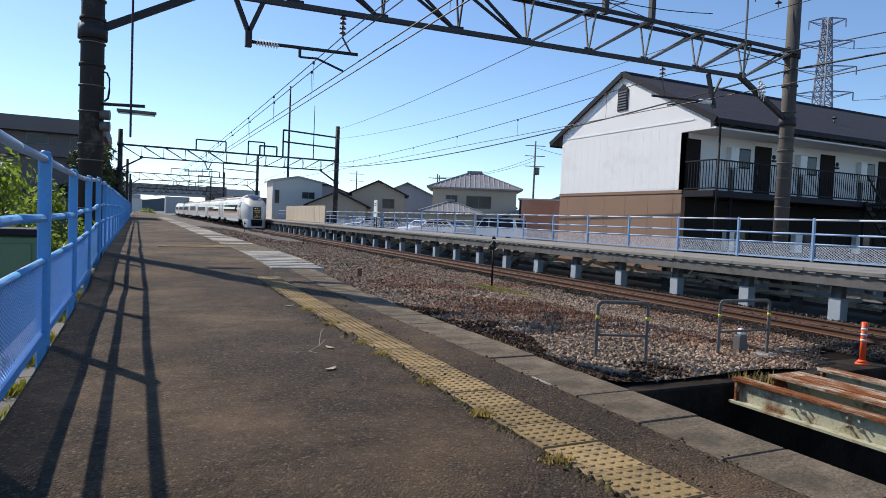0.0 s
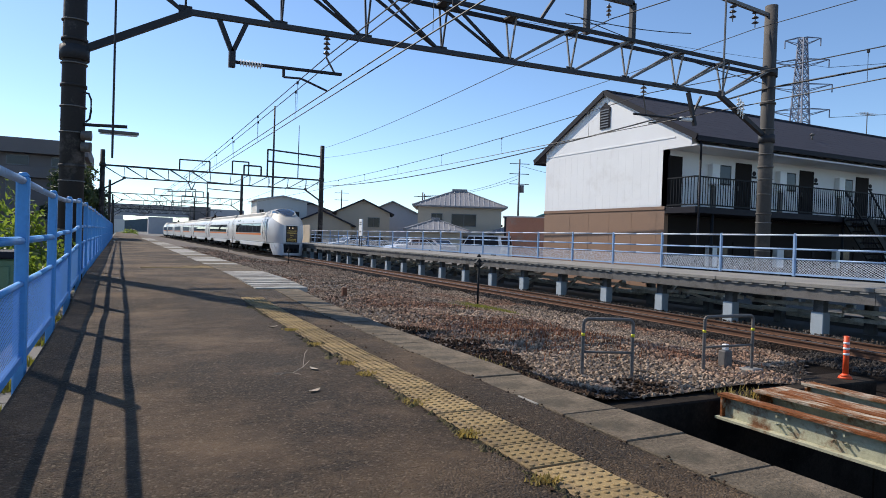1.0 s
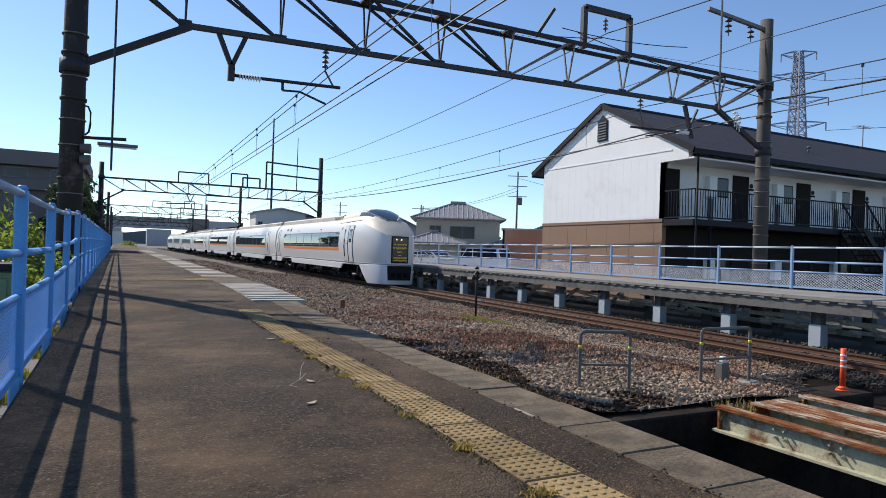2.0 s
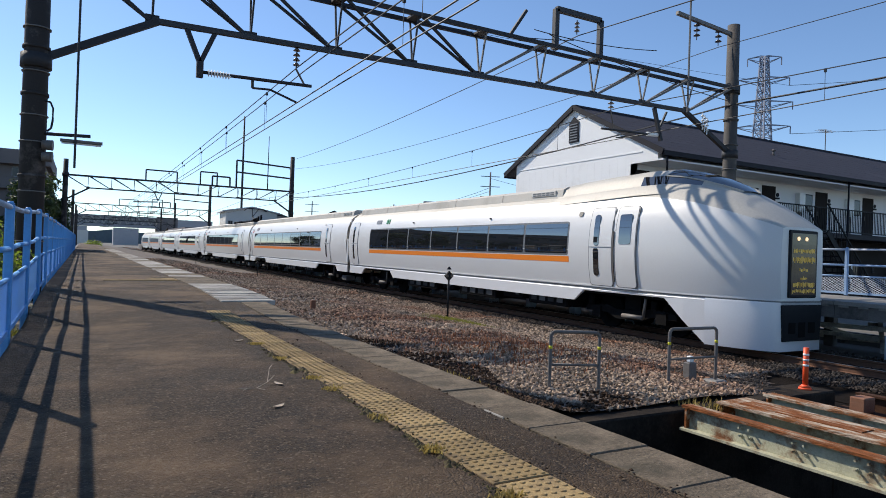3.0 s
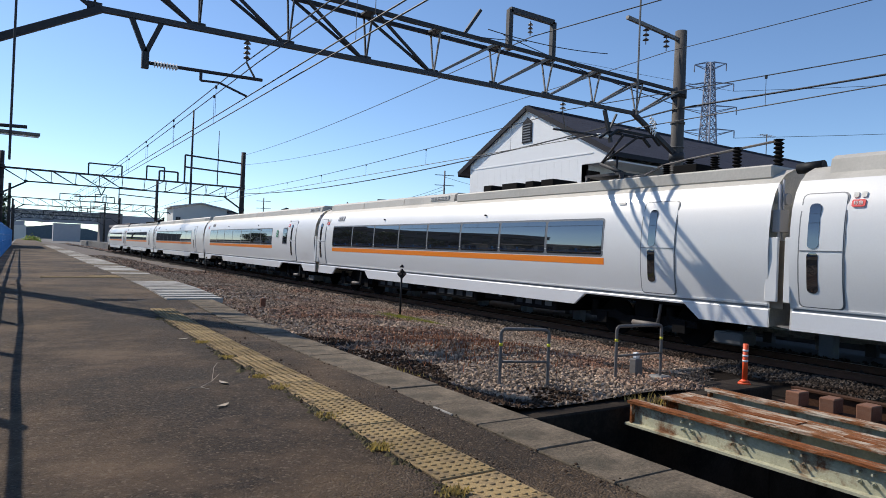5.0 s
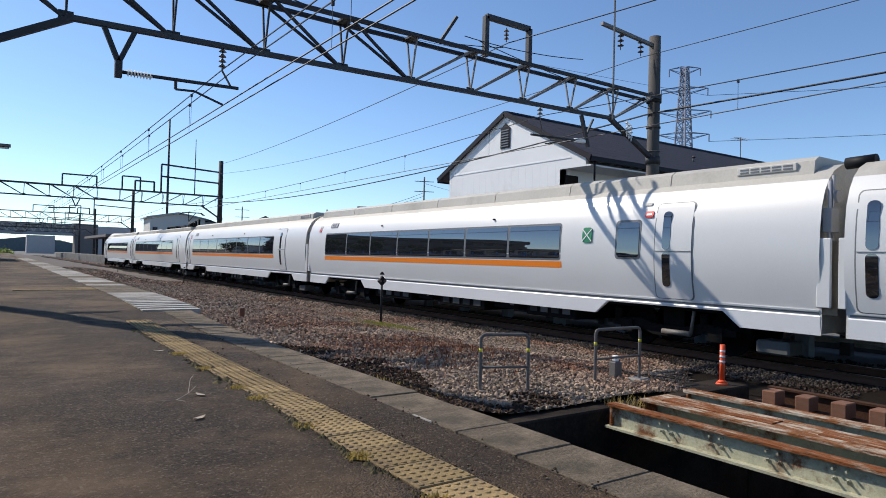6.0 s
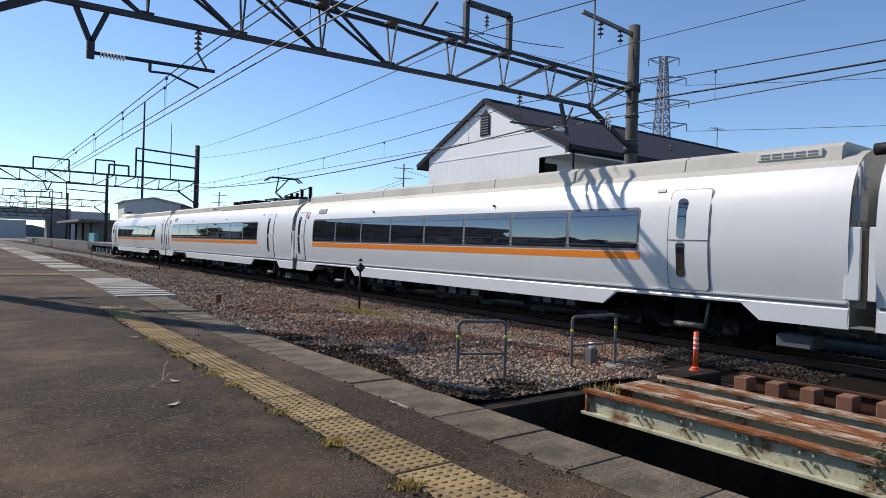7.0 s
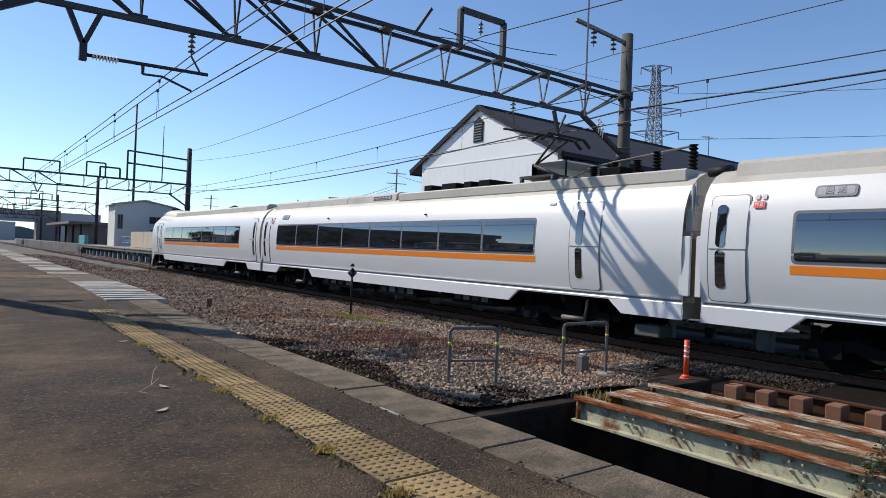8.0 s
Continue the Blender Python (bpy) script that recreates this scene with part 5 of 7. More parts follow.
# ---- the apartment house ----
def apartment():
    house = thing("apartment_house", "two-storey white and brown apartment house with dark slate gable roof", "house")
    X0, X1, YA, YB, YE0, YE1, ZG, ZB, ZE, ZR = 19.0, 49.0, 18.5, 26.8, 17.25, 27.7, -1.02, 2.42, 5.1, 7.68
    yr = (YE0 + YE1) / 2
    slope = (ZR - ZE) / (yr - YE0)
    roof_z = lambda y: ZR - slope * abs(y - yr)
    # gable walls as thick plates
    for x in (X0, X1 - 0.2):
        bm = BX()
        loft(bm, [[(xx, YA + 0.32, ZG), (xx, YB, ZG), (xx, YB, ZB), (xx, YA + 0.32, ZB)] for xx in (x, x + 0.2)], closed=True)
        part("lower_gable_wall", bm, BROWNWALL, house)
        bm = BX()
        prof = [(YA + 0.33, ZB + 0.1), (YB, ZB + 0.1), (YB, roof_z(YB) - 0.12), (yr, ZR - 0.12), (YE0 + 0.35, roof_z(YE0 + 0.35) - 0.12), (YE0 + 0.35, 4.75), (YA + 0.33, 4.75)]
        loft(bm, [[(xx, y, z) for y, z in prof] for xx in (x, x + 0.2)], closed=True)
        part("upper_gable_wall", bm, SIDING, house)
    bm = BX()
    block(bm, X0 - 0.03, X0 + 0.22, YA + 0.3, YB + 0.03, ZB - 0.03, ZB + 0.1, bevel=0.01)
    part("belt_course", bm, BROWNWALL, house)
    # faint vertical joints of the siding boards
    for i in range(17):
        y = YA + 0.75 + i * 0.46
        bm = BX()
        block(bm, X0 - 0.0015, X0 + 0.002, y, y + 0.012, ZB + 0.11, min(5.0, roof_z(y)) if i < 17 else 5)
        part("siding_joint", bm, surface("siding_joint", (0.7, 0.7, 0.69), 0.8, 0, 0.05, 2, 30, 0) if "siding_joint" not in MATS else MATS["siding_joint"], house)
        if i % 3 == 0:
            bm = BX()
            block(bm, X0 - 0.005, X0 + 0.002, y, y + 0.015, ZG, ZB - 0.04)
            part("panel_joint", bm, BROWNWALL, house)
    for z, y0, y1 in ((5.15, 18.4, 26.7),):
        bm = BX()
        block(bm, X0 - 0.02, X0 + 0.002, y0, y1, z, z + 0.05)
        part("siding_band", bm, SIDING, house)
    # vent
    bm = BX()
    loft(bm, [[(xx, yr - 0.32, 6.05), (xx, yr + 0.32, 6.05), (xx, yr + 0.32, 6.95), (xx, yr, 7.2), (xx, yr - 0.32, 6.95)] for xx in (X0 - 0.04, X0 + 0.01)], closed=True)
    vent = part("gable_vent", bm, TRIM, house)
    for k in range(7):
        bm = BX()
        block(bm, X0 - 0.06, X0 - 0.04, yr - 0.25, yr + 0.25, 6.12 + k * 0.12, 6.17 + k * 0.12)
        part("louvre", bm, FRAMEGREY, vent)
    # long walls
    bm = BX()
    block(bm, X0 + 0.2, X1 - 0.2, YB - 0.2, YB, ZG, ZE + 0.3)
    part("back_wall", bm, SIDING, house)
    bm = BX()
    block(bm, X0 + 0.9, X1 - 0.2, YA + 0.33, YA + 0.5, ZB + 0.1, ZE + 0.25)
    part("front_wall_upper", bm, SIDING, house)
    bm = BX()
    block(bm, X0 + 0.2, X1 - 0.2, YA + 0.33, YA + 0.5, ZG, ZB - 0.2)
    part("front_wall_lower", bm, DOORBROWN, house)
    bm = BX()
    block(bm, X0, X0 + 0.9, YA + 0.33, YA + 0.5, ZB + 0.1, 4.74)
    part("end_store_wall", bm, SIDING, house)
    # roof
    for s, ye in ((1, YE0), (-1, YE1)):
        n = 12
        slope_part = thing("roof_slope", "", "")
        slope_part.parent = house
        for i in range(n):
            bm = BX()
            a, b = i / n, (i + 1) / n
            y0, y1 = ye + (yr - ye) * a, ye + (yr - ye) * b
            z0, z1 = ZE + (ZR - ZE) * a, ZE + (ZR - ZE) * b
            lift = 0.002
            loft(bm, [[(xx, y0, z0 + lift), (xx, y1, z1), (xx, y1, z1 - 0.12), (xx, y0, z0 - 0.12)] for xx in (X0 - 0.1, X1 + 0.1)], closed=True)
            part("slate_course", bm, SLATE, slope_part)
        bm = BX()
        block(bm, X0 - 0.1, X1 + 0.1, ye - 0.06 if s > 0 else ye, ye if s > 0 else ye + 0.06, ZE - 0.2, ZE - 0.02)
        part("gutter", bm, TRIM, house)
        bm = BX()
        bar(bm, (X0 - 0.12, ye, ZE - 0.06), (X0 - 0.12, yr, ZR - 0.06), 0.06, 0.22)
        part("verge_board", bm, TRIM, house)
    bm = BX()
    block(bm, X0 - 0.1, X1 + 0.1, yr - 0.12, yr + 0.12, ZR - 0.04, ZR + 0.04)
    part("ridge_cap", bm, SLATE, house)
    bm = BX()
    block(bm, X0 + 0.01, X1, YE0 + 0.1, YA + 0.36, 4.74, 4.8)
    part("soffit", bm, SIDING, house)
    # gallery
    bm = BX()
    block(bm, X0, X1, YE0 + 0.05, YA + 0.33, ZB - 0.18, ZB + 0.06, bevel=0.01)
    part("gallery_floor", bm, TRIM, house)
    for x in np.arange(X0 + 0.05, 34, 4.1):
        rail = BX()
        x1 = x + 4.06
        for z in (ZB + 0.14, ZB + 1.18):
            bar(rail, (x, YE0 + 0.1, z), (x1, YE0 + 0.1, z), 0.05, 0.05)
        r = part("gallery_railing", rail, BLACK, house)
        for k in range(30):
            bm = BX()
            xx = x + 0.07 + k * 0.135
            block(bm, xx, xx + 0.022, YE0 + 0.09, YE0 + 0.115, ZB + 0.14, ZB + 1.18)
            part("baluster", bm, BLACK, r)
    bm = BX()
    for z in (ZB + 0.14, ZB + 1.18):
        bar(bm, (X0 + 0.06, YE0 + 0.1, z), (X0 + 0.06, YA + 0.3, z), 0.05, 0.05)
    end = part("end_railing", bm, BLACK, house)
    for k in range(9):
        post = BX()
        block(post, X0 + 0.05, X0 + 0.075, YE0 + 0.2 + k * 0.14, YE0 + 0.222 + k * 0.14, ZB + 0.14, ZB + 1.18)
        part("baluster", post, BLACK, end)
    for x in (X0 + 0.15, X0 + 12.2, X0 + 24):
        bm = BX()
        rod(bm, (x, YE0 + 0.03, ZE - 0.1), (x, YE0 + 0.03, 4.2), 0.04, n=8)
        rod(bm, (x, YE0 + 0.03, 4.2), (x, YE0 + 0.06, ZG), 0.04, n=8)
        part("downpipe", bm, TRIM, house)
    for x in (X0 + 1.0, X0 + 9, X0 + 17, X0 + 25):
        bm = BX()
        rod(bm, (x, YE0 + 0.15, ZG), (x, YE0 + 0.15, ZB - 0.18), 0.06, n=8)
        part("gallery_post", bm, BLACK, house)
    # doors, windows, heaters
    yw = YA + 0.33
    bm = BX()
    block(bm, X0 + 0.1, X0 + 0.85, yw - 0.03, yw + 0.002, ZB + 0.1, ZB + 2.1)
    part("store_door", bm, DOORBROWN, house)
    for i in range(6):
        x = 22.25 + 4.12 * i
        for z, wall in ((ZB, 1), (ZG + 0.12, 0)):
            bm = BX()
            block(bm, x + 0.66, x + 1.62, yw - 0.04, yw + 0.002, z + 0.08, z + 2.12)
            d = part("door", bm, DOORBROWN, house)
            bm = BX()
            block(bm, x + 0.74, x + 0.8, yw - 0.09, yw - 0.04, z + 0.95, z + 1.15)
            part("handle", bm, STEEL, d)
            bm = BX()
            block(bm, x - 0.36, x + 0.36, yw - 0.05, yw + 0.002, z + 1.15, z + 1.95)
            w = part("window", bm, TRIM, house)
            bm = BX()
            block(bm, x - 0.3, x + 0.3, yw - 0.06, yw - 0.05, z + 1.2, z + 1.9)
            part("pane", bm, GLASS, w)
            bm = BX()
            block(bm, x - 0.95, x - 0.5, yw - 0.24, yw, z + 1.1, z + 1.95, bevel=0.015)
            part("water_heater", bm, REFLECT if wall else SIDING, house, "white boxed water heater")
            bm = BX()
            block(bm, x - 0.75, x - 0.55, yw - 0.12, yw, z + 0.1, z + 1.05, bevel=0.01)
            part("meter_pipe", bm, STEEL, house)
            bm = BX()
            rod(bm, (x + 1.8, yw - 0.03, z + 1.75), (x + 1.8, yw + 0.0, z + 1.75), 0.1, n=12)
            block(bm, x + 1.68, x + 1.92, yw - 0.05, yw, z + 1.55, z + 1.63)
            part("lamp_and_plate", bm, TRIM, house)
    # stairs up to the gallery
    st = thing("stairs", "", "")
    st.parent = house
    for i in range(14):
        bm = BX()
        block(bm, 27.9 + i * 0.25, 28.18 + i * 0.25, YE0 - 1.0, YE0 - 0.05, ZB - 0.1 - i * 0.24, ZB - 0.05 - i * 0.24)
        part("tread", bm, TRIM, st)
    for y in (YE0 - 1.02, YE0 - 0.03):
        bm = BX()
        bar(bm, (27.8, y, ZB + 1.15), (31.4, y, ZB - 2.2), 0.05, 0.06)
        bar(bm, (27.8, y, ZB), (31.4, y, ZB - 3.35), 0.05, 0.25)
        for k in range(18):
            x = 27.9 + 0.19 * k
            z = ZB - (x - 27.8) * 0.93
            block(bm, x, x + 0.02, y - 0.01, y + 0.012, z, z + 1.15)
        part("stair_rail", bm, BLACK, st)
    bm = BX()
    rod(bm, (28.5, 19.3, roof_z(19.3) - 0.05), (28.5, 19.3, roof_z(19.3) + 0.22), 0.05, n=10)
    rod(bm, (28.5, 19.3, roof_z(19.3) + 0.2), (28.5, 19.3, roof_z(19.3) + 0.28), 0.12, 0.05, n=10)
    part("roof_vent", bm, STEEL, house)
    # television aerial, ventilation pipe and dish
    bm = BX()
    rod(bm, (38, yr, ZR), (38, yr, ZR + 1.3), 0.025, n=6)
    rod(bm, (37.3, yr, ZR + 1.2), (38.7, yr, ZR + 1.2), 0.015, n=5)
    for k in range(6):
        rod(bm, (37.4 + 0.22 * k, yr - 0.3, ZR + 1.2), (37.4 + 0.22 * k, yr + 0.3, ZR + 1.2), 0.01, n=5)
    part("aerial", bm, STEEL, house)
    return house


apartment()

# ---- the lifted siding: girders, timbers, posts ----
def girder(name, x, label, flange, web, top=-0.28, wide=0.115, h=0.19, y0=-1.5, y1=3.86, bolts=False):
    g = thing(name, label, "girder", "old bridge girders")
    bm = BX()
    n = 26
    ring = lambda y: [(x - wide / 2 + 0.006 * noise.noise((x, y * 3, 1)), y, top - 0.022), (x + wide / 2, y, top - 0.022), (x + wide / 2, y, top), (x - wide / 2 + 0.006 * noise.noise((x, y * 3, 1)), y, top + 0.003 * noise.noise((x, y * 5, 2)))]
    loft(bm, [ring(y0 + (y1 - y0) * i / n) for i in range(n + 1)], closed=True)
    part("top_flange", bm, flange, g, "flaking rusty top flange")
    bm = BX()
    block(bm, x - 0.012, x + 0.012, y0, y1 - 0.02, top - h, top - 0.022)
    part("web", bm, web, g)
    bm = BX()
    block(bm, x - max(0.16, wide) * 0.5, x + max(0.16, wide) * 0.5, y0, y1, top - h - 0.02, top - h)
    part("bottom_flange", bm, web, g)
    bm = BX()
    block(bm, x - wide * 0.46, x + wide * 0.46, y1 - 0.05, y1 - 0.03, top - h, top - 0.022)
    part("end_plate", bm, RUST, g)
    if bolts:
        for i in range(9):
            y = y1 - 0.55 - i * 0.44
            for dy in (0, 0.085):
                for dz in (0.06, 0.125):
                    bm = BX()
                    rod(bm, (x - 0.012, y - dy, top - dz), (x - 0.055, y - dy, top - dz), 0.009, n=6)
                    rod(bm, (x - 0.012, y - dy, top - dz), (x - 0.02, y - dy, top - dz), 0.014, n=8)
                    part("bolt", bm, web, g)
    return g


girder("bridge_girder", 4.6, "old pale green steel girder with bolted web and rusty flange", RUST, OLDPAINT, bolts=True)
girder("bridge_girder", 5.2, "old steel girder with wide flat flaking rusty top", FLAKED, OLDPAINT, top=-0.285, wide=0.42)
girder("bridge_girder", 5.72, "narrow old steel girder with rusty pale flange", FLAKED, OLDPAINT, top=-0.27, wide=0.15)
girder("bridge_girder", 7.0, "low rusty brown bridge girder carrying timber blocks", DARKRUST, DARKRUST, top=-0.52, wide=0.26, y1=3.94)
girder("bridge_girder", 7.4, "long rusty brown bridge beam beside the track", DARKRUST, DARKRUST, top=-0.4, wide=0.1, y1=3.94)
for i in range(9):
    bm = BX()
    block(bm, -0.1, 0.1, -0.075, 0.075, 0, 0.155, bevel=0.01)
    ob = solo("timber_block", bm, BLOCKWOOD, "square brown timber block on the rusty girder", "timber block", "timber blocks on the girder")
    ob.matrix_basis = pose(7.0 + random.uniform(-0.02, 0.02), 3.68 - i * 0.345, -0.52, 0, 0, random.uniform(-3, 3))


def tread_plates():
    for i in range(3):
        bm = BX()
        block(bm, -0.09, 0.09, -0.5, 0.5, 0, 0.012)
        ob = solo("loose_plate", bm, RUST, "thin rusty steel plate lying on girder", "plate", "loose plates on the girders")
        ob.matrix_basis = pose(5.2 + 0.02 * i, 3.2 - i * 1.35, -0.288, 0, 0, 2 - 2 * i)


tread_plates()


def hoop(a, b, zb, zt):
    h = thing("hoop_barrier", "bent grey steel pipe hoop barrier with yellow tape marks", "barrier", "hoop barriers in the gravel")
    a, b = Vector(a), Vector(b)
    d = (b - a).normalized()
    bm = BX()
    path = [Vector((*a, zb))]
    for k in range(5):
        an = radians(90 * k / 4)
        path.append(Vector((*(a + d * 0.05 * (1 - math.cos(an))), zt - 0.05 + 0.05 * math.sin(an))))
    for k in range(5):
        an = radians(90 - 90 * k / 4)
        path.append(Vector((*(b - d * 0.05 * (1 - math.cos(an))), zt - 0.05 + 0.05 * math.sin(an))))
    path.append(Vector((*b, zb)))
    for p, q in zip(path, path[1:]):
        rod(bm, p, q, 0.0175, n=10, caps=False)
    part("pipe", bm, STEEL, h)
    zm = zb + (zt - zb) * 0.46
    bm = BX()
    rod(bm, (*a, zm), (*b, zm), 0.013, n=8)
    part("cross_pipe", bm, STEEL, h)
    for p in (a, b):
        bm = BX()
        rod(bm, (*p, zt - 0.165), (*p, zt - 0.135), 0.0185, n=10)
        part("yellow_tape", bm, YELLOWTAPE, h)
        bm = BX()
        block(bm, p.x - 0.1, p.x + 0.1, p.y - 0.1, p.y + 0.1, zb - 0.05, zb + 0.02, bevel=0.02)
        part("concrete_foot", bm, CONCRETE, h)


hoop((3.98, 4.96), (4.42, 4.76), -0.36, 0.23)
hoop((5.48, 4.84), (6.2, 4.82), -0.37, 0.225)


def delineator(x, y, z, h):
    d = thing("delineator_post", "orange plastic delineator post with white reflective bands", "post")
    bm = BX()
    rod(bm, (x, y, z), (x, y, z + 0.02), 0.07, 0.06, n=16)
    rod(bm, (x, y, z + 0.02), (x, y, z + 0.05), 0.06, 0.03, n=16)
    part("base", bm, ORANGE, d)
    bm = BX()
    rod(bm, (x, y, z + 0.04), (x, y, z + h), 0.028, n=14)
    part("post", bm, ORANGE, d)
    for k in range(3):
        bm = BX()
        rod(bm, (x, y, z + h * (0.55 + 0.13 * k)), (x, y, z + h * (0.6 + 0.13 * k)), 0.0295, n=14)
        part("reflector_band", bm, REFLECT, d)


delineator(6.75, 4.13, -0.36, 0.44)


def small_box(x, y, z):
    b = thing("junction_box", "small grey metal junction box on a stake in gravel", "box")
    bm = BX()
    block(bm, x - 0.06, x + 0.06, y - 0.05, y + 0.05, z, z + 0.2, bevel=0.01)
    part("box_body", bm, STEEL, b)
    bm = BX()
    block(bm, x - 0.03, x + 0.03, y - 0.03, y + 0.03, z + 0.2, z + 0.27, bevel=0.008)
    part("cap", bm, REFLECT, b)


small_box(6.12, 5.1, -0.4)


def signal_post(x, y, z, top):
    s = thing("signal_marker", "black lineside marker post with diamond head", "marker post")
    bm = BX()
    rod(bm, (x, y, z), (x, y, top), 0.025, n=10)
    part("post", bm, BLACK, s)
    bm = BX()
    loft(bm, [[(x + dx * 0.12, y + dy, top + dz * 0.12) for dx, dz in ((0, -1), (1, 0), (0, 1), (-1, 0))] for dy in (-0.03, 0.03)], closed=True)
    part("diamond_plate", bm, BLACK, s)
    for dx in (-0.06, 0.06):
        bm = BX()
        rod(bm, (x + dx, y - 0.05, top), (x + dx, y - 0.03, top), 0.035, n=10)
        part("lens", bm, PORCELAIN, s)
    bm = BX()
    rod(bm, (x, y, top + 0.15), (x, y, top + 0.22), 0.06, 0.02, n=10)
    part("cap", bm, BLACK, s)


signal_post(7.75, 13.6, -0.7, 0.4)
signal_post(9.6, 41.0, -0.95, -0.1)
signal_post(9.6, 66.0, -0.95, -0.1)
bm = BX()
block(bm, 4.23, 4.33, 13.2, 13.3, -0.55, -0.14, bevel=0.012)
solo("survey_stub", bm, BLOCKWOOD, "short weathered brown stub post in gravel", "post")
bm = BX()
rod(bm, (3.4, 24, -0.33), (2.9, 46, -0.3), 0.05, n=8)
solo("white_conduit", bm, REFLECT, "white conduit pipe lying on the gravel", "pipe")


def tuft(name, material, x, y, z, n, spread, h, label, category="grass"):
    rnd = random.Random(int(x * 91 + y * 17))
    V, F = [], []
    for i in range(n):
        px, py = x + rnd.gauss(0, spread), y + rnd.gauss(0, spread)
        a, l = rnd.uniform(0, 6.28), h * rnd.uniform(0.4, 1.2)
        w = 0.006 + 0.004 * rnd.random()
        lean = rnd.uniform(0.1, 0.7) * l
        dx, dy = math.cos(a), math.sin(a)
        k = len(V)
        zz = z(px, py) if callable(z) else z
        V += [(px - dy * w, py + dx * w, zz), (px + dy * w, py - dx * w, zz), (px + dx * lean * 0.4 + dy * w * 0.7, py + dy * lean * 0.4 - dx * w * 0.7, zz + l * 0.6), (px + dx * lean, py + dy * lean, zz + l)]
        F += [(k, k + 1, k + 2), (k, k + 2, k + 3)]
    ob = new(name, soup(name, V, F, material))
    return tagged(ob, label, category, kind="stuff")


tuft("green_grass", GRASS, 7.35, 12.4, ballast_top, 1300, 0.3, 0.09, "low bright green grass growing in gravel")
tuft("green_grass", GRASS, 6.75, 11.6, ballast_top, 380, 0.32, 0.05, "sparse green weeds growing in gravel")
tuft("dry_grass", DRYGRASS, 5.0, 4.0, -0.37, 120, 0.12, 0.06, "dry yellow grass tuft on the concrete lip")
tuft("dry_grass", DRYGRASS, 3.0, 4.9, ballast_top, 50, 0.2, 0.05, "dead brown weeds at the gravel edge")
tuft("dry_grass", REDWEED, 5.3, 7.4, ballast_top, 1900, 0.85, 0.07, "dry reddish weeds scattered over gravel")
for y in (2.1, 2.75, 3.4, 4.2, 4.6, 5.5, 6.4):
    tuft("moss_grass", DRYGRASS, 1.505, y, 0.0, 110, 0.03, 0.022, "mossy grass along the tactile strip")
for y in (3.2, 3.9, 4.6, 5.4, 6.3, 7.4, 9.0):
    tuft("moss_grass", GRASS, -0.74, y, deck(y) - 0.2, 160, 0.07, 0.08, "green moss and weeds at the fence foot")
for k, (x, y) in enumerate(((1.05, 3.85), (1.21, 4.46), (1.38, 6.63))):
    bm = BX()
    a = 0.6 + k * 1.3
    z0 = deck(y) + 0.014 * noise.noise((x * 0.7, y * 0.55, 0)) + 0.004
    c, s = math.cos(a), math.sin(a)
    loft(bm, [[(x + u * c - v * w * s, y + u * s + v * w * c, z0 + 0.005 * abs(v) + 3 * u * u) for v in (-1, 0, 1)] for u, w in ((-0.05, 0.002), (-0.03, 0.014), (0, 0.02), (0.03, 0.013), (0.05, 0.001))], smooth=True)
    solo("dry_leaf", bm, DEADLEAF, "curled dry leaf lying on the asphalt", "leaf", "fallen leaves")


bm = BX()
for a, b in (((0.72, 4.55, 0.008), (0.84, 4.52, 0.012)), ((0.84, 4.52, 0.012), (0.93, 4.6, 0.03)), ((0.93, 4.6, 0.03), (0.97, 4.72, 0.1)), ((0.93, 4.6, 0.03), (0.99, 4.66, 0.06)), ((0.84, 4.52, 0.012), (0.88, 4.46, 0.01)), ((0.97, 4.72, 0.1), (1.0, 4.76, 0.12)), ((0.78, 4.535, 0.01), (0.74, 4.47, 0.012))):
    rod(bm, (a[0] + 0.2, a[1] - 0.15, a[2]), (b[0] + 0.2, b[1] - 0.15, b[2]), 0.0022, 0.0015, n=5)
solo("twig", bm, DEADLEAF, "thin pale dry twig lying on the asphalt", "twig")


# ---- plants ----
def leaf_cloud(centres, n, size, rnd, flat=0.5):
    V, F = [], []
    for i in range(n):
        cx, cy, cz, r = centres[rnd.randrange(len(centres))]
        d = Vector((rnd.gauss(0, 1), rnd.gauss(0, 1), rnd.gauss(0, 0.8))).normalized() * r * rnd.uniform(0.45, 1.08)
        p = Vector((cx, cy, cz)) + d
        nrm = (d.normalized() + Vector((rnd.gauss(0, flat), rnd.gauss(0, flat), rnd.gauss(0, flat) + 0.3))).normalized()
        u = nrm.orthogonal().normalized()
        u.rotate(Matrix.Rotation(rnd.uniform(0, 6.28), 3, nrm))
        v = nrm.cross(u)
        s = size * rnd.uniform(0.6, 1.3)
        k = len(V)
        V += [p - u * s, p + v * s * 0.45 + nrm * s * 0.1, p + u * s, p - v * s * 0.45 + nrm * s * 0.1]
        F.append((k, k + 1, k + 2, k + 3))
    return V, F


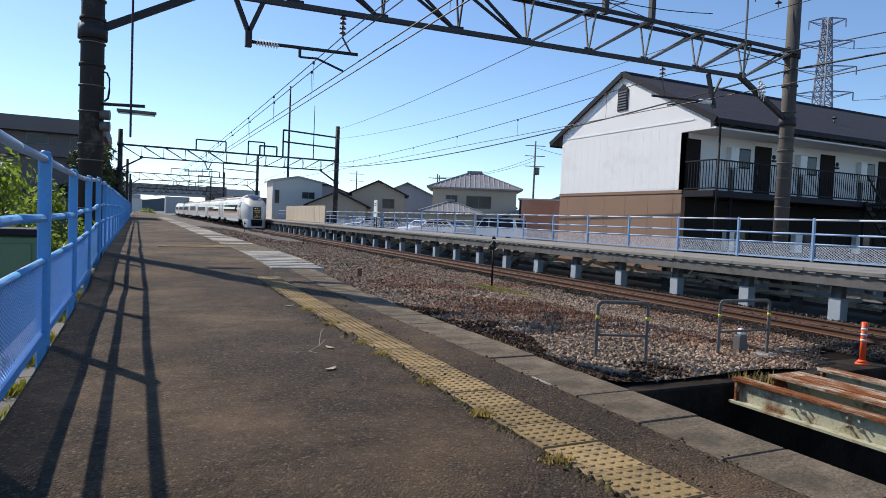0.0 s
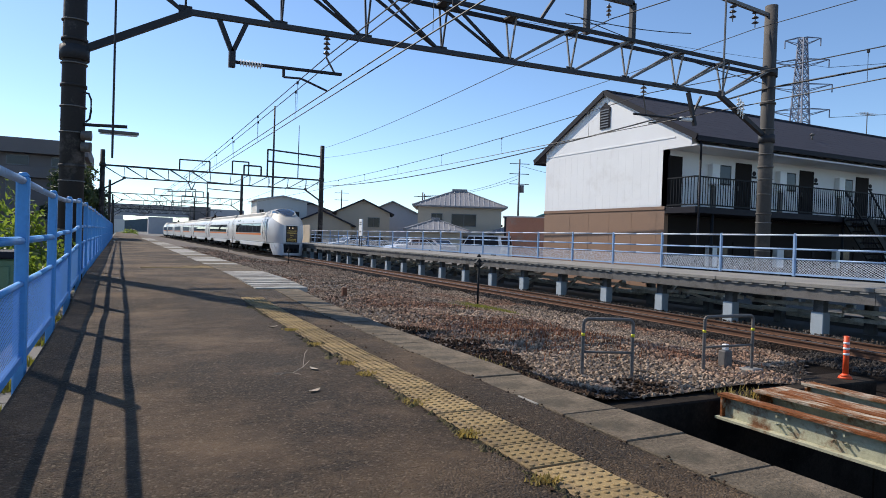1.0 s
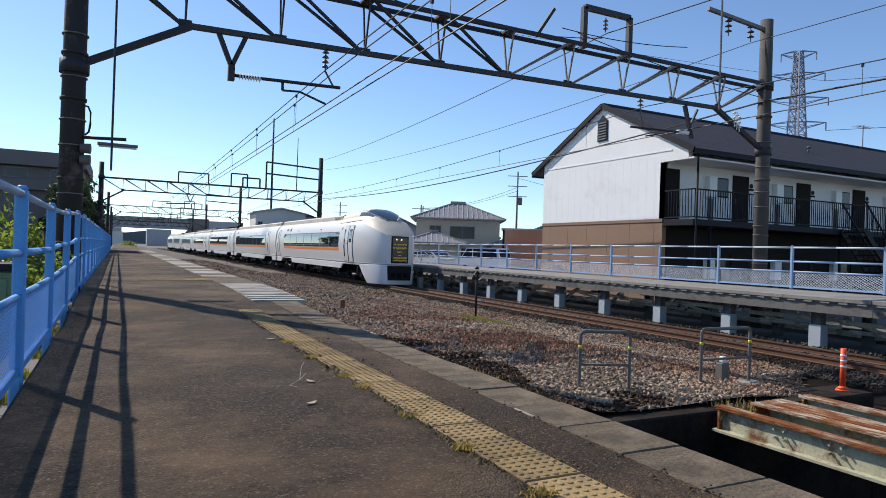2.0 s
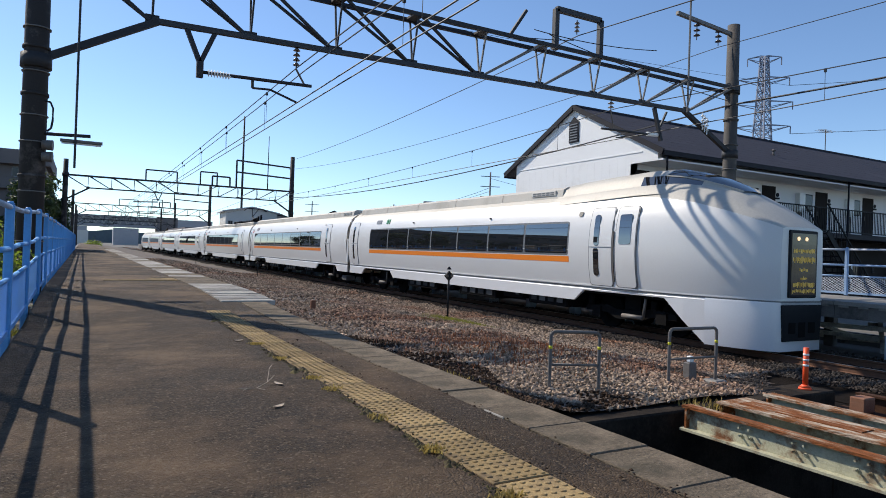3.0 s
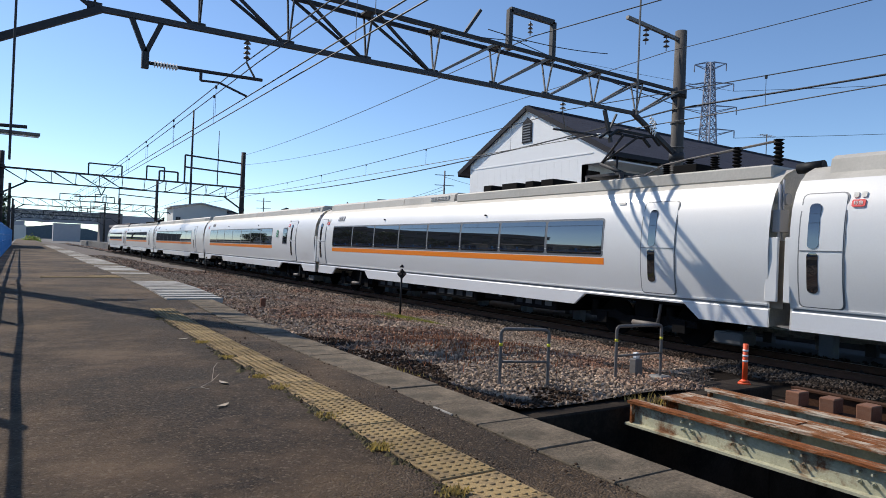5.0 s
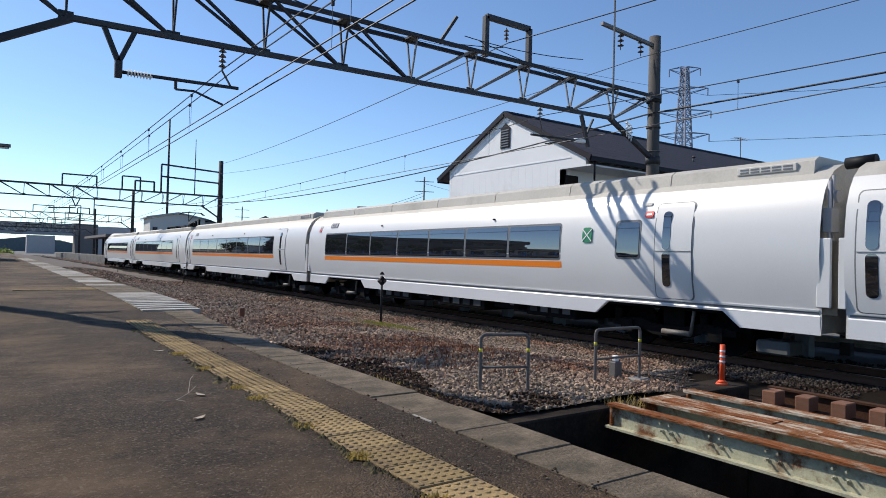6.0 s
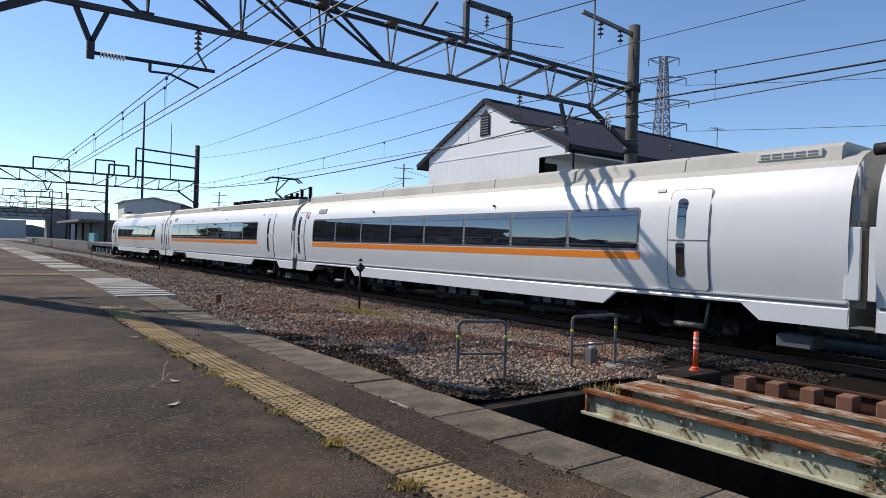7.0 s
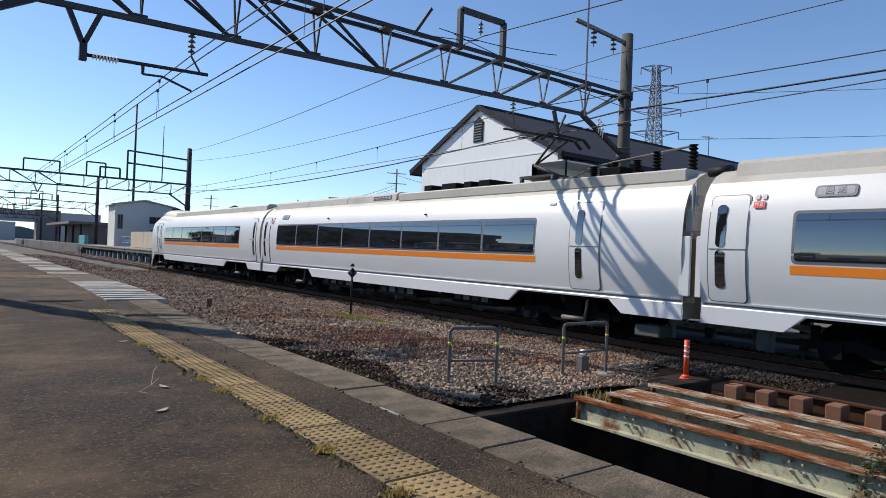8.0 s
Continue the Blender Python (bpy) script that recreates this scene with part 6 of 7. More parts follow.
def tree(name, label, at, height, radius, n, size, material, seed, trunk=True, category="tree"):
    rnd = random.Random(seed)
    t = thing(name, label, category)
    x, y, z = at
    cs = []
    bm = BX()
    if trunk:
        rod(bm, (x, y, z), (x + 0.1, y, z + height * 0.55), height * 0.03, height * 0.018, n=9)
    for i in range(13):
        a, h = rnd.uniform(0, 6.28), rnd.uniform(0.35 if trunk else 0.15, 0.9)
        rr = radius * (0.35 + 0.6 * math.sin(math.pi * min(1, h * 0.95))) * rnd.uniform(0.5, 1)
        c = (x + math.cos(a) * rr * 0.7, y + math.sin(a) * rr * 0.7, z + height * h)
        rod(bm, (x + 0.05, y, z + height * max(0.1, h * 0.55)), c, height * 0.009, height * 0.003, n=5)
        cs.append((*c, radius * rnd.uniform(0.28, 0.5)))
    part("trunk", bm, BARK, t)
    V, F = leaf_cloud(cs, n, size, rnd)
    ob = new("crown", soup("crown", [tuple(v) for v in V], F, material))
    ob.parent = t
    return t


tree("shrub", "bright green leafy shrub behind the blue fence", (-1.62, 10.6, -1.0), 2.75, 0.95, 3400, 0.06, LEAF, 3, trunk=False, category="shrub")
tree("shrub", "bright green leafy shrub behind the blue fence", (-1.35, 12.0, -1.0), 2.3, 0.75, 2200, 0.055, LEAF, 8, trunk=False, category="shrub")
tree("shrub", "small leafy weed growing through the old girders", (4.72, 1.45, -0.52), 0.42, 0.3, 900, 0.018, DARKLEAF, 12, trunk=False, category="weed")
for i, (x, y, h, r) in enumerate(((-2.6, 46, 7.2, 1.6), (-3.2, 54, 7.4, 2.0), (-2.2, 66, 6.4, 1.5), (-2.0, 38, 4.4, 1.0), (-2.6, 82, 6.5, 2.0))):
    tree("tree", "dark green tree beyond the platform fence", (x, y, -1.02), h, r, 2600, 0.14, DARKLEAF, 20 + i)
for i, (x, y, h, r) in enumerate(((-15, 31, 3.6, 1.5), (-14.6, 34, 4.4, 1.7), (-15.4, 37, 3.9, 1.5), (-16, 44.5, 4.2, 1.6), (-24, 43, 5.0, 2.0), (-17, 56, 5.2, 2.0), (-16, 64, 5.6, 2.2), (-16, 72, 5.6, 2.2), (-15, 80, 5.6, 2.2), (-15, 89, 5.4, 2.2), (-15, 98, 5.2, 2.2))):
    tree("tree", "dark green tree across the lane behind the platform", (x, y, -1.02), h, r, 2600, 0.2, DARKLEAF, 40 + i)
tree("shrub", "yellow-green shrub at the platform end", (2.0, 150, -0.9), 1.5, 2.2, 900, 0.22, LEAF, 61, trunk=False, category="shrub")


# ---- distance: gantries, mast, bridge ----
for y, x1, tops in ((60, 16.95, (7.4, 9.4)), (105, 17.0, (8.0, 9.9)), (150, 17.2, (8.0, 9.6)), (178, 17.2, (8.0, 9.6))):
    g = truss_gantry(y, -1.35, x1, 5.2, 6.15, (0.2, 0.22), bays=9, mat_pole=(POLE, POLE), detail=False, tops=tops)
    for xa, xb, zt in ((4.5, 6.95, 7.08), (8.85, 10.25, 7.3)):
        bm = BX()
        for a, b in (((xa, y, 6.15), (xa, y, zt)), ((xa, y, zt), (xb, y, zt)), ((xb, y, zt), (xb, y, 6.15))):
            bar(bm, a, b, 0.11, 0.11)
        part("upper_frame", bm, DARKSTEEL, g)
    bm = BX()
    for a, b in (((11.9, y, 6.2), (11.9, y, 8.6)), ((11.9, y, 8.6), (x1, y, 8.35)), ((11.9, y, 7.55), (x1, y, 7.35))):
        bar(bm, a, b, 0.13, 0.13)
    part("side_frame", bm, DARKSTEEL, g)
    bm = BX()
    for dx in (-0.3, 0.3):
        bar(bm, (5.5 + dx, y, 5.2), (5.5, y, 4.5), 0.08, 0.08)
    rod(bm, (5.5, y, 4.4), (3.6, y, 4.3), 0.05, n=6)
    part("hanger", bm, DARKSTEEL, g)
for x, y, zb, zt, r in ((20.1, 97.0, -1.0, 19.8, 0.2), (14.7, 60.0, 6.1, 11.1, 0.05)):
    bm = BX()
    rod(bm, (x, y, zb), (x, y, zt), r, r * 0.6, n=10)
    solo("mast", bm, DARKSTEEL, "tall thin dark steel mast beside the far gantry", "mast", "steel masts")


def footbridge(y):
    b = thing("footbridge", "grey covered footbridge crossing the tracks far away", "bridge")
    bm = BX()
    block(bm, -8, 17, y, y + 3, 4.6, 5.3)
    part("deck", bm, GREYWALL, b)
    bm = BX()
    block(bm, -8, 17, y - 0.2, y + 3.2, 7.1, 7.5)
    part("roof", bm, GREYWALL, b)
    # Pale material on the braces paints the sunlight they catch.
    for i in range(14):
        x = -8 + i * 1.8
        bm = BX()
        bar(bm, (x, y, 5.3), (x + 0.9, y, 7.1), 0.2, 0.2)
        bar(bm, (x + 0.9, y, 7.1), (x + 1.8, y, 5.3), 0.2, 0.2)
        part("brace", bm, PALEWALL, b)
    bm = BX()
    block(bm, -8, 17, y + 1.4, y + 1.6, 5.3, 7.1)
    part("back_panel", bm, GREYWALL, b)
    for x0, x1 in ((17, 22), (-14, -8)):
        bm = BX()
        block(bm, x0, x1, y - 1, y + 5, -1, 7.6)
        part("stair_tower", bm, OLDGREY, b)


footbridge(186)
sh = thing("station_shelter", "dark open platform shelter with flat roof", "shelter")
bm = BX()
block(bm, 14.4, 20.5, 112, 140, 3.2, 3.6)
part("roof", bm, OLDGREY, sh)
for y in (114, 122, 130, 138):
    bm = BX()
    block(bm, 16.2, 16.5, y, y + 0.3, 0.2, 3.2)
    part("post", bm, DARKSTEEL, sh)
bm = BX()
block(bm, 17.5, 20, 113, 139, -1, 3.2)
part("back_room", bm, OLDGREY, sh)
bm = BX()
block(bm, 13.98, 17.5, 96.1, 200, -1.0, 0.24)
solo("platform_far_end", bm, DARKCON, "plain far end of the concrete platform", "platform", kind="structure")
bm = BX()
block(bm, 15.4, 15.9, 104, 109, 0.24, 1.5)
solo("teal_bench", bm, TEAL, "teal painted bench on the far platform", "bench")
fw = thing("screen_wall", "beige panel screen wall on the far platform", "wall")
for i in range(9):
    bm = BX()
    block(bm, 16.5, 16.6, 62 + i * 2, 63.96 + i * 2, 0.24, 1.95, bevel=0.02)
    part("panel", bm, BEIGE, fw)
sg = thing("station_sign", "white station notice board on a post on far platform", "sign")
bm = BX()
block(bm, 16.28, 16.36, 46.3, 47.0, 1.0, 2.28, bevel=0.02)
part("board", bm, REFLECT, sg)
bm = BX()
for z in (2.0, 1.85, 1.3):
    block(bm, 16.27, 16.282, 46.42, 46.85, z, z + 0.08)
part("print_bars", bm, FRAMEGREY, sg)
bm = BX()
for y in (46.36, 46.9):
    block(bm, 16.29, 16.35, y - 0.03, y + 0.03, 0.22, 1.0)
part("legs", bm, DARKSTEEL, sg)


# ---- overhead wires ----
def catenary_line(x, zm, zc, drop, label, pair=0.0):
    """Carrier wires hung from gantry to gantry, contact wires below them, and droppers between."""
    c = thing("catenary_line", label, "cable", "overhead lines")
    spans = [(-40, GY), (GY, 60), (60, 105), (105, 150), (150, 178), (178, 240)]
    for k, xx in enumerate((x, x + pair) if pair else (x,)):
        for ya, yb in spans:
            d = drop * ((yb - ya) / 45) ** 2
            bm = BX()
            tube(bm, sag((xx, ya, zm), (xx, yb, zm), d), 0.012)
            part("carrier_wire", bm, WIRE, c)
            bm = BX()
            rod(bm, (xx, ya, zc), (xx, yb, zc), 0.012, n=5, caps=False)
            part("contact_wire", bm, WIRE, c)
            if yb < 110:
                y = ya + 2.5 + k
                while y < yb - 1:
                    t = (y - ya) / (yb - ya)
                    z = zm - 4 * d * t * (1 - t)
                    bm = BX()
                    rod(bm, (xx, y, zc), (xx, y, z), 0.005, n=4)
                    rod(bm, (xx, y, z - 0.06), (xx, y, z + 0.01), 0.028, n=6)
                    part("dropper", bm, WIRE, c)
                    y += 5.0


catenary_line(3.74, 4.66, 3.92, 0.12, "pair of thin overhead wires above the lifted siding", 0.2)
catenary_line(12.6, 5.05, 4.2, 0.45, "thin overhead wires above the running track")
for (xa, za), (xb, zb), r in (((17.1, 5.75), (16.9, 5.6), 0.028), ((16.6, 7.45), (16.6, 8.2), 0.012), ((11.15, 6.75), (16.85, 9.1), 0.014)):
    wire((xa, GY, za), (xb, 60, zb), 0.3 if xa < 12 else 0.68, r)
    wire((xa, GY, za), (xa + (6 if xa < 12 else 0.3), -45, za + 0.4), 0.5, r)
for (xa, ya, za), (xb, yb, zb), dr in (((10.2, GY, 6.6), (17.2, GY, 5.9), 0.1), ((4.9, GY, 6.45), (11.0, GY, 6.6), 0.25), ((9.5, GY - 0.3, 6.5), (13.6, GY - 0.4, 6.7), 0.1)):
    wire((xa, ya, za), (xb, yb, zb), dr, 0.012)

# ---- houses, vehicles and poles beyond the far platform ----
PALETILE = surface("sunlit_tile_rib", (0.4, 0.385, 0.37), 0.5, 0, 0.3, 3.0, 14, 0.5)


def window_unit(house, x0, x1, y, z0, z1, face='y'):
    bm = BX()
    if face == 'y':
        block(bm, x0, x1, y - 0.06, y + 0.01, z0, z1)
    else:
        block(bm, y - 0.06, y + 0.01, x0, x1, z0, z1)
    w = part("window", bm, FRAMEGREY, house)
    m = (x0 + x1) / 2
    for a, b in ((x0 + 0.06, m - 0.03), (m + 0.03, x1 - 0.06)):
        bm = BX()
        if face == 'y':
            block(bm, a, b, y - 0.075, y - 0.06, z0 + 0.06, z1 - 0.06)
        else:
            block(bm, y - 0.075, y - 0.06, a, b, z0 + 0.06, z1 - 0.06)
        part("pane", bm, GLASS, w)


def house(at, w, d, eave, ridge, wall, roof, label, style="hip", rz=0, over=0.6, wins=()):
    """A dwelling: w along its front, which faces the railway; origin at the front's middle on the ground."""
    h = thing("house", label, "house", "houses beyond the station", at=at, rz=rz)
    bm = BX()
    block(bm, -w / 2, w / 2, 0, d, 0, eave)
    part("wall", bm, wall, h)
    a, b, c, e = -w / 2 - over, w / 2 + over, -over, d + over
    m = d / 2
    bm = BX()
    if style == "hip":
        run = m + over
        pts = [(a, c, eave), (b, c, eave), (b, e, eave), (a, e, eave)]
        r = [(a + run, m, ridge), (b - run, m, ridge)]
        vs = [bm.verts.new(p) for p in pts] + [bm.verts.new(p) for p in r]
        lo = [bm.verts.new((x, y, z - 0.15)) for x, y, z in pts]
        for f in ((0, 1, 5, 4), (1, 2, 5), (2, 3, 4, 5), (3, 0, 4)):
            bm.faces.new([vs[i] for i in f])
        for i in range(4):
            bm.faces.new((vs[i], vs[(i + 1) % 4], lo[(i + 1) % 4], lo[i]))
        bm.faces.new(lo)
        rp = part("roof", bm, roof, h)
        for p, q in ((0, 4), (1, 5), (2, 5), (3, 4)):
            bm = BX()
            bar(bm, pts[p], r[q - 4], 0.22, 0.2)
            part("hip_tiles", bm, roof, rp)
        bm = BX()
        block(bm, r[0][0] - 0.2, r[1][0] + 0.2, m - 0.16, m + 0.16, ridge - 0.05, ridge + 0.28, bevel=0.04)
        part("ridge_tiles", bm, roof, rp)
        for i in range(int(w / 0.55)):
            x = a + 0.3 + i * 0.55
            top = min(1, (x - a) / run, (b - x) / run)
            bm = BX()
            bar(bm, (x, c, eave + 0.03), (x, c + run * top, eave + (ridge - eave) * top + 0.03), 0.1, 0.05)
            part("tile_row", bm, PALETILE if roof is TILE else roof, rp)
    else:
        for s, ex in ((-1, a), (1, b)):
            bm = BX()
            loft(bm, [[(0, y, ridge), (ex, y, eave - 0.1), (ex, y, eave - 0.25), (0, y, ridge - 0.16)] for y in (c, e)], closed=True)
            part("roof_slope", bm, roof, h)
        bm = BX()
        loft(bm, [[(-w / 2, y, eave - 0.01), (w / 2, y, eave - 0.01), (0, y, ridge - 0.2)] for y in (0.004, d - 0.004)], closed=True)
        part("gable", bm, wall, h)
    for x0, x1, z0, z1 in wins:
        window_unit(h, x0, x1, 0, z0, z1)
    return h


house((34.2, 64.5, -1.02), 9.4, 8.0, 5.75, 7.7, BEIGE, TILE, "two-storey beige house with grey tiled hip roof", rz=-27, wins=((-3.2, -1.9, 3.6, 4.9), (-0.9, 1.9, 3.5, 4.9), (-3.4, -1.6, 0.9, 2.4), (0.4, 2.6, 0.4, 2.4)))
house((29.4, 60.5, -1.02), 5.5, 5.0, 2.9, 4.0, BEIGE, TILE, "low beige annex with grey tiled roof beside the house", rz=-24, wins=((-1.6, 0.4, 0.8, 2.1),))
house((38.4, 60.0, -1.02), 4.0, 4.0, 2.9, 3.7, BEIGE, TILE, "small beige porch with dark tiled roof", rz=-28)
house((29.0, 82.0, -1.02), 7.0, 8.0, 5.2, 7.0, BEIGE, SLATE, "two-storey tan house with dark gable roof", "gable", rz=-20, wins=((0.6, 2.2, 3.3, 4.6), (-2.6, -1.0, 0.8, 2.2)))
house((22.9, 80.0, -1.02), 7.2, 8.0, 3.4, 5.2, BEIGE, SLATE, "beige house with low dark gable roof", "gable", rz=-15, wins=((-2.0, -0.6, 1.0, 2.2),))
house((25.4, 95.0, -1.02), 8.0, 8.0, 5.2, 6.8, GREYWALL, SLATE, "grey two-storey house with dark gable roof", "gable", rz=-15, wins=((-2.0, -0.2, 3.4, 4.6),))
house((37.2, 92.0, -1.02), 8.0, 8.0, 5.6, 7.6, GREYWALL, TILE, "grey house with dark tiled roof", "gable", rz=-22)
house((46.0, 84.0, -1.02), 9.0, 8.0, 4.4, 6.2, PALEWALL, SLATE, "pale distant house with blue-grey roof", "gable", rz=-30)
house((58.0, 82.0, -1.02), 8.0, 8.0, 4.6, 6.4, GREYWALL, TEAL, "distant house with green-grey metal roof", "gable", rz=-34)
ub = house((19.6, 88.0, -1.02), 6.6, 7.0, 6.6, 7.2, PALEWALL, GREYWALL, "plain pale two-storey railway building with shallow roof", "gable", rz=-4, over=0.4, wins=((0.6, 2.3, 4.2, 5.1), (-3.0, -2.4, 3.4, 5.2)))

house((-15, 41.0, -1.02), 2.8, 5.0, 4.0, 4.5, BEIGE, SLATE, "small beige house across the lane behind the platform", "gable", rz=90, over=0.2, wins=((-1.0, 0.9, 0.2, 3.3),))
house((-15, 47.6, -1.02), 2.6, 5.0, 4.0, 4.4, BEIGE, SLATE, "small beige house across the lane behind the platform", "gable", rz=90, over=0.2, wins=((-1.0, 0.9, 0.2, 3.3),))
house((-15, 51.8, -1.02), 2.8, 5.0, 3.9, 4.3, BEIGE, SLATE, "small beige house across the lane behind the platform", "gable", rz=90, over=0.2, wins=((-1.0, 0.9, 0.2, 3.2),))
house((-14, 113.0, -1.02), 14.0, 8.0, 5.8, 6.4, PALEWALL, SLATE, "white two-storey building across the lane", "gable", rz=90, over=0.3, wins=((-0.8, 0.8, 1.0, 5.0),))


def container():
    c = thing("storage_container", "faded red-brown panelled storage shed with dark frame", "shed", at=(26.0, 38.5, -1.02), rz=-33)
    bm = BX()
    block(bm, -1.75, 1.75, 0.03, 2.4, 0, 3.7)
    part("body", bm, REDWALL, c)
    for x in (-1.75, 1.6):
        bm = BX()
        block(bm, x, x + 0.15, 0, 0.15, 0, 3.75)
        part("corner_post", bm, TRIM, c)
    bm = BX()
    block(bm, -1.85, 1.85, -0.05, 2.5, 3.7, 3.8)
    part("roof_edge", bm, GREYWALL, c)
    for x in (-1.0, -0.2, 0.6):
        bm = BX()
        block(bm, x, x + 0.04, 0.0, 0.03, 0.1, 3.6)
        part("panel_rib", bm, REDWALL, c)


container()
lot = BX()
block(lot, 17.6, 60, 30, 62, -1.0, -0.55)
solo("parking_lot", lot, SOIL, "pale gravel parking lot behind the platform", "parking lot", kind="structure")


def car(at, rz, kind, paint, label):
    c = thing("car", label, "car", "parked cars", at=at, rz=rz)
    if kind == "van":
        side = [(-1.65, 0.3), (1.65, 0.3), (1.7, 0.8), (1.55, 1.05), (1.0, 1.85), (-1.5, 1.88), (-1.68, 1.2)]
        glass = [(1.42, 1.12), (0.95, 1.76), (-1.4, 1.78), (-1.5, 1.15)]
        wheels = (-1.1, 1.1)
    else:
        side = [(-2.1, 0.3), (2.1, 0.3), (2.2, 0.7), (1.9, 0.88), (1.0, 0.98), (0.35, 1.45), (-1.0, 1.46), (-1.8, 1.02), (-2.15, 0.95)]
        glass = [(0.92, 1.0), (0.3, 1.4), (-0.95, 1.41), (-1.65, 1.02)]
        wheels = (-1.35, 1.35)
    bm = BX()
    loft(bm, [[(x * 0.985, y, z) for x, z in side] if abs(y) > 0.8 else [(x, y, z) for x, z in side] for y in (-0.82, -0.7, 0.7, 0.82)], closed=True)
    part("body", bm, paint, c)
    for s in (-1, 1):
        bm = BX()
        loft(bm, [[(x, s * y, z) for x, z in glass] for y in (0.80, 0.835)], closed=True)
        part("side_window", bm, GLASS, c)
        for x in (-0.3, 0.45):
            bm = BX()
            block(bm, x, x + 0.07, s * 0.83 - 0.012, s * 0.83 + 0.012, 0.9 if kind != "van" else 1.1, 1.42 if kind != "van" else 1.8)
            part("pillar", bm, paint, c)
    front, rear = ((1.3, 1.42), (1.03, 1.8)) if kind == "van" else ((0.9, 1.06), (0.42, 1.4)), ((-1.67, 1.25), (-1.55, 1.75)) if kind == "van" else ((-1.72, 1.08), (-1.1, 1.42))
    for nm, ((xa, za), (xb, zb)) in (("windscreen", front), ("rear_window", rear)):
        way = 0.03 if xa > 0 else -0.03
        bm = BX()
        loft(bm, [[(xa + way, y, za), (xb + way, y, zb), (xb - way, y, zb), (xa - way, y, za)] for y in (-0.66, 0.66)], closed=True)
        part(nm, bm, GLASS, c)
    for x in wheels:
        for s in (-1, 1):
            bm = BX()
            rod(bm, (x, s * 0.62, 0.31), (x, s * 0.84, 0.31), 0.31, n=18)
            w = part("wheel", bm, RUBBER, c)
            bm = BX()
            rod(bm, (x, s * 0.84, 0.31), (x, s * 0.85, 0.31), 0.19, n=14)
            part("rim", bm, STEEL, w)
    for s in (-1, 1):
        bm = BX()
        block(bm, side[2][0] - 0.12, side[2][0] - 0.02, s * 0.62 - 0.14, s * 0.62 + 0.14, 0.62, 0.78)
        part("headlight", bm, REFLECT, c)


car((19.9, 45.6, -0.55), 195, "sedan", CARWHITE, "white sedan parked behind the platform fence")
car((23.2, 39.6, -0.55), 118, "van", CARWHITE, "white boxy minivan parked behind the platform fence")
car((20.8, 57.5, -0.55), 190, "sedan", BLACK, "dark sedan parked behind the platform fence")
car((20.2, 60.8, -0.55), 188, "sedan", CARWHITE, "white car parked near the beige house")
car((23.0, 47.8, -0.55), 100, "sedan", GREYWALL, "silver car parked near the brick wall")
car((-4.2, 19.5, -1.02), 92, "van", CARWHITE, "white car parked behind the near platform")


def utility_pole(x, y, h, arms):
    p = thing("utility_pole", "grey concrete utility pole with crossarms and transformer", "utility pole", "utility poles")
    bm = BX()
    rod(bm, (x, y, -1.02), (x, y, h), 0.13, 0.08, n=10)
    part("pole", bm, OLDGREY, p)
    for k in range(arms):
        bm = BX()
        bar(bm, (x - 1.0, y + 0.4, h - 0.5 - k * 1.1), (x + 1.0, y - 0.4, h - 0.5 - k * 1.1), 0.07, 0.07)
        part("crossarm", bm, DARKSTEEL, p)
    bm = BX()
    rod(bm, (x + 0.35, y, h - 3.6), (x + 0.35, y, h - 2.8), 0.25, n=10)
    part("transformer", bm, OLDGREY, p)


utility_pole(38.6, 59.3, 9.9, 3)
utility_pole(33.0, 72.0, 6.6, 2)
utility_pole(42.5, 92.0, 8.0, 2)
utility_pole(31.0, 98.0, 8.2, 2)
for (a, b) in (((38.6, 59.3, 9.2), (75, 70, 8.5)), ((38.6, 59.3, 8.2), (33, 72, 6.2)), ((38.6, 59.3, 7.8), (42.5, 92, 7.6))):
    wire(a, b, 0.6, 0.02, "service_wire", "thin service wire between utility poles", "service wires")


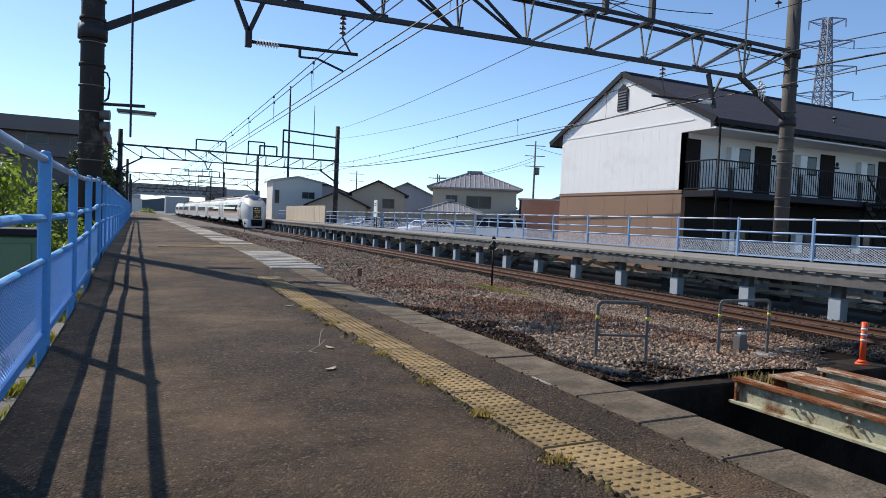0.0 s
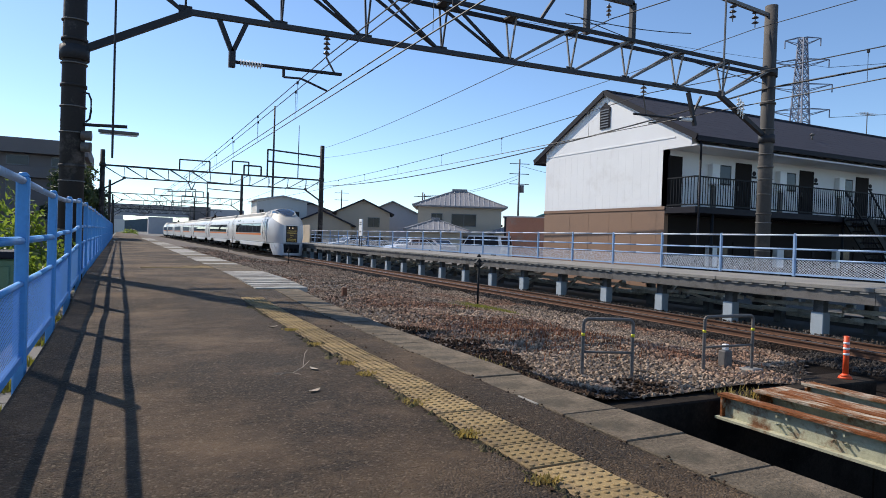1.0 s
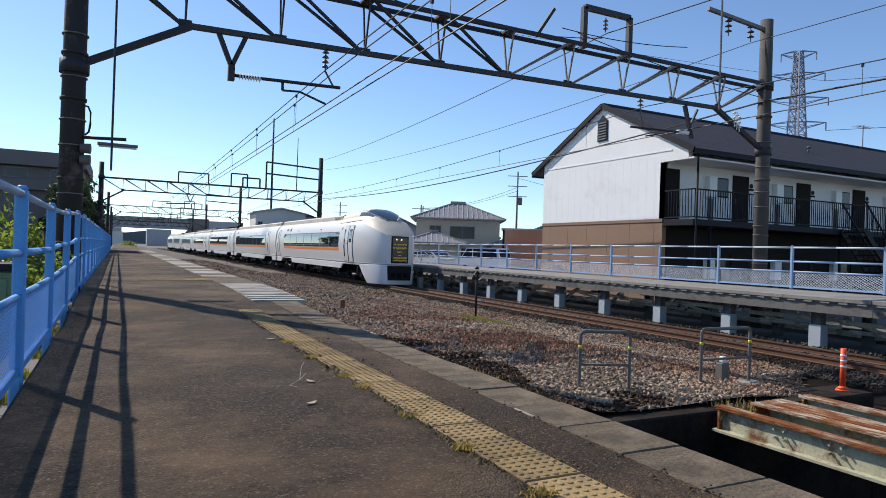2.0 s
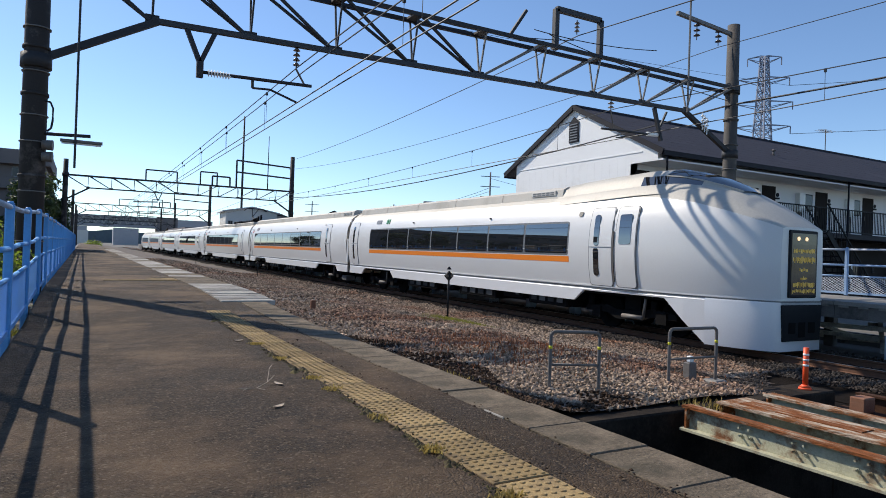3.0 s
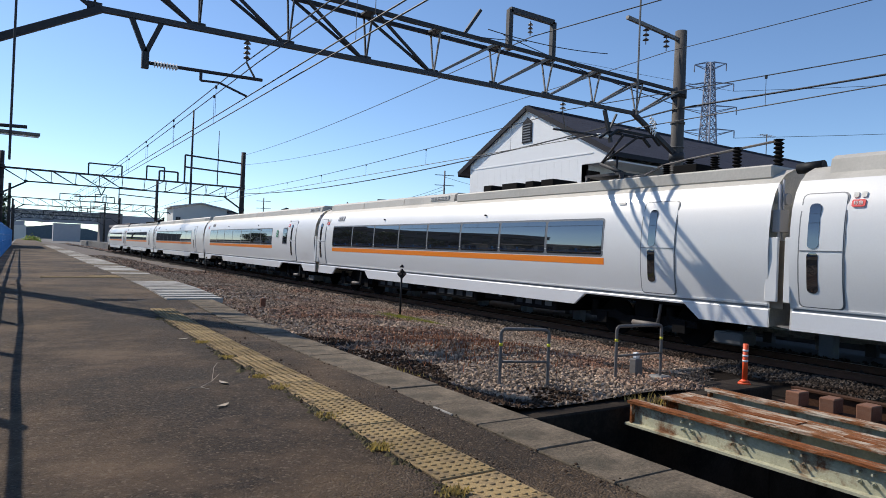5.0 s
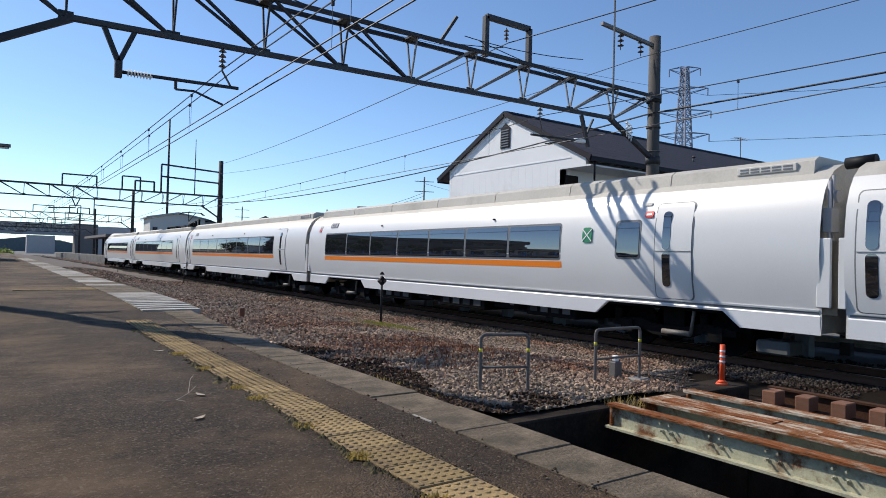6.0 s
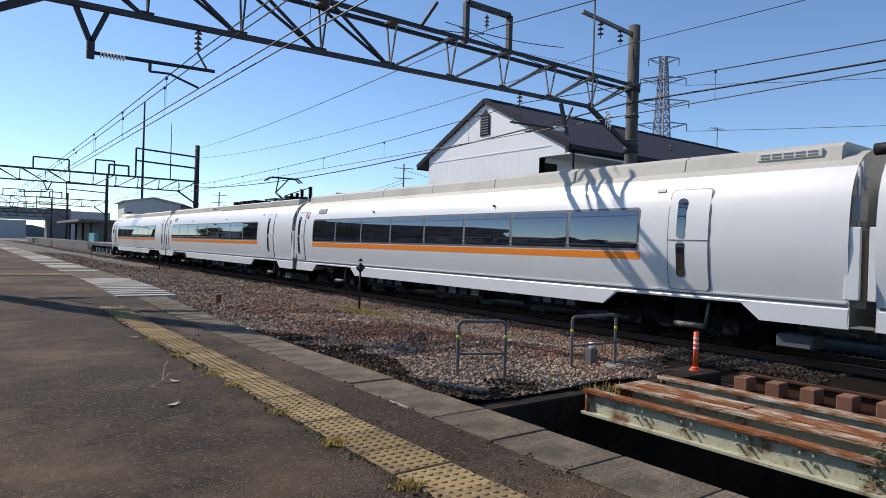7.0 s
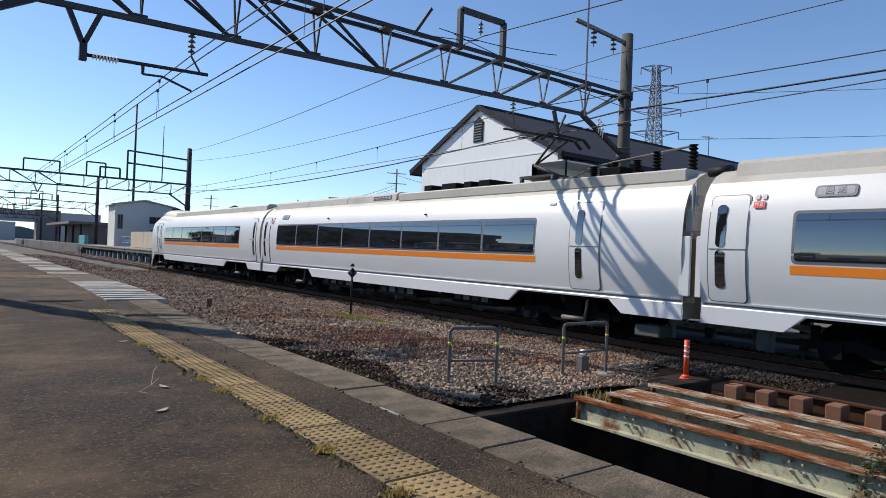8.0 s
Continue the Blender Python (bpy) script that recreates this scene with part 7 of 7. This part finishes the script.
def pylon(x, y, h):
    p = thing("transmission_tower", "grey steel lattice transmission tower beyond the apartment house", "pylon")
    levels = [0, 8, 15, 21, 26, 30, 33.5, 36.5, 39.5, 42.5, h]
    half = lambda z: 1.9 * max(0.0, 1 - z / h) + 0.55
    corner = lambda z, i: Vector((x + half(z) * (1, 1, -1, -1)[i], y + half(z) * (1, -1, -1, 1)[i], z - 1))
    for i in range(4):
        bm = BX()
        tube(bm, [corner(a, i) for a in levels], 0.17, 4)
        part("leg", bm, PYLON, p)
        bm = BX()
        j = (i + 1) % 4
        for a, b in zip(levels, levels[1:]):
            for k in range(2 if b > 24 else 1):
                n = 2 if b > 24 else 1
                c, d = a + (b - a) * k / n, a + (b - a) * (k + 1) / n
                bar(bm, corner(c, i), corner(d, j), 0.13, 0.13)
                bar(bm, corner(c, j), corner(d, i), 0.13, 0.13)
                bar(bm, corner(d, i), corner(d, j), 0.13, 0.13)
        part("lacing", bm, PYLON, p)
    for z, l in ((30, 4.6), (35, 4.9), (40, 4.2), (h - 0.6, 2.6)):
        d = Vector((0.65, -0.76, 0))
        for s in (-1, 1):
            bm = BX()
            tip = Vector((x, y, z - 0.6)) + d * s * (l + 0.6)
            for i in range(4):
                c = corner(z + (0.9 if i % 2 else -0.9), i)
                bar(bm, c, tip, 0.13, 0.13)
            rod(bm, tip, tip - Vector((0, 0, 1.6)), 0.12, n=6)
            part("crossarm", bm, PYLON, p)
            if s > 0 and z in (30, 40):
                wire(tip - Vector((0, 0, 1.6)), (tip.x + 200, tip.y - 190, z + 22), 4, 0.05, "power_line", "thin high-voltage line across the sky", "power lines")
                if z == 40:
                    wire(tip - Vector((0, 0, 1.6)), (tip.x - 300, tip.y + 60, z + 26), 7, 0.035, "power_line", "thin high-voltage line across the sky", "power lines")


pylon(123, 86, 45)


def left_building():
    b = thing("office_building", "long dark grey three-storey building with flat roof", "building")
    Y = 58
    for k, (z0, z1, out, mt) in enumerate(((-1.0, 2.1, 0.0, OLDGREY), (2.1, 2.9, 0.5, OLDGREY), (2.9, 4.6, 0.0, OLDGREY), (4.6, 5.4, 0.5, OLDGREY), (5.4, 6.4, 0.0, OLDGREY), (6.4, 7.5, 0.8, OLDGREY))):
        bm = BX()
        block(bm, -30, -2.6 + out * 0.4, Y - out, Y + 12, z0, z1 - 0.004, bevel=0.02)
        part("storey_wall" if k % 2 == 0 else "balcony_band", bm, mt, b)
    for i in range(9):
        x = -28 + i * 2.9
        for z in (0.4, 3.1, 5.5):
            bm = BX()
            block(bm, x, x + 1.5, Y - 0.05, Y + 0.01, z, z + (1.3 if z < 5 else 0.8))
            w = part("window", bm, FRAMEGREY, b)
            bm = BX()
            block(bm, x + 0.08, x + 1.42, Y - 0.07, Y - 0.05, z + 0.08, z + (1.2 if z < 5 else 0.7))
            part("pane", bm, GLASS, w)


left_building()
gb = thing("equipment_cabinet", "green painted metal equipment cabinet with dark lid", "cabinet")
bm = BX()
block(bm, -1.5, -1.04, 8.5, 9.2, -1.02, 0.58, bevel=0.02)
part("body", bm, GREENBOX, gb)
bm = BX()
block(bm, -1.54, -1.0, 8.44, 9.26, 0.58, 0.66, bevel=0.015)
part("lid", bm, TRIM, gb)
bm = BX()
block(bm, -1.44, -1.1, 8.475, 8.5, -0.5, 0.5, bevel=0.006)
part("door", bm, GREENBOX, gb)
for k, (x, y, w, h, m) in enumerate(((-20, 420, 22, 9, GREYWALL), (14, 380, 12, 8, GREYWALL), (-6, 300, 8, 5, PALEWALL), (40, 360, 20, 13, GREYWALL), (75, 330, 26, 11, PALEWALL), (150, 330, 40, 12, GREYWALL))):
    bm = BX()
    block(bm, x, x + w, y, y + 12, -1, h)
    bl = solo("distant_block", bm, m, "hazy distant building block on the horizon", "building", "distant buildings")
bm = BX()
ring = []
for i in range(160):
    x = -900 + i * 14
    ring.append([(x, 700, -1), (x, 700, 9 + 5 * noise.noise((x * 0.02, 0, 0)) + 3 * noise.noise((x * 0.11, 4, 0)))])
loft(bm, ring)
solo("far_woods", bm, HILL, "low line of distant woods on the horizon", "backdrop", kind="structure")

def soil_crumbs():
    """Crumbs of soil and small stones along the tactile strip and the kerb."""
    rnd = np.random.default_rng(21)
    base = np.array([(1, 0, -.2), (-.2, .95, -.1), (-.95, -.1, .1), (.1, -1, 0), (.15, .2, .7), (-.1, -.15, -.6)])
    tri = np.array([(0, 1, 4), (1, 2, 4), (2, 3, 4), (3, 0, 4), (1, 0, 5), (2, 1, 5), (3, 2, 5), (0, 3, 5)])
    V, F = [], []
    for i in range(420):
        y = rnd.uniform(1.0, 9.0)
        x = rnd.choice((1.5, 1.84, 2.17)) + rnd.normal(0, 0.03) if rnd.random() < 0.85 else rnd.uniform(1.5, 2.15)
        r = rnd.uniform(0.004, 0.011) * (1.8 if rnd.random() < 0.08 else 1)
        turn = rnd.uniform(0, 6.28)
        c, q = math.cos(turn), math.sin(turn)
        p = base * rnd.uniform(0.6, 1.2, (6, 1)) * r
        V.append(np.stack([p[:, 0] * c - p[:, 1] * q + x, p[:, 0] * q + p[:, 1] * c + y, p[:, 2] + deck(y) + 0.006], 1))
        F.append(tri + 6 * i)
    tagged(new("soil_crumbs", soup("soil_crumbs", np.concatenate(V).tolist(), np.concatenate(F).tolist(), CLOD)), "dark crumbs of soil along the tactile strip", "soil", kind="stuff")


kerbs_and_tiles(PLATFORM)
soil_crumbs()
make_stones()
motions()
